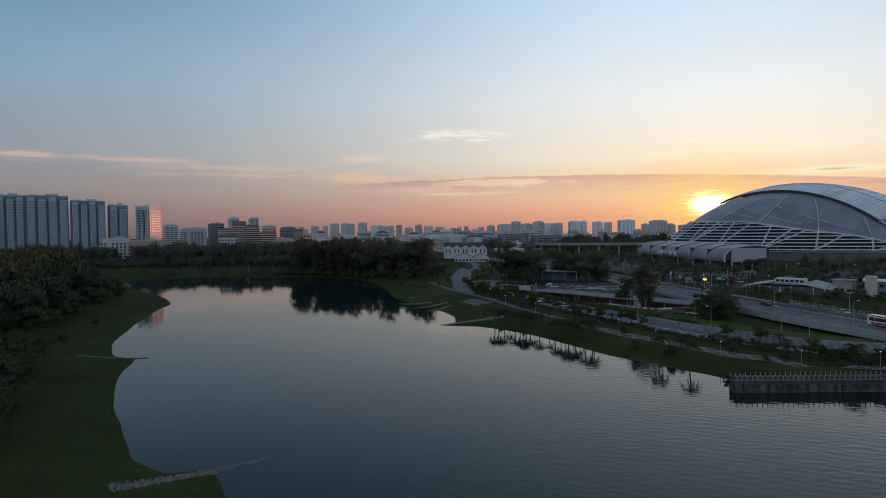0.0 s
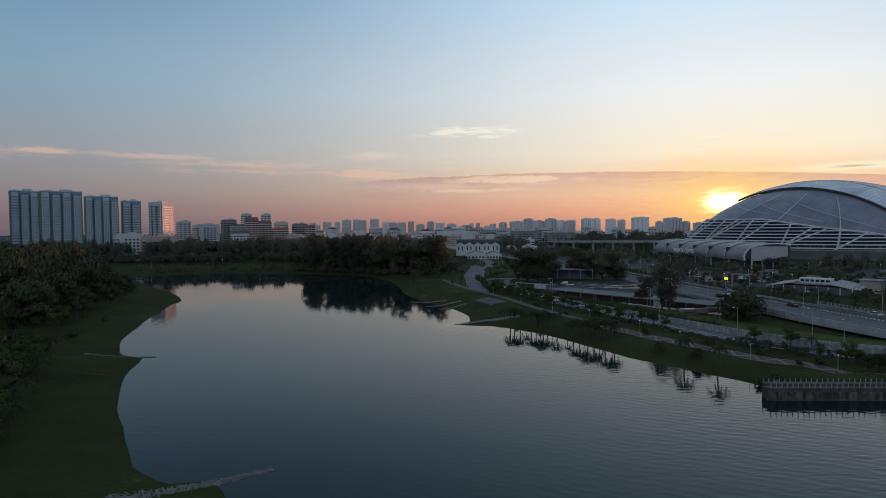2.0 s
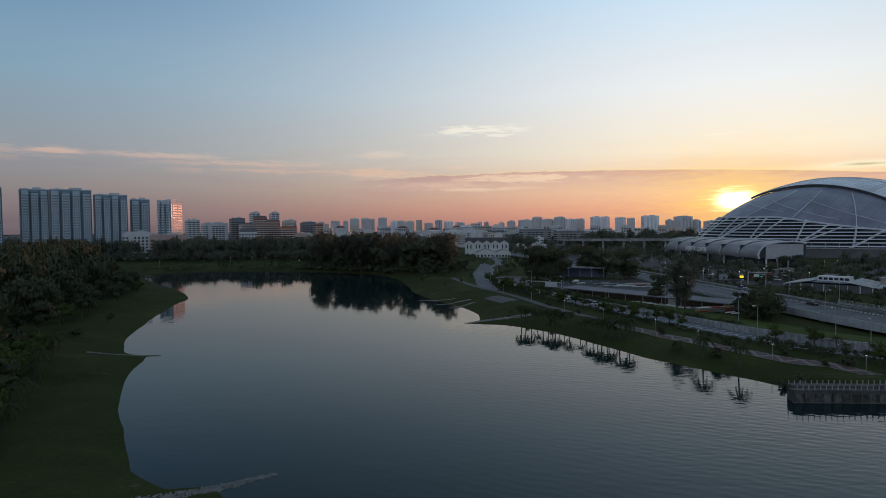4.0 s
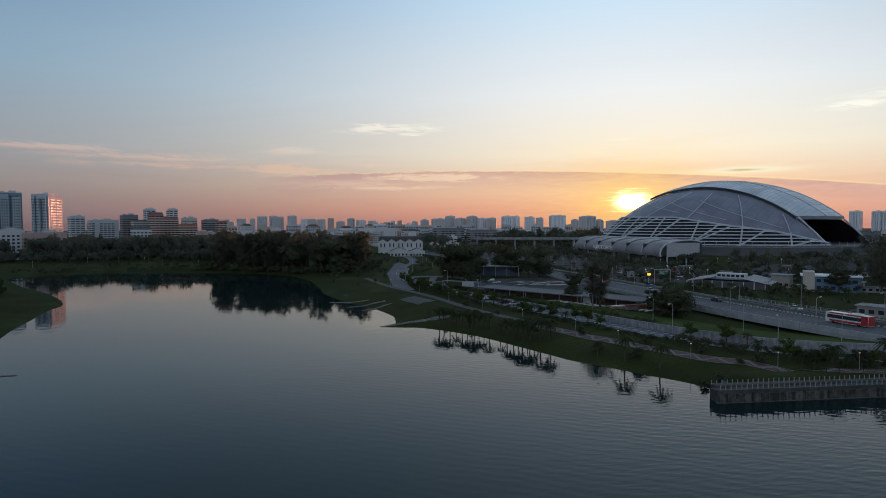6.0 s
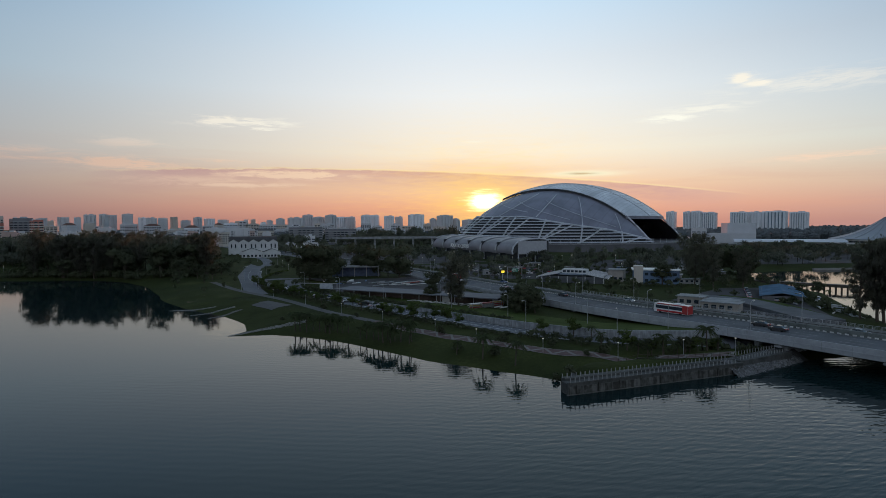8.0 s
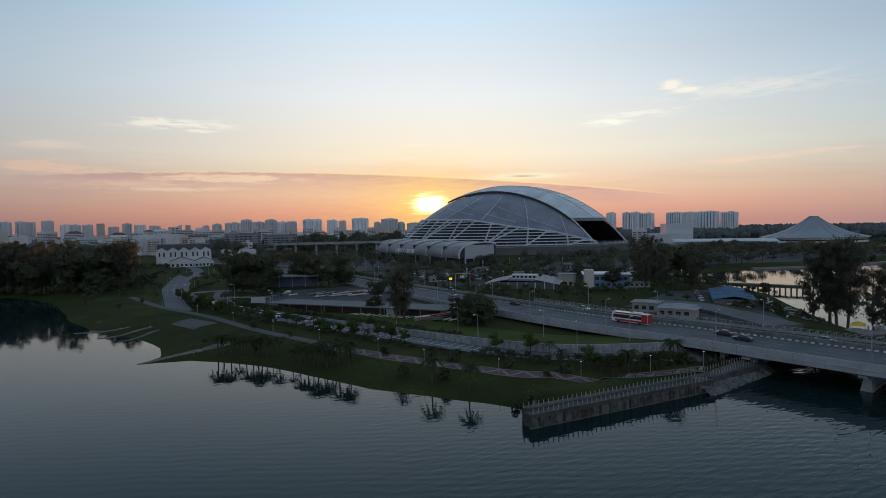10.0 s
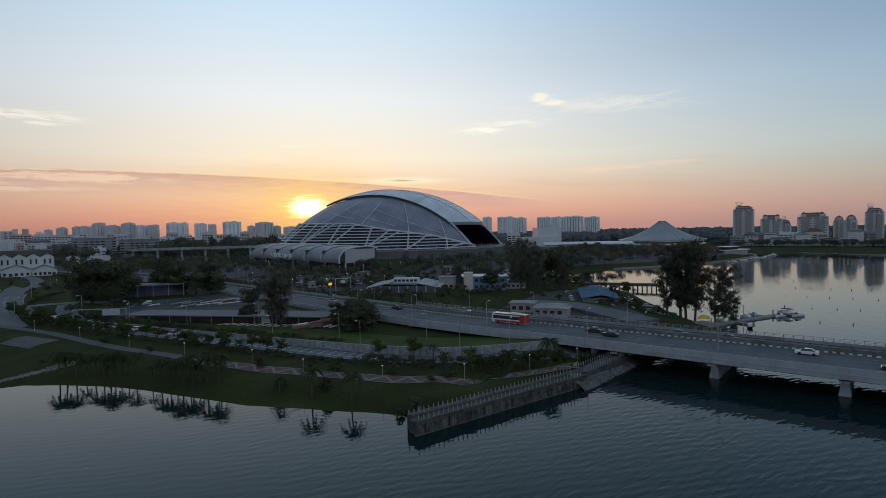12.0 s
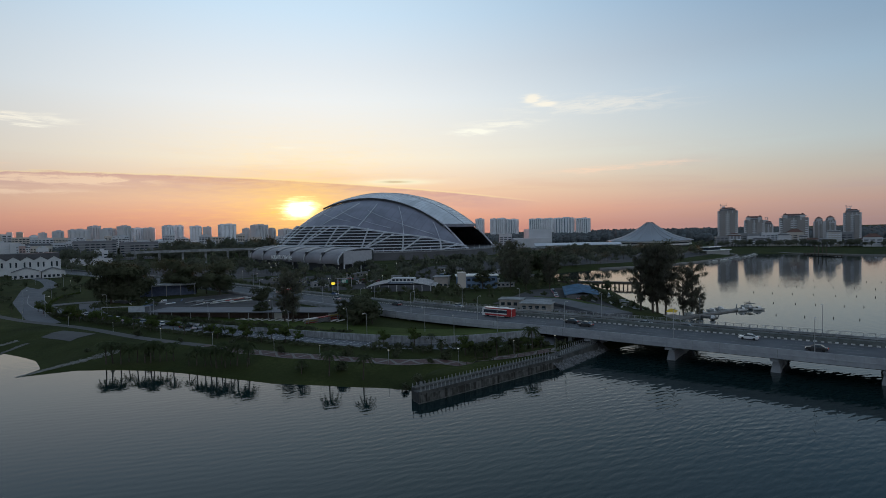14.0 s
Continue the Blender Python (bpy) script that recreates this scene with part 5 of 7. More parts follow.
# palest facade on these slabs, with the haze of distance in its colour
for b, w, t in ((44.8, 25, 70), (46.2, 20, 69), (47.0, 28, 70), (48.0, 42, 66), (50.5, 49, 66), (51.7, 32, 66), (53.2, 64, 67), (55.0, 44, 64)):
    block("far_apartment_block", "blue-grey apartment slab on the skyline", b, 1905, w, t, 20, 9, -20, 3.0, style="ledges", group="skyline blocks", wings=7 if w > 40 else 4)
CONDO = "waterfront apartment towers"
for b, w, t, c in ((67.2, 26, 56, "hut"), (69.3, 25, 41, "hip"), (70.4, 11, 34, "hut"), (72.3, 35, 43, "hip"), (74.1, 11, 37, "hip"), (74.9, 12, 38, "hip"), (76.4, 19, 48, "hut"), (79.5, 24, 40, "hip"), (82.0, 26, 46, "hip")):
    block("waterfront_tower", "tall waterfront tower with white balcony bands" + (" and red-brown hipped roofs" if c == "hip" else ""), b, 960, w, t, 16, 10, 0, 3.1, 2.8, style="balcony", crown="turrets" if c == "hip" else "frame", group=CONDO, wings=2)
terr = random.Random(29)
for i in range(26):
    b = 66.6 + 0.62 * i + terr.uniform(-0.2, 0.2)
    w, t = terr.uniform(12, 24), terr.choice([9, 11, 13, 15, 18, 22])
    block("waterfront_terrace", "stepped pale waterfront terrace with balconies", b, terr.uniform(905, 945), w, t, 14, terr.choice([6, 0, 8]), terr.uniform(-12, 12), 3.0, 3.0, style="balcony" if i % 3 else "strips", crown=terr.choice(["hip", "none", "none"]), group="waterfront terraces")
lows = random.Random(17)
for i in range(64):
    b, d = -14.5 + 20.0 * lows.random(), lows.uniform(880, 1250)
    m = lows.choice([0, 0, 1, 6, 6, 3])
    block("low_block", ("white", "grey", "", "pink", "", "", "cream")[m] + " low apartment block among far trees", b, d, lows.uniform(9, 24), lows.uniform(13, 27), 12, m, lows.uniform(-25, 35), 3.1, 3.0, style=lows.choice(["strips", "panes"]),
          crown=lows.choice(["hut", "hut", "gable"]), group="low apartment blocks")
block("white_house", "white house with a dark pitched roof among trees", -19.2, 700, 18, 31, 14, 0, 10, 3.2, crown="gable")
block("office_slab", "dark grey mid-rise office slab", 9.1, 917, 50, 30, 20, 5, 5, 3.4, style="strips")
block("office_slab", "dark grey mid-rise office slab", 12.4, 930, 48, 27, 20, 5, 5, 3.4, style="strips")
block("old_terminal", "stepped pale terminal building with a round tower", 8.6, 800, 46, 10, 24, 0, 0, 3.0, style="strips")
block("old_terminal_tower", "stepped white control tower above the terminal", 9.4, 805, 16, 19, 12, 0, 0, 3.2, style="strips")
block("apartment_block", "pale apartment block behind the sheds", 2.0, 917, 60, 30, 16, 0, 10, 3.2, style="strips", wings=5)
block("theatre", "pale windowless theatre fly tower", 49.9, 911, 38, 34, 24, 1, 20, 3.0, style="none", crown="none")
block("theatre_wing", "long low pale theatre wing", 49.2, 900, 58, 20, 24, 1, 10, 5.0, style="none", crown="none")
block("office_block", "small white tower beside the stadium", 46.7, 912, 20, 26, 12, 0, 0, 3.2, style="strips")


HALL_PAINT = material("dull_white_paint", (0.52, 0.525, 0.53), 0.7, spread=0.14, scale=0.12, fine=1.2)


def white_hall():
    """Pale sheds with a row of gables."""
    a = thing("gabled_hall", "long white hall with five sawtooth gables and narrow dark windows", "building", 48.5, 652, 3, -4)
    w = 50 / 5
    for i in range(5):
        x = -25 + w * i
        part("wall", Geo().add([(x, -6, -0.5), (x + w, -6, -0.5), (x + w, -6, 13.0), (x + w / 2, -6, 16.2), (x, -6, 13.0), (x, 30, -0.5), (x + w, 30, -0.5), (x + w, 30, 13.0), (x + w / 2, 30, 16.2), (x, 30, 13.0)],
                               [(0, 1, 2, 3, 4), (9, 8, 7, 6, 5), (0, 4, 9, 5), (1, 6, 7, 2)]), HALL_PAINT, a, "white gabled bay")
        part("roof", Geo().add([(x, -6.6, 13.1), (x + w / 2, -6.6, 16.4), (x + w / 2, 30, 16.4), (x, 30, 13.1), (x + w, -6.6, 13.1), (x + w, 30, 13.1)], [(0, 1, 2, 3), (1, 4, 5, 2)]), ROOF_DARK, a, "dark pitched roof")
        for k in (0.3, 0.7):
            part("window", Geo().box(x + w * k, -6.05, 7.0, 1.3, 0.3, 4.4), GLASS, a)
    part("roof_monitor", Geo().box(0, 14, 12.5, 49, 24, 6.6), ROOF_DARK, a, "dark monitor roof behind the gables")
    for x0, y0, w, h, p in ((42.0, 586, 19, 5.2, 3.6), (60.0, 582, 16, 5.0, 3.2)):
        b = thing("gabled_shed", "low white gabled shed with a dark roof", "building", x0, y0, 3, -4, "gabled sheds")
        part("wall", Geo().add([(-w / 2, 0, -0.5), (w / 2, 0, -0.5), (w / 2, 0, h), (0, 0, h + p), (-w / 2, 0, h), (-w / 2, 18, -0.5), (w / 2, 18, -0.5), (w / 2, 18, h), (0, 18, h + p), (-w / 2, 18, h)],
                               [(0, 1, 2, 3, 4), (9, 8, 7, 6, 5), (0, 4, 9, 5), (1, 6, 7, 2)]), HALL_PAINT, b)
        part("roof", Geo().add([(-w / 2 - 0.5, -0.8, h + 0.05), (0, -0.8, h + p + 0.2), (0, 18, h + p + 0.2), (-w / 2 - 0.5, 18, h + 0.05), (w / 2 + 0.5, -0.8, h + 0.05), (w / 2 + 0.5, 18, h + 0.05)], [(0, 1, 2, 3), (1, 4, 5, 2)]), ROOF_DARK, b)
        for k in range(5):
            part("window", Geo().box(-w * 0.38 + k * w * 0.19, -0.05, 0.8, 1.8, 0.25, 2.0), GLASS, b)


white_hall()


def boat_shed():
    """Long low canoe shed beside the highway."""
    a = thing("canoe_shed", "long low canoe shed with a flat pale sheet roof", "building", 81, 236, 3, math.degrees(math.atan2(199 - 258, 102.5 - 54)))
    part("roof", Geo().box(0, 0, 2.9, 76, 13, 0.35), material("pale_sheet_roof", (0.11, 0.115, 0.13), 0.8, 0.0, spread=0.2, scale=0.15), a, "pale grey sheet roof")
    part("wall", Geo().box(0, 2.0, -0.5, 74, 7, 3.4), material("shed_brick", (0.10, 0.07, 0.055), 0.9, spread=0.25), a, "dark brown shed wall")
    for x in range(-36, 37, 8):
        part("post", Geo().box(x, -5.8, -0.5, 0.25, 0.25, 3.4), STEEL, a)
    part("door", Geo().box(14, -1.7, 0, 3.2, 0.2, 2.6), WHITE, a, "white shed door")
    b = thing("boat_store", "open-fronted boat store with a pale blue roof edge", "building", 84, 352, 3, -18)
    part("roof", Geo().box(0, 0, 5.6, 30, 12, 0.6), CONCRETE, b)
    part("wall", Geo().box(0, 2, -0.5, 29, 8, 6.1), material("dim_blue_wall", (0.08, 0.10, 0.16), 0.8), b)
    for x in range(-14, 15, 7):
        part("post", Geo().box(x, -5.5, -0.5, 0.3, 0.3, 6.1), STEEL, b)


boat_shed()


def clinic():
    """White low building with a clerestory."""
    a = thing("low_pavilion", "low white pavilion with stepped sloping roofs and a clerestory", "building", 186, 271, 3, -47)
    part("wall", Geo().box(0, 0, -0.5, 33, 25, 3.9), material("pavilion_wall", (0.07, 0.075, 0.085), 0.6, spread=0.15), a, "dim grey glazed wall")
    tin = material("pavilion_roof", (0.15, 0.175, 0.21), 0.8, spread=0.2, gloss=0.2)
    for sg in (-1, 1):
        x0, x1 = sg * 7.0, sg * 18.5
        wing = [(x0, -13, 4.9), (x1, -13, 2.7), (x1, 13, 2.7), (x0, 13, 4.9), (x0, -13, 4.6), (x1, -13, 2.4), (x1, 13, 2.4), (x0, 13, 4.6)]
        faces = [(0, 1, 2, 3), (7, 6, 5, 4), (0, 4, 5, 1), (1, 5, 6, 2), (2, 6, 7, 3), (3, 7, 4, 0)]
        part("roof_plane", Geo().add(wing, faces if sg > 0 else [f[::-1] for f in faces]), tin, a, "sloping grey sheet roof wing")
        for y in (-13, -8.7, -4.3, 0.0, 4.3, 8.7, 13):
            part("roof_rib", Geo().beam((x0, y, 5.05), (x1, y, 2.85), 0.45, 0.4), HALL_PAINT, a, "white rib down the roof slope")
        part("fascia", Geo().box(x1, 0, 2.2, 0.35, 26.6, 0.7), HALL_PAINT, a, "white roof fascia")
    part("roof_plane", Geo().box(0, 0, 4.1, 14.4, 25, 0.3), tin, a, "flat grey middle roof")
    part("clerestory", Geo().box(0, -2, 4.4, 13, 7, 2.2), HALL_PAINT, a)
    for i in range(6):
        part("window", Geo().box(-5.2 + i * 2.1, -5.5, 5.0, 1.5, 0.25, 1.1), GLASS, a)
    for i in range(8):
        part("column", Geo().box(-16 + i * 4.6, -12.7, -0.5, 0.35, 0.35, 4.0), HALL_PAINT, a)


clinic()


def viaduct():
    a = thing("rail_viaduct", "long pale concrete rail viaduct on columns", "viaduct", *polar(17.6, 725), 3, -17.6)
    part("girder", Geo().box(0, 0, 13.6, 152, 8, 1.8), CONCRETE, a)
    part("side_wall", Geo().box(0, -4, 15.4, 152, 0.4, 1.0), CONCRETE, a)
    for x in range(-72, 73, 24):
        part("column", Geo().box(x, 0, -0.5, 2.4, 2.4, 13.8), CONCRETE, a)


viaduct()


# ---- trees ----
def leaves(g, centre, spread, n, size, rng, flat=0.75):
    """Loose small leaf clumps round a point, turned outwards."""
    for _ in range(n):
        d = Vector((rng.gauss(0, 1), rng.gauss(0, 1), rng.gauss(0, 1) * flat))
        d = d.normalized() * (rng.random() ** 0.45)
        p = Vector(centre) + Vector((d.x * spread[0], d.y * spread[1], d.z * spread[2]))
        out = (d + Vector((0, 0, 0.3))).normalized()
        face = (out + Vector((rng.uniform(-0.8, 0.8), rng.uniform(-0.8, 0.8), rng.uniform(-0.8, 0.8)))).normalized()
        t = rng.uniform(0, 6.283)
        e = face.orthogonal().normalized()
        a = e * math.cos(t) + face.cross(e) * math.sin(t)
        b = face.cross(a)
        s = size * rng.uniform(0.6, 1.4)
        g.add([p - a * s, p - b * s * 0.5, p + a * s, p + b * s * 0.5], [(0, 1, 2, 3)])
        g.n += [tuple(out)] * 4



def broadleaf(seed, h, r, n, size, mat, label, category="tree", low=0.3):
    rng = random.Random(seed)
    a = thing("tree", label, category)
    trunk, crown = Geo(), Geo()
    lean = Vector((rng.uniform(-0.06, 0.06), rng.uniform(-0.06, 0.06), 1))
    fork = h * low
    trunk.tube([lean * -0.5, lean * fork * 0.5, lean * fork], [h * 0.032, h * 0.026, h * 0.022], 7)
    lobes = rng.randint(9, 13)
    for i in range(lobes):
        t = 2 * math.pi * i / lobes + rng.uniform(-0.3, 0.3)
        rr = r * rng.uniform(0.25, 0.72) * (1 if i % 3 else 0.35)
        z = h * rng.uniform(low + 0.14, 0.86) - 0.14 * rr
        c = Vector((rr * math.cos(t), rr * math.sin(t), z))
        mid = lean * fork + (c - lean * fork) * 0.5 + Vector((0, 0, -0.05 * h))
        trunk.tube([lean * fork, mid, c], [h * 0.016, h * 0.010, h * 0.004], 5)
        s = r * rng.uniform(0.34, 0.52)
        leaves(crown, c, (s, s, s * 0.72), int(1.4 * n) // lobes, size * 0.82, rng)
    part("trunk", trunk, BARK, a)
    part("crown", crown, mat, a)
    return a


def casuarina(seed, h, r, n, size, label):
    """A tall feathery tree with drooping sprays."""
    rng = random.Random(seed)
    a = thing("tree", label, "tree")
    trunk, crown = Geo(), Geo()
    trunk.tube([(0, 0, -0.5), (0.1 * r, 0, h * 0.4), (0, 0.08 * r, h * 0.95)], [h * 0.018, h * 0.012, h * 0.003], 7)
    for i in range(26):
        z = h * (0.22 + 0.76 * i / 26)
        t = i * 2.4 + rng.uniform(-0.4, 0.4)
        k = math.sin(math.pi * min(1.0, 0.18 + 0.82 * (1 - i / 27))) * 0.8 + 0.25
        reach = r * k * rng.uniform(0.55, 1.1)
        e = Vector((reach * math.cos(t), reach * math.sin(t), z + reach * 0.25))
        trunk.tube([(0, 0, z - 0.06 * h), e * 0.5 + Vector((0, 0, z * 0.5)), e], [h * 0.006, h * 0.004, h * 0.0015], 4)
        for q in (0.45, 0.75, 1.0):
            c = Vector((e.x * q, e.y * q, z + (e.z - z) * q - 0.3))
            s = r * 0.24 * rng.uniform(0.5, 1.45)
            for _ in range(n // 78):
                d = Vector((rng.gauss(0, 1), rng.gauss(0, 1), rng.gauss(0, 0.9))).normalized() * s * rng.random() ** 0.5
                p = c + d
                t2 = rng.uniform(0, 6.28)
                droop = Vector((0.45 * math.cos(t2), 0.45 * math.sin(t2), -rng.uniform(0.3, 1.0))) * size * rng.uniform(1.0, 2.0)
                w = Vector((-math.sin(t2), math.cos(t2), 0.2)) * size * 0.2
                out = (d.normalized() * 0.4 + Vector((c.x, c.y, 0)) * (1.2 / r) + Vector((rng.gauss(0, 0.45), rng.gauss(0, 0.45), 0.35 + rng.gauss(0, 0.4)))).normalized()
                if w.cross(droop).dot(out) < 0:
                    w = -w
                crown.add([p - w, p + w, p + droop + w * 0.5, p + droop - w * 0.5], [(0, 1, 2, 3)])
                crown.n += [tuple(out)] * 4
    part("trunk", trunk, BARK, a)
    part("crown", crown, NEEDLE, a)
    return a


def palm(seed, h, r, label, fronds=17):
    rng = random.Random(seed)
    a = thing("palm_tree", label, "palm tree")
    trunk, crown = Geo(), Geo()
    trunk.tube([(0, 0, -0.5), (0.2, 0.05, h * 0.5), (0.35, 0.1, h)], [0.22, 0.16, 0.13], 7)
    for i in range(fronds):
        t = i * 2.399 + rng.uniform(-0.2, 0.2)
        up = rng.uniform(-0.2, 0.95)
        d = Vector((math.cos(t), math.sin(t), 0))
        spine = [Vector((0.35, 0.1, h)) + d * r * s + Vector((0, 0, up * r * s * 0.75 - r * 0.75 * s * s)) for s in (0, 0.2, 0.4, 0.6, 0.8, 1.0)]
        side = Vector((-d.y, d.x, 0))
        for k in range(5):
            p, q = spine[k], spine[k + 1]
            for j in range(3):
                m = p.lerp(q, j / 3)
                m2 = p.lerp(q, (j + 0.92) / 3)
                ln = r * 0.26 * (1 - 0.12 * k)
                for sg in (-1, 1):
                    tip = m2 + side * sg * ln * 0.8 + d * ln * 0.35 + Vector((0, 0, -ln * 0.45))
                    crown.add([m, m2, tip], [(0, 1, 2)])
            crown.add([p + side * 0.04, q + side * 0.03, q - side * 0.03, p - side * 0.04], [(0, 1, 2, 3)])
    part("trunk", trunk, BARK, a)
    part("crown", crown, PALM, a)
    return a


STOCK = {}
rnd = random.Random(11)


def plant(key, x, y, scale=1.0, group="", z=None):
    """Sets out a tree of a kind on the land; the first one is the pattern for the rest."""
    made, used = STOCK[key]
    turn = rnd.uniform(0, 360)
    m = pose(x, y, gz(x, y) if z is None else z, 0, 0, turn) @ Matrix.Diagonal((scale * rnd.uniform(0.92, 1.08), scale * rnd.uniform(0.92, 1.08), scale, 1))
    if used:
        ob = copy_thing(made, m)
    else:
        ob, STOCK[key] = made, (made, True)
        made.matrix_basis = m
    if group:
        ob["group"] = group
    return ob


STOCK["rain"] = (broadleaf(1, 20, 11, 2600, 0.75, LEAF, "broad dark green rain tree with a spreading crown"), False)
STOCK["rain_b"] = (broadleaf(2, 18, 8.5, 2300, 0.7, LEAF, "rounded dark green park tree"), False)
STOCK["rain_c"] = (broadleaf(8, 15, 7.0, 2000, 0.62, LEAF, "leafy dark green tree"), False)
STOCK["small"] = (broadleaf(3, 5.0, 2.4, 700, 0.28, LEAF_LIGHT, "small young green tree", low=0.35), False)
STOCK["bright"] = (broadleaf(4, 10, 6.5, 2200, 0.5, LEAF_LIGHT, "bushy bright green tree"), False)
STOCK["shrub"] = (broadleaf(5, 1.6, 1.3, 260, 0.22, LEAF, "low dark green shrub", "shrub", low=0.1), False)
STOCK["pine"] = (casuarina(6, 24, 5.0, 7000, 0.6, "tall feathery casuarina tree"), False)
STOCK["pine_b"] = (casuarina(7, 20, 4.6, 4600, 0.52, "slender dark casuarina tree"), False)
STOCK["pine_full"] = (casuarina(9, 24, 6.8, 7800, 0.52, "tall dense dark casuarina tree"), False)
STOCK["bright_dark"] = (broadleaf(14, 9, 5.0, 2200, 0.45, LEAF, "round dark green yard tree", low=0.2), False)
STOCK["rain_low"] = (broadleaf(21, 20, 11.5, 4200, 0.7, LEAF, "broad dark green rain tree with low branches", low=0.12), False)
STOCK["palm"] = (palm(1, 8, 3.8, "coconut palm with drooping fronds"), False)
STOCK["bank_palm"] = (palm(5, 6.2, 3.1, "young coconut palm on the river bank", 34), False)
STOCK["palm_b"] = (palm(2, 5.5, 3.2, "short feathery green palm"), False)

LEFT = "trees of the west bank wood"


def grove(name, label, spots, n_leaf=260, size=0.1, mat=None):
    """A wood too dense to count: joined trunks and leafy crowns."""
    rng = random.Random(len(spots))
    pats = []
    for k in range(5):
        r2 = random.Random(40 + k)
        g = Geo()
        for i in range(8):
            t = 2 * math.pi * i / 8 + r2.uniform(-0.3, 0.3)
            rr = r2.uniform(0.2, 0.62) * (1 if i % 3 else 0.3)
            c = (rr * math.cos(t), rr * math.sin(t), r2.uniform(0.5, 0.84))
            leaves(g, c, (0.42, 0.42, 0.22), n_leaf // 8, size, r2)
        pats.append((np.array(g.v, float).reshape(-1, 4, 3), np.array(g.n, float).reshape(-1, 4, 3)))
    quads, tilt, trunks = [], [], Geo()
    for x, y, h, r in spots:
        q, nq = pats[rng.randrange(5)]
        t = rng.uniform(0, 6.28)
        c, s = math.cos(t), math.sin(t)
        z = gz(x, y)
        out = np.empty_like(q)
        out[..., 0] = x + (q[..., 0] * c - q[..., 1] * s) * r
        out[..., 1] = y + (q[..., 0] * s + q[..., 1] * c) * r
        out[..., 2] = z + q[..., 2] * h
        quads.append(out)
        tilt.append(np.stack([nq[..., 0] * c - nq[..., 1] * s, nq[..., 0] * s + nq[..., 1] * c, nq[..., 2]], -1))
        trunks.tube([(x, y, z - 0.5), (x, y, z + h * 0.7)], [0.02 * h, 0.01 * h], 5)
    v = np.concatenate(quads).reshape(-1, 3)
    me = bpy.data.meshes.new(name)
    nq = len(v) // 4
    nt = len(trunks.v)
    me.from_pydata(v.tolist() + trunks.v, [], np.arange(nq * 4).reshape(-1, 4).tolist() + [tuple(i + nq * 4 for i in f) for f in trunks.f])
    me.materials.append(mat or LEAF)
    me.materials.append(BARK)
    idx = np.zeros(len(me.polygons), dtype=np.int32)
    idx[nq:] = 1
    me.polygons.foreach_set("material_index", idx)
    me.polygons.foreach_set("use_smooth", [True] * len(me.polygons))
    me.update()
    me.normals_split_custom_set_from_vertices(np.concatenate(tilt).reshape(-1, 3).tolist() + [(0.0, 0.0, 0.0)] * nt)
    return tagged(new(name, me), label, "woods", kind="stuff")


def wood_edge(y):
    return float(np.interp(y, [55, 91, 130, 157, 179, 219, 266, 300, 323, 400, 450], [-56, -72, -96, -112, -118, -130, -143, -160, -180, -235, -262]))


spots = []
for i in range(190):
    y = rnd.uniform(90, 430)
    deep = 14 + abs(rnd.gauss(0, 1)) * 70
    spots.append((wood_edge(y) - deep, y, rnd.uniform(17, 27) * min(1.0, 0.5 + deep / 60), rnd.uniform(6.5, 10.5)))
grove("bank_wood", "dense dark green wood behind the west bank", spots, 1500, 0.055)
for i in range(58):
    y = 70 + 350 * (i / 58) ** 1.25
    x = wood_edge(y) - 1 - rnd.random() * 13
    plant(rnd.choice(["rain_c", "palm", "rain_b", "bright", "palm_b", "rain_c"]) if y > 110 else rnd.choice(["palm", "palm", "rain_c"]), x, y, rnd.uniform(0.6, 0.95), LEFT)
for i in range(46):
    y = 66 + 75 * (i / 46) ** 1.1
    plant(rnd.choice(["palm", "palm", "palm_b", "bright", "rain_c"]), wood_edge(y) - rnd.uniform(-1.0, 9.0), y, rnd.uniform(0.75, 1.1), LEFT)
for x, y in ((-60, 70), (-63, 79), (-65, 87), (-71, 96), (-74, 103), (-79, 112), (-85, 122), (-92, 136), (-99, 148), (-68, 84)):
    plant("palm", x - 1.5, y, rnd.uniform(0.95, 1.3), LEFT)
for x, y in ((-104, 150), (-112, 172), (-121, 205), (-100, 141)):
    plant("shrub", x, y, 1.2, LEFT)
FAR = "trees of the far shore"
spots = []
for i in range(210):
    x = rnd.uniform(-330, -70)
    y = np.interp(x, [-330, -223, -192, -144, -92, -70], [470, 456, 470, 466, 452, 440]) + ((135 if x < -112 else 16) + abs(rnd.gauss(0, 1)) * (45 if x < -112 else 75))
    spots.append((x, float(y), rnd.uniform(14, 22) if i % 3 else rnd.uniform(9, 14), rnd.uniform(6.0, 10.5)))
grove("far_shore_wood", "dark tree belt along the far shore", spots, 560, 0.075, LEAF_HAZED)
for i in range(26):
    x = -230 + 5.4 * i
    y = float(np.interp(x, [-300, -223, -192, -144, -92], [470, 450, 464, 460, 448])) + rnd.uniform(1, 10)
    plant(rnd.choice(["palm", "palm", "palm", "palm_b", "palm"]), x, y, rnd.uniform(1.1, 1.75), FAR)
for i in range(52):
    x = rnd.uniform(-108, 4)
    y = float(np.interp(x, [-112, -92, -54, -32, -10, 14], [452, 445, 424, 404, 392, 388])) + abs(rnd.gauss(0, 1)) * 20
    plant(rnd.choice(["pine_full", "pine_full", "pine", "rain", "rain_b"]), x, y, rnd.uniform(0.85, 1.1), FAR)
under = random.Random(77)
spots = []
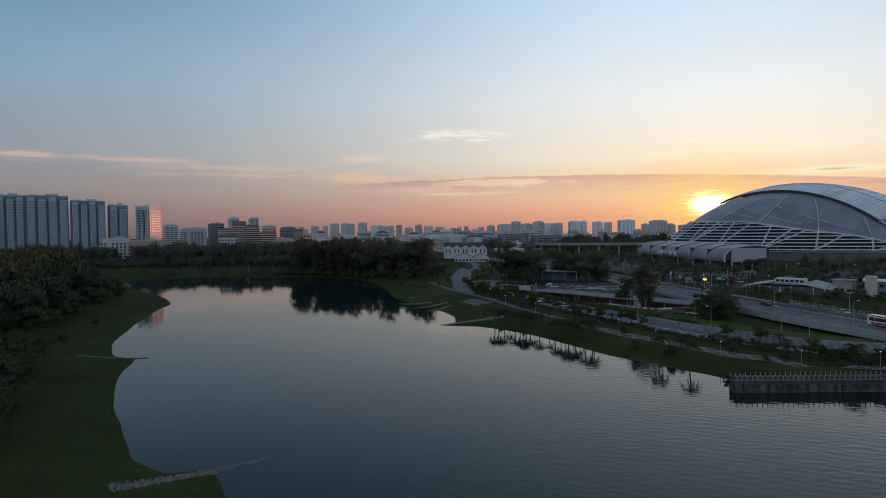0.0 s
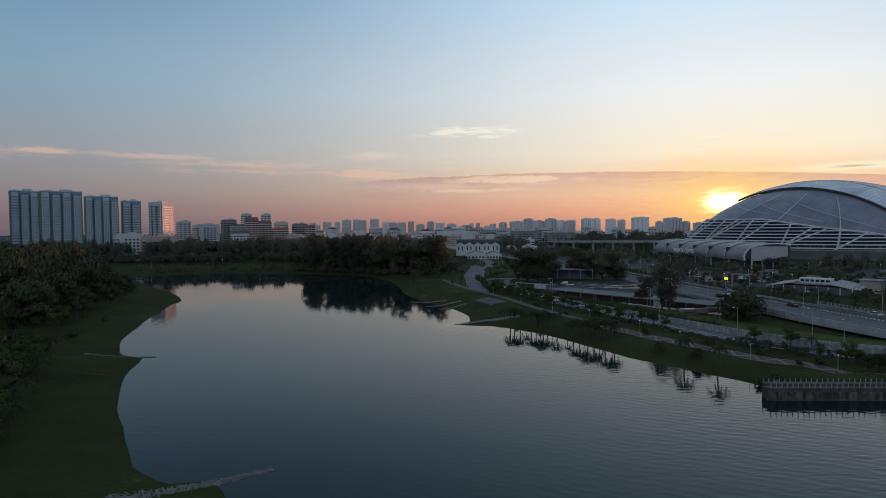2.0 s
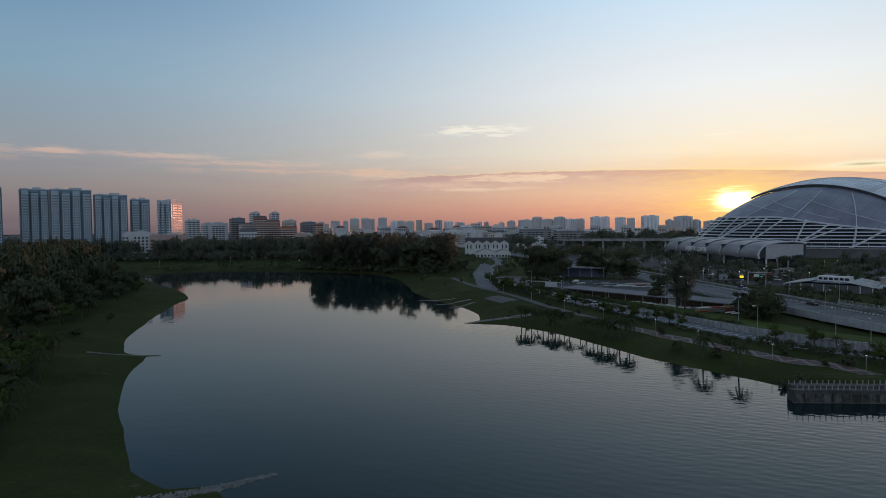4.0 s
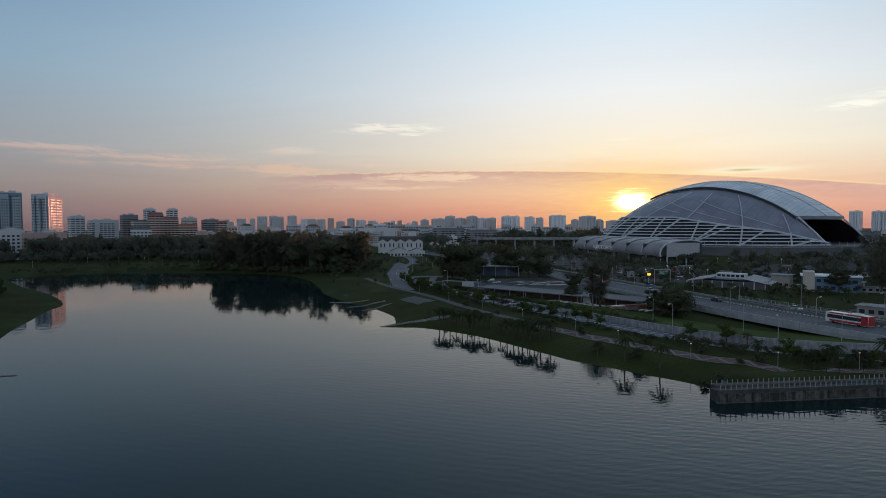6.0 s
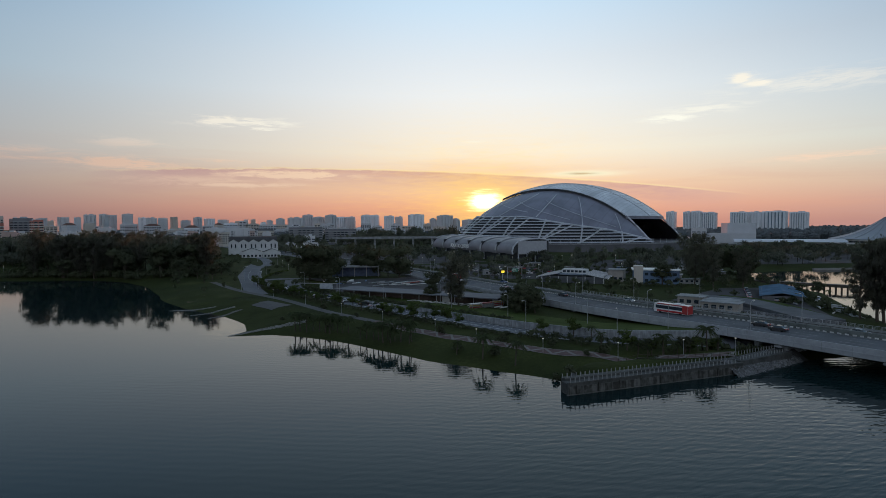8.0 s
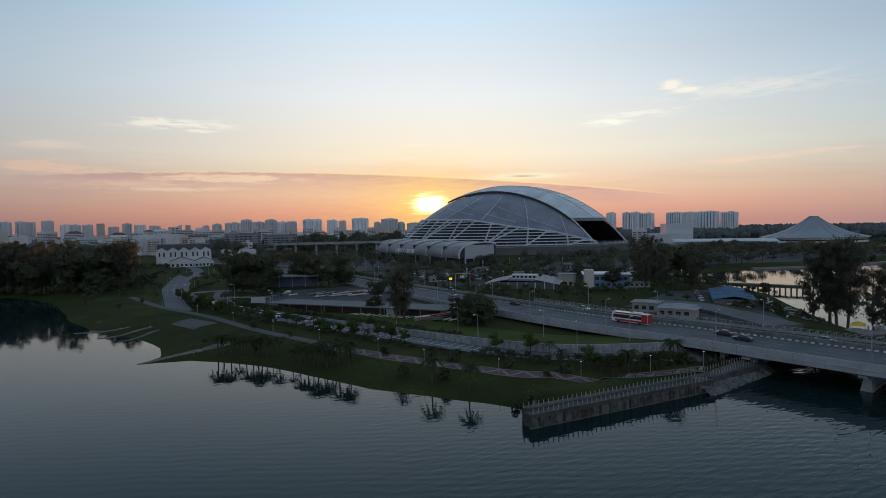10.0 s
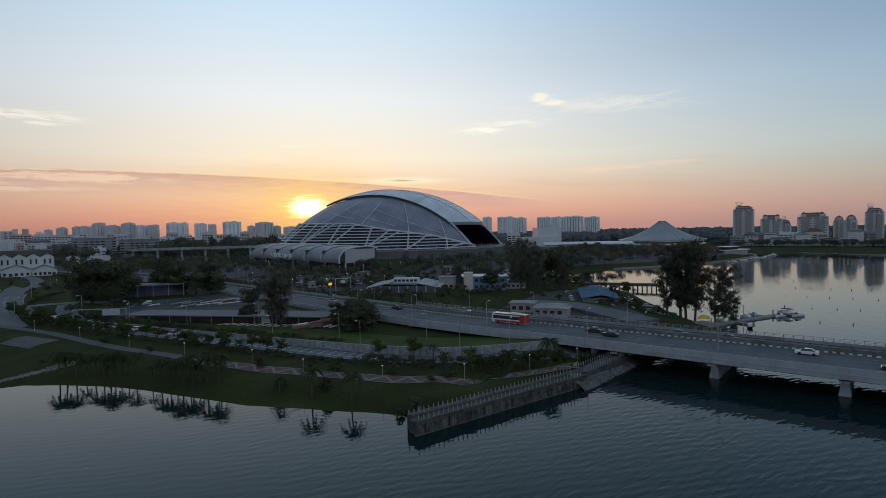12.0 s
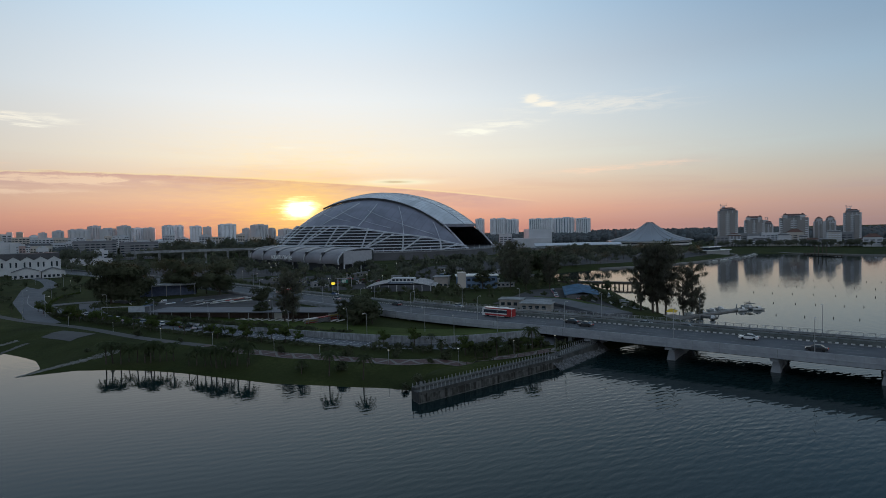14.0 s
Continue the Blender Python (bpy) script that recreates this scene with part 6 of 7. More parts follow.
for i in range(230):
    x = under.uniform(-340, -100)
    spots.append((x, float(np.interp(x, [-330, -223, -192, -144, -92], [470, 456, 470, 466, 452])) + under.uniform(75, 130), under.uniform(5, 11), under.uniform(3.5, 6.0)))
grove("understory", "dark bushes and young trees under the far shore wood", spots, 300, 0.1, LEAF_HAZED)
low = []
for i in range(420):
    x = rnd.uniform(-240, -2)
    y = float(np.interp(x, [-240, -223, -192, -144, -92, -54, -32, -10, 14], [446, 450, 463, 459, 446, 424, 398, 390, 386])) + abs(rnd.gauss(0, 1)) * 9
    if x > -118 or i % 4 == 0:
        low.append((x, y, rnd.uniform(2.0, 6.0) * (1.0 if x > -118 else 0.5), rnd.uniform(1.8, 3.6)))
grove("shore_shrubs", "dark shrubs under the trees of the far shore", low, 130, 0.14)
tagged(bpy.data.objects["shore_shrubs"], category="shrubs")
spots = [(rnd.uniform(-110, 5), rnd.uniform(412, 480), rnd.uniform(15, 22), rnd.uniform(6, 9)) for i in range(80)]
spots = [q for q in spots if q[1] > np.interp(q[0], [-110, -54, -10, 22], [452, 430, 405, 400])]
spots += [(rnd.uniform(-380, 2), rnd.uniform(560, 680), rnd.uniform(17, 25), rnd.uniform(6, 10)) for i in range(230)]
spots += [(*polar(rnd.uniform(4, 24), rnd.uniform(740, 980)), rnd.uniform(9, 22), rnd.uniform(6, 10)) for i in range(120)]
spots += [(*polar(rnd.uniform(13, 24), rnd.uniform(880, 1050)), rnd.uniform(18, 29), rnd.uniform(7, 11)) for i in range(70)]
spots += [(rnd.uniform(80, 150), rnd.uniform(480, 720), rnd.uniform(6, 11), rnd.uniform(4, 6)) for i in range(40)]
grove("city_trees", "dark trees among the far houses", spots, 320, 0.095, LEAF_HAZED)
PARK = "park trees by the canoe club"
for key, x, y, s in (("rain_low", 54, 336, 1.05), ("rain_low", 61, 330, 1.0), ("rain_low", 67, 342, 0.9), ("rain_low", 56, 347, 1.05), ("rain_low", 90, 361, 1.0), ("rain_low", 95, 350, 0.85), ("rain_low", 105, 331, 0.95), ("rain_c", 101, 340, 1.05), ("rain_b", 99, 350, 0.8), ("bright_dark", 102, 269, 1.05), ("pine_full", 88, 211, 0.76), ("pine_b", 86.5, 214, 0.85), ("rain_low", 104, 190, 0.42), ("rain_low", 108, 196, 0.46), ("rain_low", 99, 187, 0.32), ("rain_low", 110.5, 202, 0.44), ("bright_dark", 106, 186, 0.9), ("palm", 111.5, 192, 1.5),
                     ("rain_c", 84, 228, 0.62), ("rain_c", 108, 209, 0.6), ("rain_c", 103, 200, 0.5), ("rain_b", 4, 364, 0.7), ("rain_c", -4, 378, 0.8), ("rain_c", -14, 362, 0.6), ("rain_c", 0, 350, 0.45), ("rain_b", -14, 385, 0.9), ("rain_b", 92, 560, 0.8), ("rain_c", 10, 400, 0.7), ("rain_c", 6, 388, 0.7), ("rain_b", 2, 420, 0.9),
                     ("rain_c", 58, 300, 0.5), ("rain_b", 98, 600, 0.9), ("rain_b", 110, 520, 0.7), ("rain_c", 125, 470, 0.7), ("rain_c", 16, 440, 0.5), ("rain_c", 60, 470, 0.6), ("rain_c", 64, 440, 0.6), ("rain_c", 66, 410, 0.7), ("rain_c", 60, 380, 0.8)):
    plant(key, x, y, s, PARK)
BRIDGE = "tall trees beside the basin"
for key, x, y, s in (("pine_full", 207.5, 132.5, 1.1), ("pine_full", 209.0, 130.0, 1.0), ("pine", 206.5, 134, 1.05), ("pine", 203.5, 137.5, 0.8), ("pine_b", 214.2, 121.6, 1.32), ("pine_b", 212.4, 124.2, 1.2), ("pine_b", 216.0, 119.6, 0.7), ("pine_full", 224, 226, 0.8), ("pine_full", 222, 213, 0.7), ("pine_full", 234, 207, 0.72), ("palm", 210, 122, 0.8), ("pine_full", 244, 247, 0.95), ("pine_full", 250, 244, 0.95), ("rain", 256, 242, 1.0), ("rain", 268, 237, 1.0), ("pine_full", 273, 234, 0.8), ("rain_b", 262, 246, 1.15), ("rain_b", 266, 230, 1.0),
                     ("rain_c", 213, 236, 0.9), ("rain_c", 220, 240, 0.9), ("rain_c", 236, 262, 0.8), ("rain_c", 250, 182, 0.62), ("palm_b", 258, 183, 0.9), ("rain_c", 232, 178, 0.5)):
    plant(key, x, y, s, BRIDGE)
spots = []
for i in range(170):
    t = rnd.random()
    x, y = 225 + 420 * t, 300 + 60 * t + rnd.uniform(-30, 110)
    if shore_distance(np.array([x]), np.array([y]))[0] > 6:
        spots.append((x, y, rnd.uniform(7, 13), rnd.uniform(4, 7)))
for i in range(130):
    x, y = rnd.uniform(118, 226), rnd.uniform(300, 660)
    if x - np.interp(y, [280, 300, 470, 640], [150, 148, 138, 112]) > 6:
        spots.append((x, y, rnd.uniform(6, 11), rnd.uniform(3.5, 5.5)))
spots += [(*polar(rnd.uniform(64, 84), rnd.uniform(868, 915)), rnd.uniform(7, 12), rnd.uniform(4, 7)) for i in range(110)]
spots += [(*polar(rnd.uniform(46, 63), rnd.uniform(700, 830)), rnd.uniform(3.5, 6.5), rnd.uniform(4, 7)) for i in range(150)]
for i in range(170):
    x, y = rnd.uniform(345, 690), rnd.uniform(292, 440)
    if shore_distance(np.array([x]), np.array([y]))[0] > 5:
        spots.append((x, y, rnd.uniform(4.5, 9.5), rnd.uniform(3.5, 6.5)))
grove("city_park_trees", "dark street trees round the stadium and basin", spots, 340, 0.09, LEAF_HAZED)
# planting between the promenade and the service road
BANK = "young trees of the river bank"
line = offset_line(SERVICE, 3.2)
hedge = []
for (x, y), p in zip(line, SERVICE):
    if 112 < y < 300 and x < 130:
        for j in range(5):
            hedge.append((x + rnd.uniform(-2.6, 2.6), y + rnd.uniform(-2, 2), rnd.uniform(0.5, 1.2) * (0.9 if 150 < y < 232 else 2.3), rnd.uniform(0.8, 1.5)))
line2 = offset_line(SERVICE, -10.5)
for (x, y), p in zip(line2, SERVICE):
    if 168 < y < 290 and x < 110:
        for j in range(6):
            hedge.append((x + rnd.uniform(-2.0, 2.0), y + rnd.uniform(-2, 2), rnd.uniform(1.6, 3.0), rnd.uniform(0.9, 1.6)))
grove("hedge", "dark overgrown shrubs beside the service road", hedge, 90, 0.16)
tagged(bpy.data.objects["hedge"], category="shrubs")
for (x, y), p in list(zip(line, SERVICE))[::2]:
    if 170 < y < 330:
        plant(rnd.choice(["small", "small", "palm_b"]), x + rnd.uniform(-2, 2), y + rnd.uniform(-2, 2), rnd.uniform(0.7, 1.15), BANK)
for x, y, k in ((92, 133, "palm_b"), (95.3, 127.5, "small"), (97, 125.5, "palm_b"), (99.5, 123.6, "small"), (102.3, 122.4, "palm_b"), (105.4, 121.4, "palm_b"), (108.5, 120.5, "small"), (112.4, 120.6, "palm_b"), (115, 119.8, "small"), (118, 120.6, "palm_b"),
                (87, 152.5, "small"), (93, 146, "small"), (96, 142, "palm_b"), (64, 197, "small"), (67.5, 184, "small"), (57, 200, "small")):
    plant(k, x, y, rnd.uniform(0.78, 1.05), BANK)
for x, y in ((26, 198), (29, 195), (32.5, 193), (35, 189.5), (38.5, 187), (41.5, 178), (44.5, 174), (46, 170), (50, 166.5), (51.5, 163.5), (36.5, 192), (48, 172), (58.5, 147.5), (62.5, 141), (67, 133), (27.5, 197.5), (31, 195.5), (34, 191), (37.2, 188.5), (40, 186), (43, 176.5), (45.5, 172.5), (47.5, 168), (52.5, 164.5), (49, 168.5)):
    plant(rnd.choice(["bank_palm", "bank_palm", "palm_b"]), x, y, rnd.uniform(0.74, 1.0), BANK)
for x, y in ((83.2, 127.5), (88, 127), (80.4, 137.8), (72.2, 148), (68.7, 153), (62, 166), (70, 120.5), (72.5, 119), (55, 182), (47, 203), (40, 225), (60, 150), (66, 141), (36, 196), (30, 210), (24, 214)):
    plant("shrub", x, y, rnd.uniform(0.7, 1.4), BANK)

clip = []
for pts in ([(28.3, 282.7), (27.7, 294.6), (27.8, 314.6), (29.2, 340), (32.5, 360.6), (37.8, 379.3), (44.8, 396), (51.6, 405)], [(41.1, 290.7), (43.2, 275.9), (46.2, 263), (51.2, 247), (55.8, 232.1)]):
    for x, y, _ in smooth_line([(*p, 0) for p in pts], 0.55):
        clip.append((x + rnd.uniform(-0.4, 0.4), y + rnd.uniform(-0.4, 0.4), rnd.uniform(1.0, 1.5), rnd.uniform(0.8, 1.1)))
grove("clipped_hedge", "clipped yellow-green hedge strips beside the service road", clip, 60, 0.2, LEAF_LIGHT)
tagged(bpy.data.objects["clipped_hedge"], category="hedge")
brush = []
for i in range(90):
    t = rnd.random()
    s = rnd.uniform(7, 24)
    if 205 + 46 * t - 0.72 * s > 202:
        brush.append((205 + 46 * t - 0.72 * s, 136 + 42 * t + 0.7 * s, rnd.uniform(1.0, 3.2), rnd.uniform(1.2, 2.4)))
for i in range(520):
    k = i % 3
    if k == 0:
        x, y = rnd.uniform(150, 300), rnd.uniform(190, 430)
        if x - np.interp(y, [180, 245, 300, 430], [147, 147, 146, 140]) < 2 or 168 < x < 205 and 252 < y < 290:
            continue
    elif k == 1:
        x, y = rnd.uniform(-30, 70), rnd.uniform(300, 620)
        if abs(x - np.interp(y, [300, 330, 420, 480, 620], [31, 27, 29, 45, 49])) < 9:
            continue
    else:
        x, y = rnd.uniform(150, 205), rnd.uniform(118, 200)
        if x < 201:
            continue
    if shore_distance(np.array([x]), np.array([y]))[0] > 5:
        brush.append((x, y, rnd.uniform(1.2, 4.5), rnd.uniform(1.2, 3.0)))
for x, y in offset_line(smooth_line([p for p in HIGHWAY if 120 < p[1] < 420], 1.6), 31.5):
    if rnd.random() < 0.75 and y > 196:
        brush.append((x + rnd.uniform(-1.2, 1.2), y + rnd.uniform(-1, 1), rnd.uniform(1.2, 3.4), rnd.uniform(1.0, 1.9)))
for i in range(260):
    x, y = rnd.uniform(152, 300), rnd.uniform(215, 330)
    if x - np.interp(y, [180, 245, 300, 430], [147, 147, 146, 140]) > 5 and not (165 < x < 207 and 250 < y < 292) and shore_distance(np.array([x]), np.array([y]))[0] > 5:
        brush.append((x, y, rnd.uniform(1.5, 5.0), rnd.uniform(1.5, 3.2)))
grove("undergrowth", "dark shrubs and hedges across the grounds", brush, 110, 0.16)
tagged(bpy.data.objects["undergrowth"], category="shrubs")

for x, y, k in ((97, 122.5, "palm"), (100.5, 121, "bank_palm"), (103, 120.2, "palm"), (106, 119.6, "rain_c"), (109.5, 119, "palm"), (112, 118.6, "bank_palm"), (115.5, 118.4, "palm"), (99, 124, "rain_c")):
    plant(k, x, y, {"palm": 0.64, "rain_c": 0.36, "bank_palm": 0.95}[k] * rnd.uniform(0.92, 1.08), BANK)
# low far woods closing the horizon
def far_woods():
    rng = random.Random(4)
    g = Geo()
    for i in range(7600):
        b = rng.uniform(-48, 86)
        d = rng.uniform(1150, 2600)
        x, y = polar(b, d)
        h = rng.uniform(10, 19) * (1.25 if 56 < b < 72 else 1.0)
        r = rng.uniform(3.5, 8.5)
        k = 6
        pts = []
        for width, rise in ((0.8, 0.0), (1.1, 0.5), (0.95, 0.78), (0.5, 0.95)):
            pts += [(x + r * width * math.cos(6.283 * j / k + rise) * rng.uniform(0.75, 1.2), y + r * width * math.sin(6.283 * j / k + rise) * rng.uniform(0.75, 1.2), 2.5 + h * (rise + (rng.uniform(-0.06, 0.05) if rise else 0))) for j in range(k)]
        pts.append((x, y, 2.5 + h))
        g.add(pts, [(q * k + j, q * k + (j + 1) % k, q * k + k + (j + 1) % k, q * k + k + j) for q in range(3) for j in range(k)] + [(3 * k + j, 3 * k + (j + 1) % k, 4 * k) for j in range(k)])
    solid("far_woods", g, FAR_LEAF_HAZED, "hazy dark tree belt between the far blocks", "woods", "stuff")


far_woods()


# ---- vehicles ----
PAINTS = {k: material(f"car_paint_{k}", c, 0.3, 0.0, spread=0.05) for k, c in (("white", (0.6, 0.6, 0.6)), ("black", (0.015, 0.015, 0.018)), ("silver", (0.35, 0.36, 0.38)), ("red", (0.35, 0.03, 0.03)), ("blue", (0.03, 0.06, 0.16)), ("yellow", (0.55, 0.38, 0.03)))}
RUBBER = material("tyre_rubber", (0.02, 0.02, 0.02), 0.9)
TAIL = material("tail_lamp", (0.4, 0.02, 0.02), 0.3, emit=((1.0, 0.08, 0.04), 0.15))
HEAD = material("head_lamp", (0.8, 0.8, 0.75), 0.2, emit=((1.0, 0.95, 0.85), 0.5))


def wheel_mesh(r, w):
    g = Geo()
    n = 14
    for y in (-w / 2, w / 2):
        g.v += [(r * math.cos(6.2832 * i / n), y, r + r * math.sin(6.2832 * i / n)) for i in range(n)]
    g.f += [(i, (i + 1) % n, n + (i + 1) % n, n + i) for i in range(n)] + [tuple(range(n))[::-1], tuple(range(n, 2 * n))]
    return g.mesh("wheel", RUBBER)


def hull(prof, half, tuck=0.0):
    """A body from a side profile (x, z), half as wide as given, drawn in by tuck at the top."""
    g = Geo()
    n = len(prof)
    zs = [z for _, z in prof]
    lo, hi = min(zs), max(zs)
    for s in (-1, 1):
        g.v += [(x, s * (half - tuck * (z - lo) / (hi - lo)), z) for x, z in prof]
    g.f += [tuple(range(n)), tuple(range(2 * n - 1, n - 1, -1))] + [(i, n + i, n + (i + 1) % n, (i + 1) % n) for i in range(n)]
    return g


def make_car(paint):
    a = thing("car", paint + " saloon car on the highway", "car", group="cars on the highway")
    part("body", hull([(-2.2, 0.3), (2.2, 0.3), (2.25, 0.6), (2.05, 0.82), (1.1, 0.95), (-1.6, 0.98), (-2.15, 0.9), (-2.28, 0.6)], 0.88, 0.08), PAINTS[paint], a)
    part("cabin", hull([(-1.65, 0.96), (1.15, 0.94), (0.45, 1.4), (-0.95, 1.43)], 0.78, 0.14), GLASS, a, "dark glazed cabin")
    part("roof", hull([(-0.95, 1.41), (0.45, 1.38), (0.4, 1.45), (-0.9, 1.48)], 0.62), PAINTS[paint], a)
    for x in (-1.35, 1.35):
        for y in (-0.8, 0.8):
            part("wheel", WHEEL, RUBBER, a).location = (x, y, 0)
    for y in (-0.6, 0.6):
        part("headlight", Geo().box(2.2, y, 0.58, 0.1, 0.35, 0.15), HEAD, a, "lit white headlight")
        part("tail_light", Geo().box(-2.22, y, 0.65, 0.1, 0.35, 0.15), TAIL, a, "red tail light")
    return a


WHEEL = wheel_mesh(0.32, 0.22)
BUS_WHEEL = wheel_mesh(0.5, 0.3)
MODELS = {}


def on_highway(y, side):
    """The place and the heading of the highway where it passes y, at that distance to its right."""
    line = HIGHWAY
    off = offset_line(line, side)
    for i in range(len(line) - 1):
        if line[i][1] <= y < line[i + 1][1]:
            t = (y - line[i][1]) / (line[i + 1][1] - line[i][1])
            p = [off[i][k] + (off[i + 1][k] - off[i][k]) * t for k in (0, 1)]
            z = line[i][2] + (line[i + 1][2] - line[i][2]) * t
            return p[0], p[1], z + 0.02, math.degrees(math.atan2(off[i + 1][1] - off[i][1], off[i + 1][0] - off[i][0]))
    return None


def place_car(paint, x, y, z, rz):
    m = pose(x, y, z, 0, 0, rz)
    if paint in MODELS:
        return copy_thing(MODELS[paint], m)
    MODELS[paint] = make_car(paint)
    MODELS[paint].matrix_basis = m
    return MODELS[paint]


for paint, y, side, back in (("black", 124, 14.2, 0), ("black", 118, 10.9, 0), ("silver", 104, 22.4, 1), ("black", 92, 22.4, 1), ("white", 75, 14.2, 0), ("silver", 250, 14.2, 0), ("white", 232, 17.3, 0), ("black", 208, 17.2, 0), ("black", 60, 7.5, 0), ("silver", 180, 26.2, 1), ("black", 150, 22.4, 1),
                             ("white", 290, 10.9, 0), ("silver", 330, 17.3, 0), ("black", 350, 7.5, 0), ("white", 310, 22.5, 1), ("blue", 270, 26.2, 1), ("silver", 390, 14.2, 0), ("black", 420, 22.5, 1), ("white", 30, 22.4, 1), ("silver", 10, 10.9, 0)):
    x, yy, z, rz = on_highway(y, side)
    place_car(paint, x, yy, z, rz + 180 * back)
# parked cars
lots = [offset_line([p for p in smooth_line(SERVICE, 2.8) if 205 < p[1] < 300], -4.4)[i] for i in range(0, 30, 2)]
for i, (x, y) in enumerate(lots):
    if i % 4 != 3:
        place_car(("white", "silver", "black", "silver", "black")[i % 5], x, y, gz(x, y) + 0.09, 25 + 6 * (i % 3))
for i in range(10):
    x, y = 207 + (i % 5) * 5.0, 170 + (i // 5) * 12 + (i % 5) * 4.4
    place_car(("silver", "white", "black", "blue", "silver")[i % 5], x, y, 3.07, 40)
for i in range(24):
    place_car(("white", "black", "silver", "red")[i % 4], 165 + (i % 8) * 5.2, 318 + (i // 8) * 17, 3.07, 96)


def make_bus(label, red_back):
    a = thing("bus", label, "bus", group="buses on the highway")
    part("body", hull([(-5.9, 0.35), (5.9, 0.35), (6.0, 1.2), (5.85, 3.0), (5.6, 3.15), (-5.8, 3.15), (-5.95, 3.0)], 1.25, 0.05), PAINTS["white"], a, "white and red bus body")
    for s in (-1, 1):
        part("window_band", Geo().box(0.3, s * 1.235, 1.45, 10.2, 0.05, 1.0), GLASS, a, "dark side windows")
        part("stripe", Geo().box(-0.5, s * 1.25, 0.5, 10.6, 0.04, 0.55), PAINTS["red"], a, "red side stripe")
        part("roof_trim", Geo().box(-0.5, s * 1.22, 2.75, 10.6, 0.06, 0.32), PAINTS["red"], a)
    part("windscreen", Geo().box(5.93, 0, 1.1, 0.08, 2.2, 1.6), GLASS, a)
    part("back", Geo().box(-5.95, 0, 0.5, 0.12, 2.4, 2.55), PAINTS["red"], a, "red rear panel")
    part("side_rear", Geo().box(-4.9, 0, 0.45, 1.8, 2.54, 2.6), PAINTS["red"], a, "red rear quarter")
    part("air_conditioner", Geo().box(-2, 0, 3.15, 3.2, 1.6, 0.28), WHITE, a)
    for x in (-3.4, 3.7):
        for y in (-1.1, 1.1):
            part("wheel", BUS_WHEEL, RUBBER, a).location = (x, y, 0)
    return a


bus = make_bus("red and white city bus crossing the bridge", True)
x, y, z, rz = on_highway(150.5, 14.6)
bus.matrix_basis = pose(x, y, z, 0, 0, rz)
x, y, z, rz = on_highway(300, 14.0)
copy_thing(bus, pose(x, y, z, 0, 0, rz))

# ---- lamps and signs ----
def make_lamp(h, arm, label):
    a = thing("street_lamp", label, "street lamp", group="street lamps")
    part("pole", Geo().tube([(0, 0, -0.3), (0, 0, h * 0.5), (0, 0, h)], [0.11, 0.085, 0.06], 7), STEEL, a)
    part("arm", Geo().tube([(0, 0, h - 0.3), (arm * 0.3, 0, h + 0.25), (arm, 0, h + 0.35)], [0.055, 0.05, 0.045], 6), STEEL, a)
    head = part("lamp_head", Geo().box(arm + 0.3, 0, h + 0.25, 0.75, 0.3, 0.16, 0, 0.8), STEEL, a)
    part("lens", Geo().box(arm + 0.3, 0, h + 0.19, 0.5, 0.22, 0.06), LAMP_GLOW, head, "faintly lit lamp lens")
    return a


def make_path_lamp():
    a = thing("path_lamp", "low park lamp with a lit pale head", "lamp", group="promenade lamps")
    part("post", Geo().tube([(0, 0, -0.2), (0, 0, 3.4)], [0.07, 0.05], 7), STEEL, a)
    part("head", Geo().box(0, 0, 3.4, 0.3, 0.3, 0.08, 0, 0.8), LAMP_GLOW, a, "lit flat lamp head")
    return a


lamp = make_lamp(8.2, 1.3, "grey steel street lamp with a single arm")
used = False
for x, y, rz in ((82.8, 216, 200), (74.6, 187, 200), (89.4, 175.8, 200), (87, 161, 200), (106.4, 157.4, 200), (64.1, 229, 200), (53.4, 258, 200), (102, 139, 220), (118, 137, 240), (44, 292, 200), (24, 305, 20), (20, 345, 20), (36, 390, 180), (52, 470, 180)):
    m = pose(x, y, gz(x, y), 0, 0, rz)
    if used:
        copy_thing(lamp, m)
    else:
        lamp.matrix_basis, used = m, True
for y in list(range(-60, 420, 30)):
    for side, turn in ((0.8, 0), (28.6, 180)):
        p = on_highway(y, side)
        copy_thing(lamp, pose(p[0], p[1], p[2], 0, 0, p[3] - 90 + turn))
pl = make_path_lamp()
used = False
for x, y in ((66.5, 152.5), (76.5, 135.8), (61.4, 168.9), (90, 124.5), (52, 190), (44, 213), (36, 240), (27, 268), (104, 118.2), (118, 115.6), (16, 300)):
    m = pose(x, y, gz(x, y))
    if used:
        copy_thing(pl, m)
    else:
        pl.matrix_basis, used = m, True
# railing along the promenade
rail = thing("promenade_rail", "low dark post-and-rail fence along the promenade", "fence", 100, 118, 0)
rl = [p for p in PATH_LINE if p[0] > 88]
for i, (x, y) in enumerate(offset_line(rl, 2.0)):
    part("post", Geo().box(x - 100, y - 118, gz(x, y) - 0.1, 0.1, 0.1, 1.1), BARK, rail)
pts = offset_line(rl, 2.0)
for p, q in zip(pts, pts[1:]):
    part("rail", Geo().beam((p[0] - 100, p[1] - 118, gz(*p) + 0.95), (q[0] - 100, q[1] - 118, gz(*q) + 0.95), 0.05), BARK, rail)


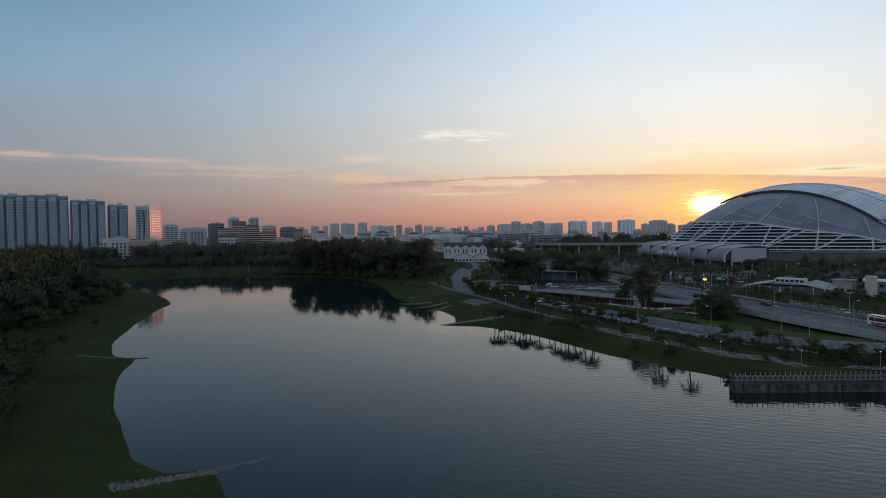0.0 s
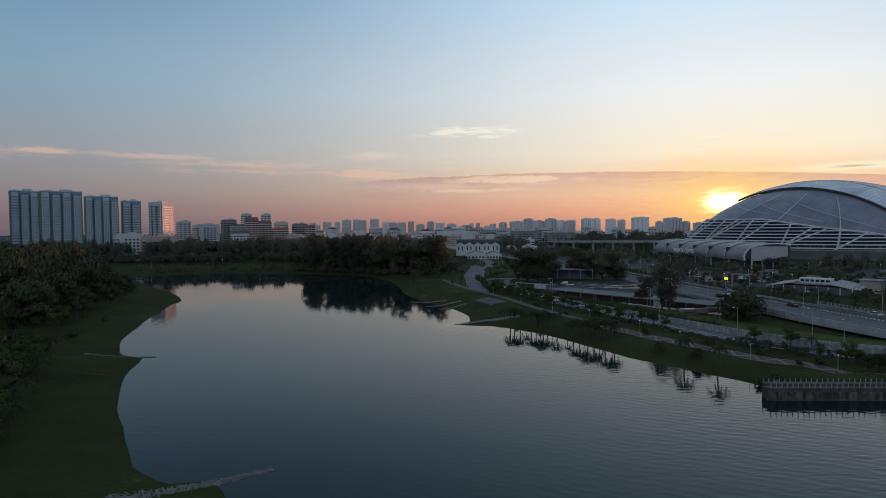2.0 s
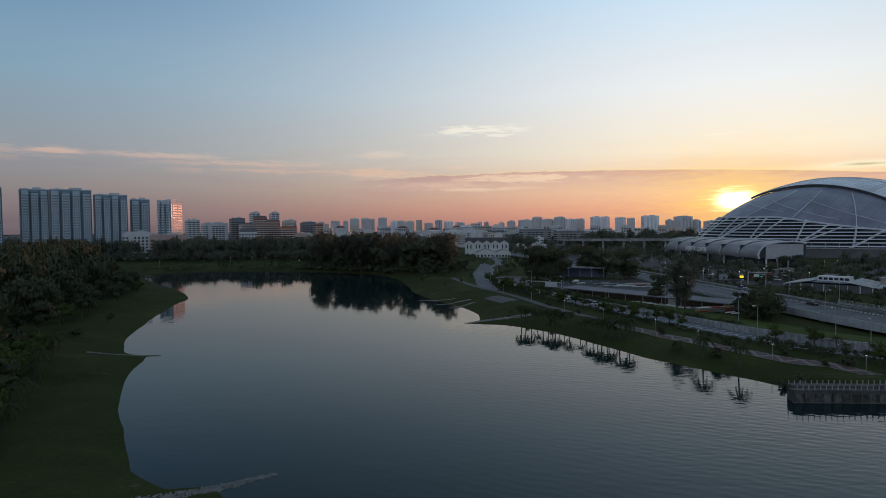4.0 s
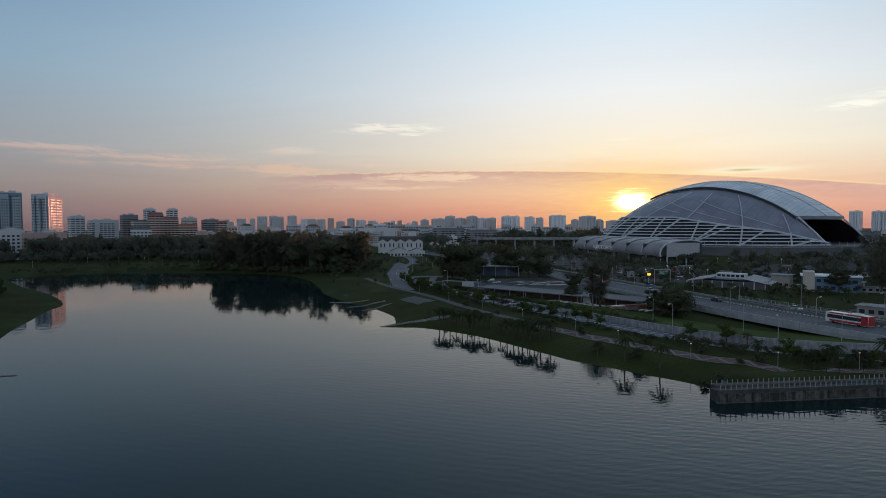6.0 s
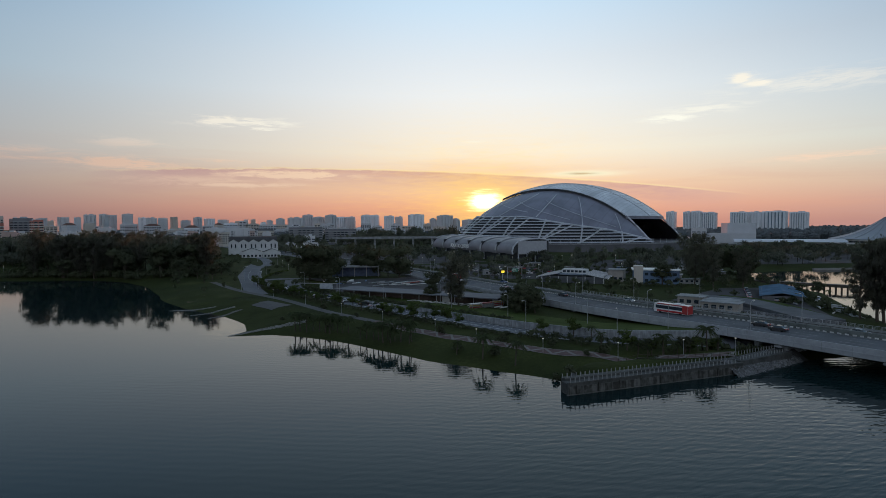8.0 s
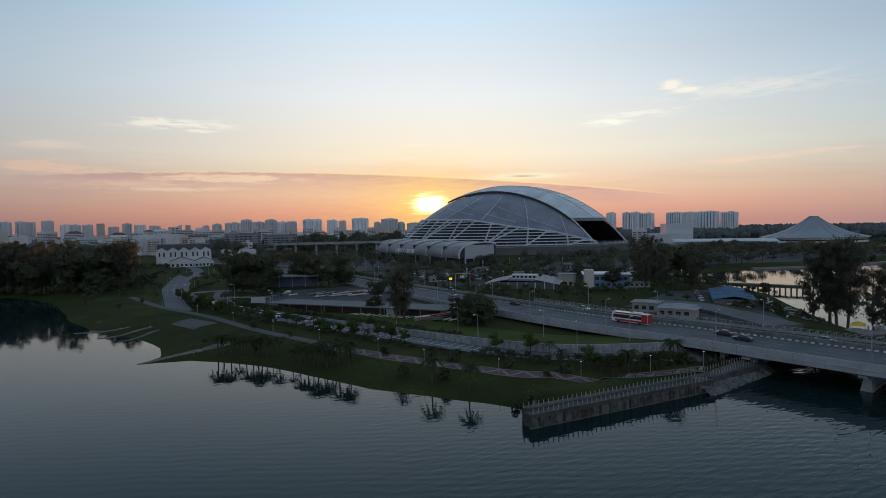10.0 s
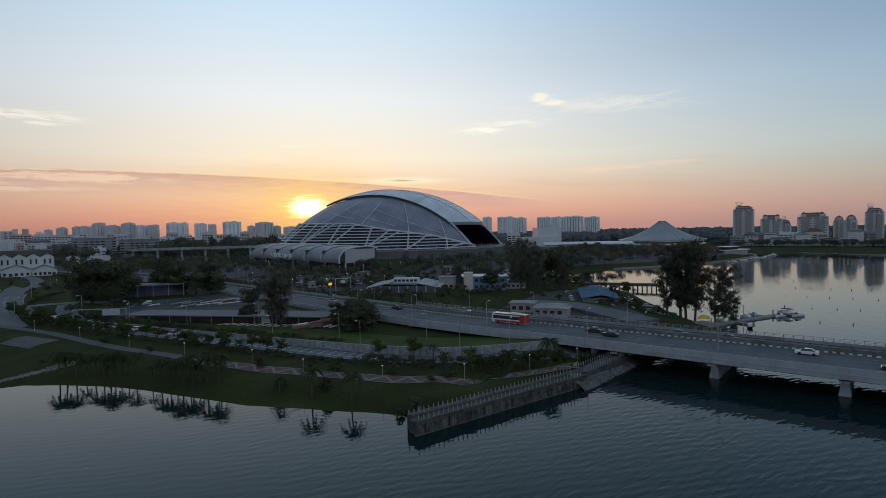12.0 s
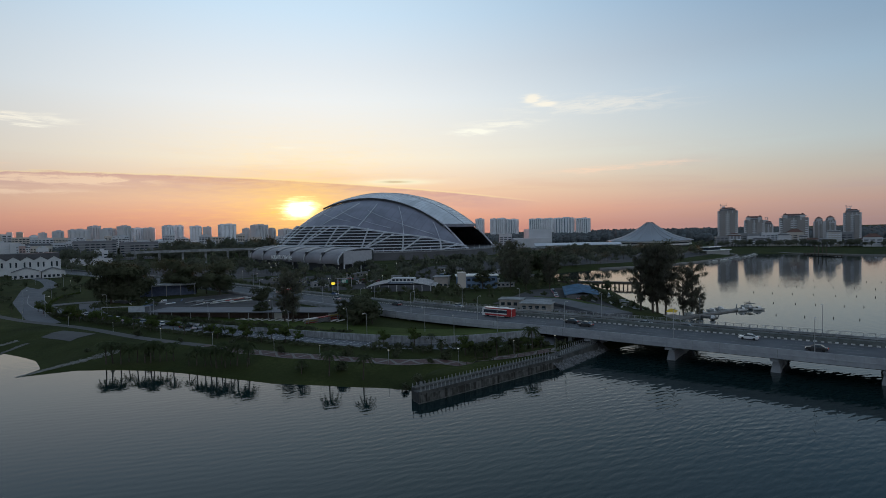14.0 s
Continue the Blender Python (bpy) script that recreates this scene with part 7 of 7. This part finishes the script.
def vms():
    a = thing("message_sign", "black roadside message sign with lit yellow text", "sign", 145.5, 280, 3.5, -15)
    part("post", Geo().box(0, 0.2, -0.3, 0.3, 0.3, 6.0), STEEL, a)
    part("panel", Geo().box(0, 0, 4.2, 2.8, 0.4, 2.0), BLACK, a, "black sign panel")
    yel = material("led_yellow", (0.9, 0.7, 0.05), 0.5, emit=((1.0, 0.72, 0.05), 1.3))
    for i, (w, z) in enumerate(((1.7, 5.6), (1.9, 5.15), (1.6, 4.7))):
        part("text_bar", Geo().box(0.1, -0.22, z, w, 0.06, 0.24), yel, a, "lit yellow bar of text")
    b = thing("direction_sign", "green road direction sign on a grey gantry", "sign", 160, 292, 3.5, -20)
    part("panel", Geo().box(0, 0, 3.8, 3.4, 0.2, 1.8), material("sign_green", (0.02, 0.16, 0.10), 0.5), b, "green sign panel")
    for x in (-4, 4):
        part("post", Geo().box(x, 0.2, -0.4, 0.3, 0.3, 7.0), STEEL, b)
    part("cross_beam", Geo().box(0, 0.2, 6.2, 8.6, 0.3, 0.4), STEEL, b)
    for z in (5.1, 4.6, 4.1):
        part("text_bar", Geo().box(-0.3, -0.14, z, 2.2, 0.04, 0.2), WHITE, b)
    c = thing("height_gantry", "pale height-limit gantry over the service road", "gantry", 46, 268, 3.05, -35)
    for x in (-9, 9):
        part("post", Geo().box(x, 0, -0.3, 0.25, 0.25, 5.6), STEEL, c)
    part("cross_beam", Geo().box(0, 0, 5.0, 18.3, 0.3, 0.3), STEEL, c)
    part("sign_panel", Geo().box(4.0, -0.2, 2.9, 6.0, 0.12, 2.2), material("faded_sign", (0.30, 0.33, 0.36), 0.6), c, "faded pale sign panel")


vms()


# ---- canoe yard ----
CANOE = {k: material(f"canoe_{k}", c, 0.35, spread=0.15, scale=0.8) for k, c in (("white", (0.62, 0.62, 0.6)), ("yellow", (0.36, 0.28, 0.08)), ("red", (0.3, 0.05, 0.04)), ("blue", (0.06, 0.12, 0.25)), ("grey", (0.3, 0.3, 0.31)))}


def canoe_mesh(length, beam, depth, mat):
    g = Geo()
    n, m = 14, 6

    def pt(s, t):
        w = beam / 2 * max(0.02, math.sin(math.pi * s)) ** 0.6
        a = math.pi * t
        return (length * (s - 0.5), w * math.cos(a), depth * (1 - 0.95 * math.sin(a)) + 0.25 * depth * (2 * s - 1) ** 4)
    g.grid(pt, n, m, True)
    g.grid(lambda s, t: (length * (s - 0.5), beam / 2 * max(0.02, math.sin(math.pi * s)) ** 0.6 * (1 - 2 * t), depth * (0.96 + 0.08 * (1 - (1 - 2 * t) ** 2)) + 0.25 * depth * (2 * s - 1) ** 4), n, 2)
    return g.mesh("hull", mat)


HULLS = {}


def canoe(kind, length, x, y, z, rz, upside=False):
    key = (kind, length)
    if key not in HULLS:
        HULLS[key] = canoe_mesh(length, 0.7 if length < 8 else 1.2, 0.4 if length < 8 else 0.55, CANOE[kind])
    ob = tagged(new("canoe" if length < 8 else "dragon_boat", HULLS[key]), f"{kind} {'canoe' if length < 8 else 'long narrow racing boat'} lying in the club yard", "canoe" if length < 8 else "boat", "canoes and boats in the yard")
    ob.matrix_basis = pose(x, y, z + (0.55 if upside else 0.0), 180 if upside else 0, 0, rz)
    return ob


for kind, x, y, rz in (("grey", 84, 306, 28), ("grey", 88, 303, 26), ("white", 95, 300, 24), ("red", 100, 297, 22), ("grey", 104, 302, 20), ("white", 92, 292, 8), ("white", 100, 288, 5), ("grey", 82, 292, 30), ("white", 112, 300, 12)):
    canoe(kind, 12.0, x, y, 3.06, rz)
rr = random.Random(3)
for i in range(16):
    canoe(rr.choice(["white", "white", "grey", "white"]), 5.2, 76 + i * 1.7 + rr.uniform(-0.5, 0.5), 231 - i * 2.1, 3.1, 20 + rr.uniform(-8, 8), True)
for i in range(12):
    canoe(rr.choice(["white", "grey", "blue"]), 5.2, 58 + rr.uniform(0, 26), 308 + rr.uniform(0, 18), 3.06, rr.uniform(0, 90), True)


def canoe_rack(x, y, rz, rows):
    a = thing("canoe_rack", "steel rack stacked with pale canoes", "rack", x, y, 3.05, rz, "canoe racks")
    for px in (-1.8, 1.8):
        part("upright", Geo().box(px, 0, -0.2, 0.1, 2.2, rows * 0.65 + 0.3), STEEL, a)
    c, s = math.cos(radians(rz)), math.sin(radians(rz))
    for r in range(rows):
        part("shelf_bar", Geo().box(0, 0, 0.3 + r * 0.65, 3.8, 2.1, 0.06), STEEL, a)
        for d in (-0.55, 0.45):
            canoe(rr.choice(["white", "white", "grey", "red", "yellow"]), 5.2, x - s * d, y + c * d, 3.42 + r * 0.65, rz)


for x, y, rz in ((91, 202.5, 5), (96, 203, 5), (100.5, 204, 8), (103, 207, 8), (105, 211, 8), (109, 204, 8), (112, 213, 8)):
    canoe_rack(x, y, rz, 3)


# ---- kiosks and sheds beyond the highway ----
def kiosk(x, y, w, d, h, rz, label):
    a = thing("kiosk", label, "building", x, y, 3, rz, "small flat-roofed houses")
    part("wall", Geo().box(0, 0, -0.4, w, d, h + 0.4), material("kiosk_wall", (0.32, 0.29, 0.26), 0.8, spread=0.12), a)
    part("roof", Geo().box(0, 0, h, w + 1.2, d + 1.2, 0.35), CONCRETE, a, "overhanging flat roof")
    for i in range(int(w / 2.6)):
        part("window", Geo().box(-w / 2 + 1.5 + i * 2.6, -d / 2, 0.9, 1.5, 0.2, 1.3), GLASS, a)
    return a


kiosk(171, 178, 9, 7, 3.2, -60, "small beige flat-roofed guard house")
kiosk(169, 163, 12, 7, 2.9, -62, "beige flat-roofed kiosk beside the highway")
kiosk(176, 168, 10, 6, 2.6, -62, "low pale kiosk with a flat roof")
kiosk(226, 246, 14, 9, 3.8, -50, "low beige clubhouse with a flat roof")
kiosk(206, 262, 8, 8, 6.0, -50, "narrow pale pump house")
a = thing("blue_shed", "long shed with a faded blue sheet roof", "building", 223, 180, 3, 38)
part("wall", Geo().box(0, 0, -0.4, 38, 14, 2.6), material("shed_wall", (0.16, 0.16, 0.17), 0.8), a)
part("roof", Geo().add([(-20, -8, 2.0), (20, -8, 2.0), (20, 0, 3.5), (-20, 0, 3.5), (20, 8, 2.0), (-20, 8, 2.0)], [(0, 1, 2, 3), (3, 2, 4, 5)]), material("blue_sheet", (0.07, 0.135, 0.21), 0.9, spread=0.3, scale=0.3, gloss=0.08), a, "faded blue sheet roof")
a = thing("yellow_canopy", "small bright yellow tent canopy on the hard standing", "canopy", 196, 121, 2.0, 20)
part("cloth", Geo().box(0, 0, 1.6, 5.6, 3.6, 0.9, 0, 0.2), material("yellow_cloth", (0.55, 0.36, 0.03), 0.8), a)
for x in (-2.5, 2.5):
    for y in (-1.6, 1.6):
        part("leg", Geo().box(x, y, -1.5, 0.1, 0.1, 3.1), STEEL, a)
a = thing("club_house", "blue two-storey clubhouse with a pale flat roof among the trees", "building", 215, 243, 3, -40)
part("wall", Geo().box(0, 0, -0.4, 22, 12, 7.4), material("club_blue", (0.10, 0.16, 0.25), 0.75, spread=0.2, scale=0.3), a, "blue painted wall")
part("roof", Geo().box(0, 0, 7.0, 23.4, 13.4, 0.5), WHITE, a, "pale flat roof")
part("stair_tower", Geo().box(-8.5, -3.0, -0.4, 4.5, 8.0, 9.6), FACADES[6], a, "cream stair tower")
for i in range(6):
    for z in (1.2, 4.4):
        part("window", Geo().box(-4.6 + i * 2.7, -6.02, z, 1.7, 0.16, 1.4), GLASS, a)
slip = Geo()
slab(slip, smooth_line([(186, 186, 4.35), (190.5, 170.5, 4.3), (185.5, 155, 4.3), (179.5, 141.5, 4.35), (173.5, 130, 4.5)], 3), -6.0, 6.0, -1.7, 0.0)
solid("slip_road", slip, ASPHALT, "grey slip road curving off the highway", "road", "structure")
# grassy ramp edge beside the bridge approach
g = Geo()
for line_, w in ((smooth_line([(195, 186, 4.3), (198, 172, 4.3), (193.5, 158, 4.3), (186.5, 144, 4.3), (178, 131, 4.3)], 3), 1.6),):
    slab(g, line_, -w, w, -2.5, 0.0)
solid("ramp_verge", g, LAWN, "curved grassy verge beside the approach road", "verge", "structure")


# ---- basin: old pier, pontoon, boats, buoys ----
def old_pier():
    a = thing("timber_pier", "long dark pier on rows of posts", "pier", 283, 209, 0, math.degrees(math.atan2(187 - 231, 293 - 272)))
    part("deck", Geo().box(0, 0, 2.4, 50, 4.5, 0.8), material("old_timber", (0.07, 0.06, 0.05), 0.9, spread=0.3), a)
    part("side_beam", Geo().box(0, -2.3, 1.9, 50, 0.3, 0.5), BARK, a)
    for i in range(21):
        for y in (-1.8, 1.8):
            part("post", Geo().box(-24 + i * 2.4, y, -2.5, 0.4, 0.4, 5.0), BARK, a)
    part("gate_frame", Geo().box(-20, -2, 3.2, 0.3, 0.3, 3.2).box(-11, -2, 3.2, 0.3, 0.3, 3.2).box(-15.5, -2, 6.2, 9.3, 0.3, 0.3), BARK, a)


old_pier()
pont = thing("pontoon", "pale floating pontoon jetty in the basin", "jetty", 222, 117, 0, -12)
part("deck", Geo().box(0, 0, -0.2, 44, 2.6, 0.75), PAVING, pont)
part("branch", Geo().box(-8, -4.2, -0.2, 2.0, 6.0, 0.7), PAVING, pont)
part("platform", Geo().box(-20, 2.5, -0.2, 9, 9, 0.72), PAVING, pont)
for x in (-18, -6, 6, 18):
    part("post", Geo().box(x, 1.5, -2, 0.35, 0.35, 4.2), STEEL, pont)


def motor_boat(x, y, rz, big, label):
    a = thing("motor_boat", label, "boat", x, y, -0.15, rz, "motor boats at the pontoon")
    L = 8.5 if big else 5.5
    part("hull", Geo().grid(lambda s, t: (L * (s - 0.5), (L * 0.17) * (1 - max(0, 2 * s - 1) ** 2.2) * math.cos(math.pi * t), 0.9 * (1 - math.sin(math.pi * t)) + 0.2 * s), 12, 6, True), WHITE, a, "white hull")
    part("deck", Geo().grid(lambda s, t: (L * (s - 0.5), (L * 0.17) * (1 - max(0, 2 * s - 1) ** 2.2) * (1 - 2 * t), 0.8 + 0.2 * s), 12, 2), PAVING, a)
    part("cabin", Geo().box(-0.05 * L, 0, 0.8, L * 0.34, L * 0.22, 0.9, 0, 0.8), WHITE, a)
    part("windscreen", Geo().box(0.13 * L, 0, 1.2, 0.08, L * 0.2, 0.5), GLASS, a)
    if big:
        part("canopy", Geo().box(-0.1 * L, 0, 2.3, L * 0.45, L * 0.28, 0.18), BLACK, a, "black canopy")
        for px in (-0.28, 0.1):
            for py in (-0.12, 0.12):
                part("stay", Geo().box(px * L, py * L, 1.0, 0.06, 0.06, 1.35), STEEL, a)


for x, y, rz, big in ((212, 121.5, 78, False), (219, 120.2, 75, False), (226, 118.8, 75, False), (233, 118.5, 72, False), (246, 112.5, 60, True), (243, 107.5, 160, False), (208, 111, 20, False), (237, 111.5, 170, False)):
    motor_boat(x, y, rz, big, "white motor boat with a black canopy" if big else "small white motor boat moored at the pontoon")
rg0 = random.Random(33)
rb = random.Random(8)
buoy = None
for r, (x0, y0, n) in enumerate(((232, 105.5, 6), (268, 119, 7), (306, 131, 8), (345, 140, 8), (382, 160, 9))):
    for i in range(n):
        x, y = x0 + i * 2.0 + rb.uniform(-1, 1), y0 - i * 8.2 + rb.uniform(-1, 1)
        if buoy is None:
            buoy = tagged(new("buoy", Geo().tube([(0, 0, -0.35), (0, 0, -0.1), (0, 0, 0.35), (0, 0, 0.6)], [0.06, 0.16, 0.14, 0.05], 8).mesh("buoy", BLACK)), "small dark lane buoy floating in the basin", "buoy", "lane buoys")
            buoy.matrix_basis = pose(x, y, 0)
        else:
            copy_thing(buoy, pose(x, y, 0))
# floating hard standing clutter by the shore
for i in range(14):
    x, y = 205 + (i % 7) * 7.0, 152 + (i // 7) * 9 + (i % 7) * 4.6
    canoe(("white", "grey", "blue")[i % 3], 5.2, x, y, gz(x, y) + 0.1, 40 + 5 * (i % 4), True)

for i in range(30):
    t, s = rr.random(), rr.choice([2.5, 4.5, 7.0, 9.5]) + rr.uniform(-0.6, 0.6)
    x, y = 207 + 40 * t - 0.72 * s, 137 + 41 * t + 0.7 * s
    canoe(rr.choice(["white", "grey", "grey", "blue"]), 5.2, x, y, gz(x, y) + 0.1, 45 + rr.uniform(-25, 60), rr.random() < 0.6)

# ---- round the arena ----
a = thing("long_hall", "long low hall with a pale curved roof beside the arena", "building", *polar(53.6, 855), 3, -53.6 + 8)
part("wall", Geo().box(0, 0, -0.4, 118, 26, 5.4), DARK, a)
part("roof", Geo().grid(lambda s, t: (-62 + 124 * s, -16 + 32 * t, 5.0 + 5.0 * math.sin(math.pi * (0.12 + 0.6 * t))), 12, 10, True), LOUVRE, a, "pale curved roof", smooth=True)
a = thing("terrace_hall", "low pale terrace with a flat roof", "building", *polar(49.5, 800), 3, -49)
part("wall", Geo().box(0, 0, -0.4, 70, 18, 5.0), CONCRETE, a)
part("roof", Geo().box(0, 0, 4.6, 74, 21, 0.7), CONCRETE, a)
for i, b in enumerate((57.5, 57.9, 58.3, 58.7)):
    x, y = polar(b, 690)
    f_ = thing("flag_pole", "slim white flag pole on the waterfront", "pole", x, y, 2.9, 0, "flag poles")
    part("pole", Geo().tube([(0, 0, -0.3), (0, 0, 13)], [0.2, 0.12], 6), WHITE, f_)
sea = Geo()
for pts in ([(401, 284), (451, 268), (531, 257), (637, 265), (690, 292)], [(735, 262), (720, 240), (712, 189), (705, 110), (690, 0)]):
    slab(sea, [(x, y, 0.0) for x, y in smooth_line(pts, 20)], -1.2, 0.8, -1.0, 1.3)
solid("sea_wall", sea, PAVING, "low pale stone sea wall round the basin", "wall", "structure")
# far side of the basin: landing stage and moored boats
a = thing("landing_stage", "dark timber landing stage with tall posts", "jetty", 694, 200, 0, 47)
part("deck", Geo().box(0, 0, 1.0, 52, 9, 0.7), BARK, a)
for i in range(9):
    for y in (-4, 4):
        part("post", Geo().box(-24 + 6 * i, y, -2.5, 0.7, 0.7, 3.6 if i not in (4, 5) else 13.0), BARK, a)
part("frame_beam", Geo().box(3, -4, 9.6, 7, 0.6, 0.6), BARK, a)
for i in range(16):
    x, y = 540 + 9.5 * i + rg0.uniform(-2, 2), 250 + 0.9 * i + rg0.uniform(-5, 3)
    motor_boat(x, y, rg0.uniform(0, 180), i % 3 == 0, "white motor boat moored off the arena shore")
a = thing("boat_house", "low pale boathouse with a flat roof on the shore", "building", 640, 290, 2.4, -10)
part("wall", Geo().box(0, 0, -1.5, 42, 10, 5.6), material("boat_house_wall", (0.28, 0.28, 0.28), 0.8, spread=0.2), a)
part("roof", Geo().box(0, 0, 4.1, 46, 13, 0.7), WHITE, a)
part("upper_floor", Geo().box(-6, 0, 4.8, 22, 8, 3.0), GLASS, a)
part("upper_roof", Geo().box(-6, 0, 7.8, 25, 10, 0.5), WHITE, a)
# clutter of the grounds beyond the highway
for i in range(22):
    x, y = rg0.uniform(160, 300), rg0.uniform(232, 400)
    if shore_distance(np.array([x]), np.array([y]))[0] < 14 or (160 < x < 212 and 245 < y < 298):
        continue
    c_ = thing("site_cabin", rg0.choice(["white", "blue", "grey"]) + " flat-roofed site cabin among trees", "cabin", x, y, 3.0, rg0.uniform(-60, 20), "site cabins")
    w, h = rg0.uniform(5, 12), rg0.uniform(2.6, 3.6)
    part("wall", Geo().box(0, 0, -0.3, w, 3.2, h), material("cabin_wall", rg0.choice([(0.3, 0.3, 0.3), (0.08, 0.13, 0.22), (0.2, 0.19, 0.18)]), 0.8, spread=0.2), c_)
    part("roof", Geo().box(0, 0, h - 0.3, w + 0.5, 3.8, 0.25), CONCRETE, c_)
    for k in range(int(w / 2.6)):
        part("window", Geo().box(-w / 2 + 1.4 + 2.5 * k, -1.62, 0.9, 1.2, 0.12, 1.0), GLASS, c_)
# lamps alight across the grounds
glow = thing("garden_lamp", "small lit garden lamp on a short post", "lamp", 150, 330, 3, 0, "lit garden lamps")
part("post", Geo().box(0, 0, -0.2, 0.12, 0.12, 4.2), STEEL, glow)
part("bulb", Geo().box(0, 0, 4.0, 0.28, 0.28, 0.28, 0, 0.7), LAMP_GLOW, glow, "glowing lamp bulb")
rg = random.Random(21)
for i in range(80):
    k = i % 4
    if k == 0:
        x, y = rg.uniform(145, 226), rg.uniform(300, 560)
    elif k == 1:
        x, y = rg.uniform(30, 130), rg.uniform(360, 600)
    elif k == 2:
        x, y = rg.uniform(215, 300), rg.uniform(245, 420)
    else:
        x, y = rg.uniform(-300, -60), rg.uniform(480, 620)
    if shore_distance(np.array([x]), np.array([y]))[0] > 5:
        copy_thing(glow, pose(x, y, 3.0) @ Matrix.Scale(rg.uniform(0.9, 1.5), 4))
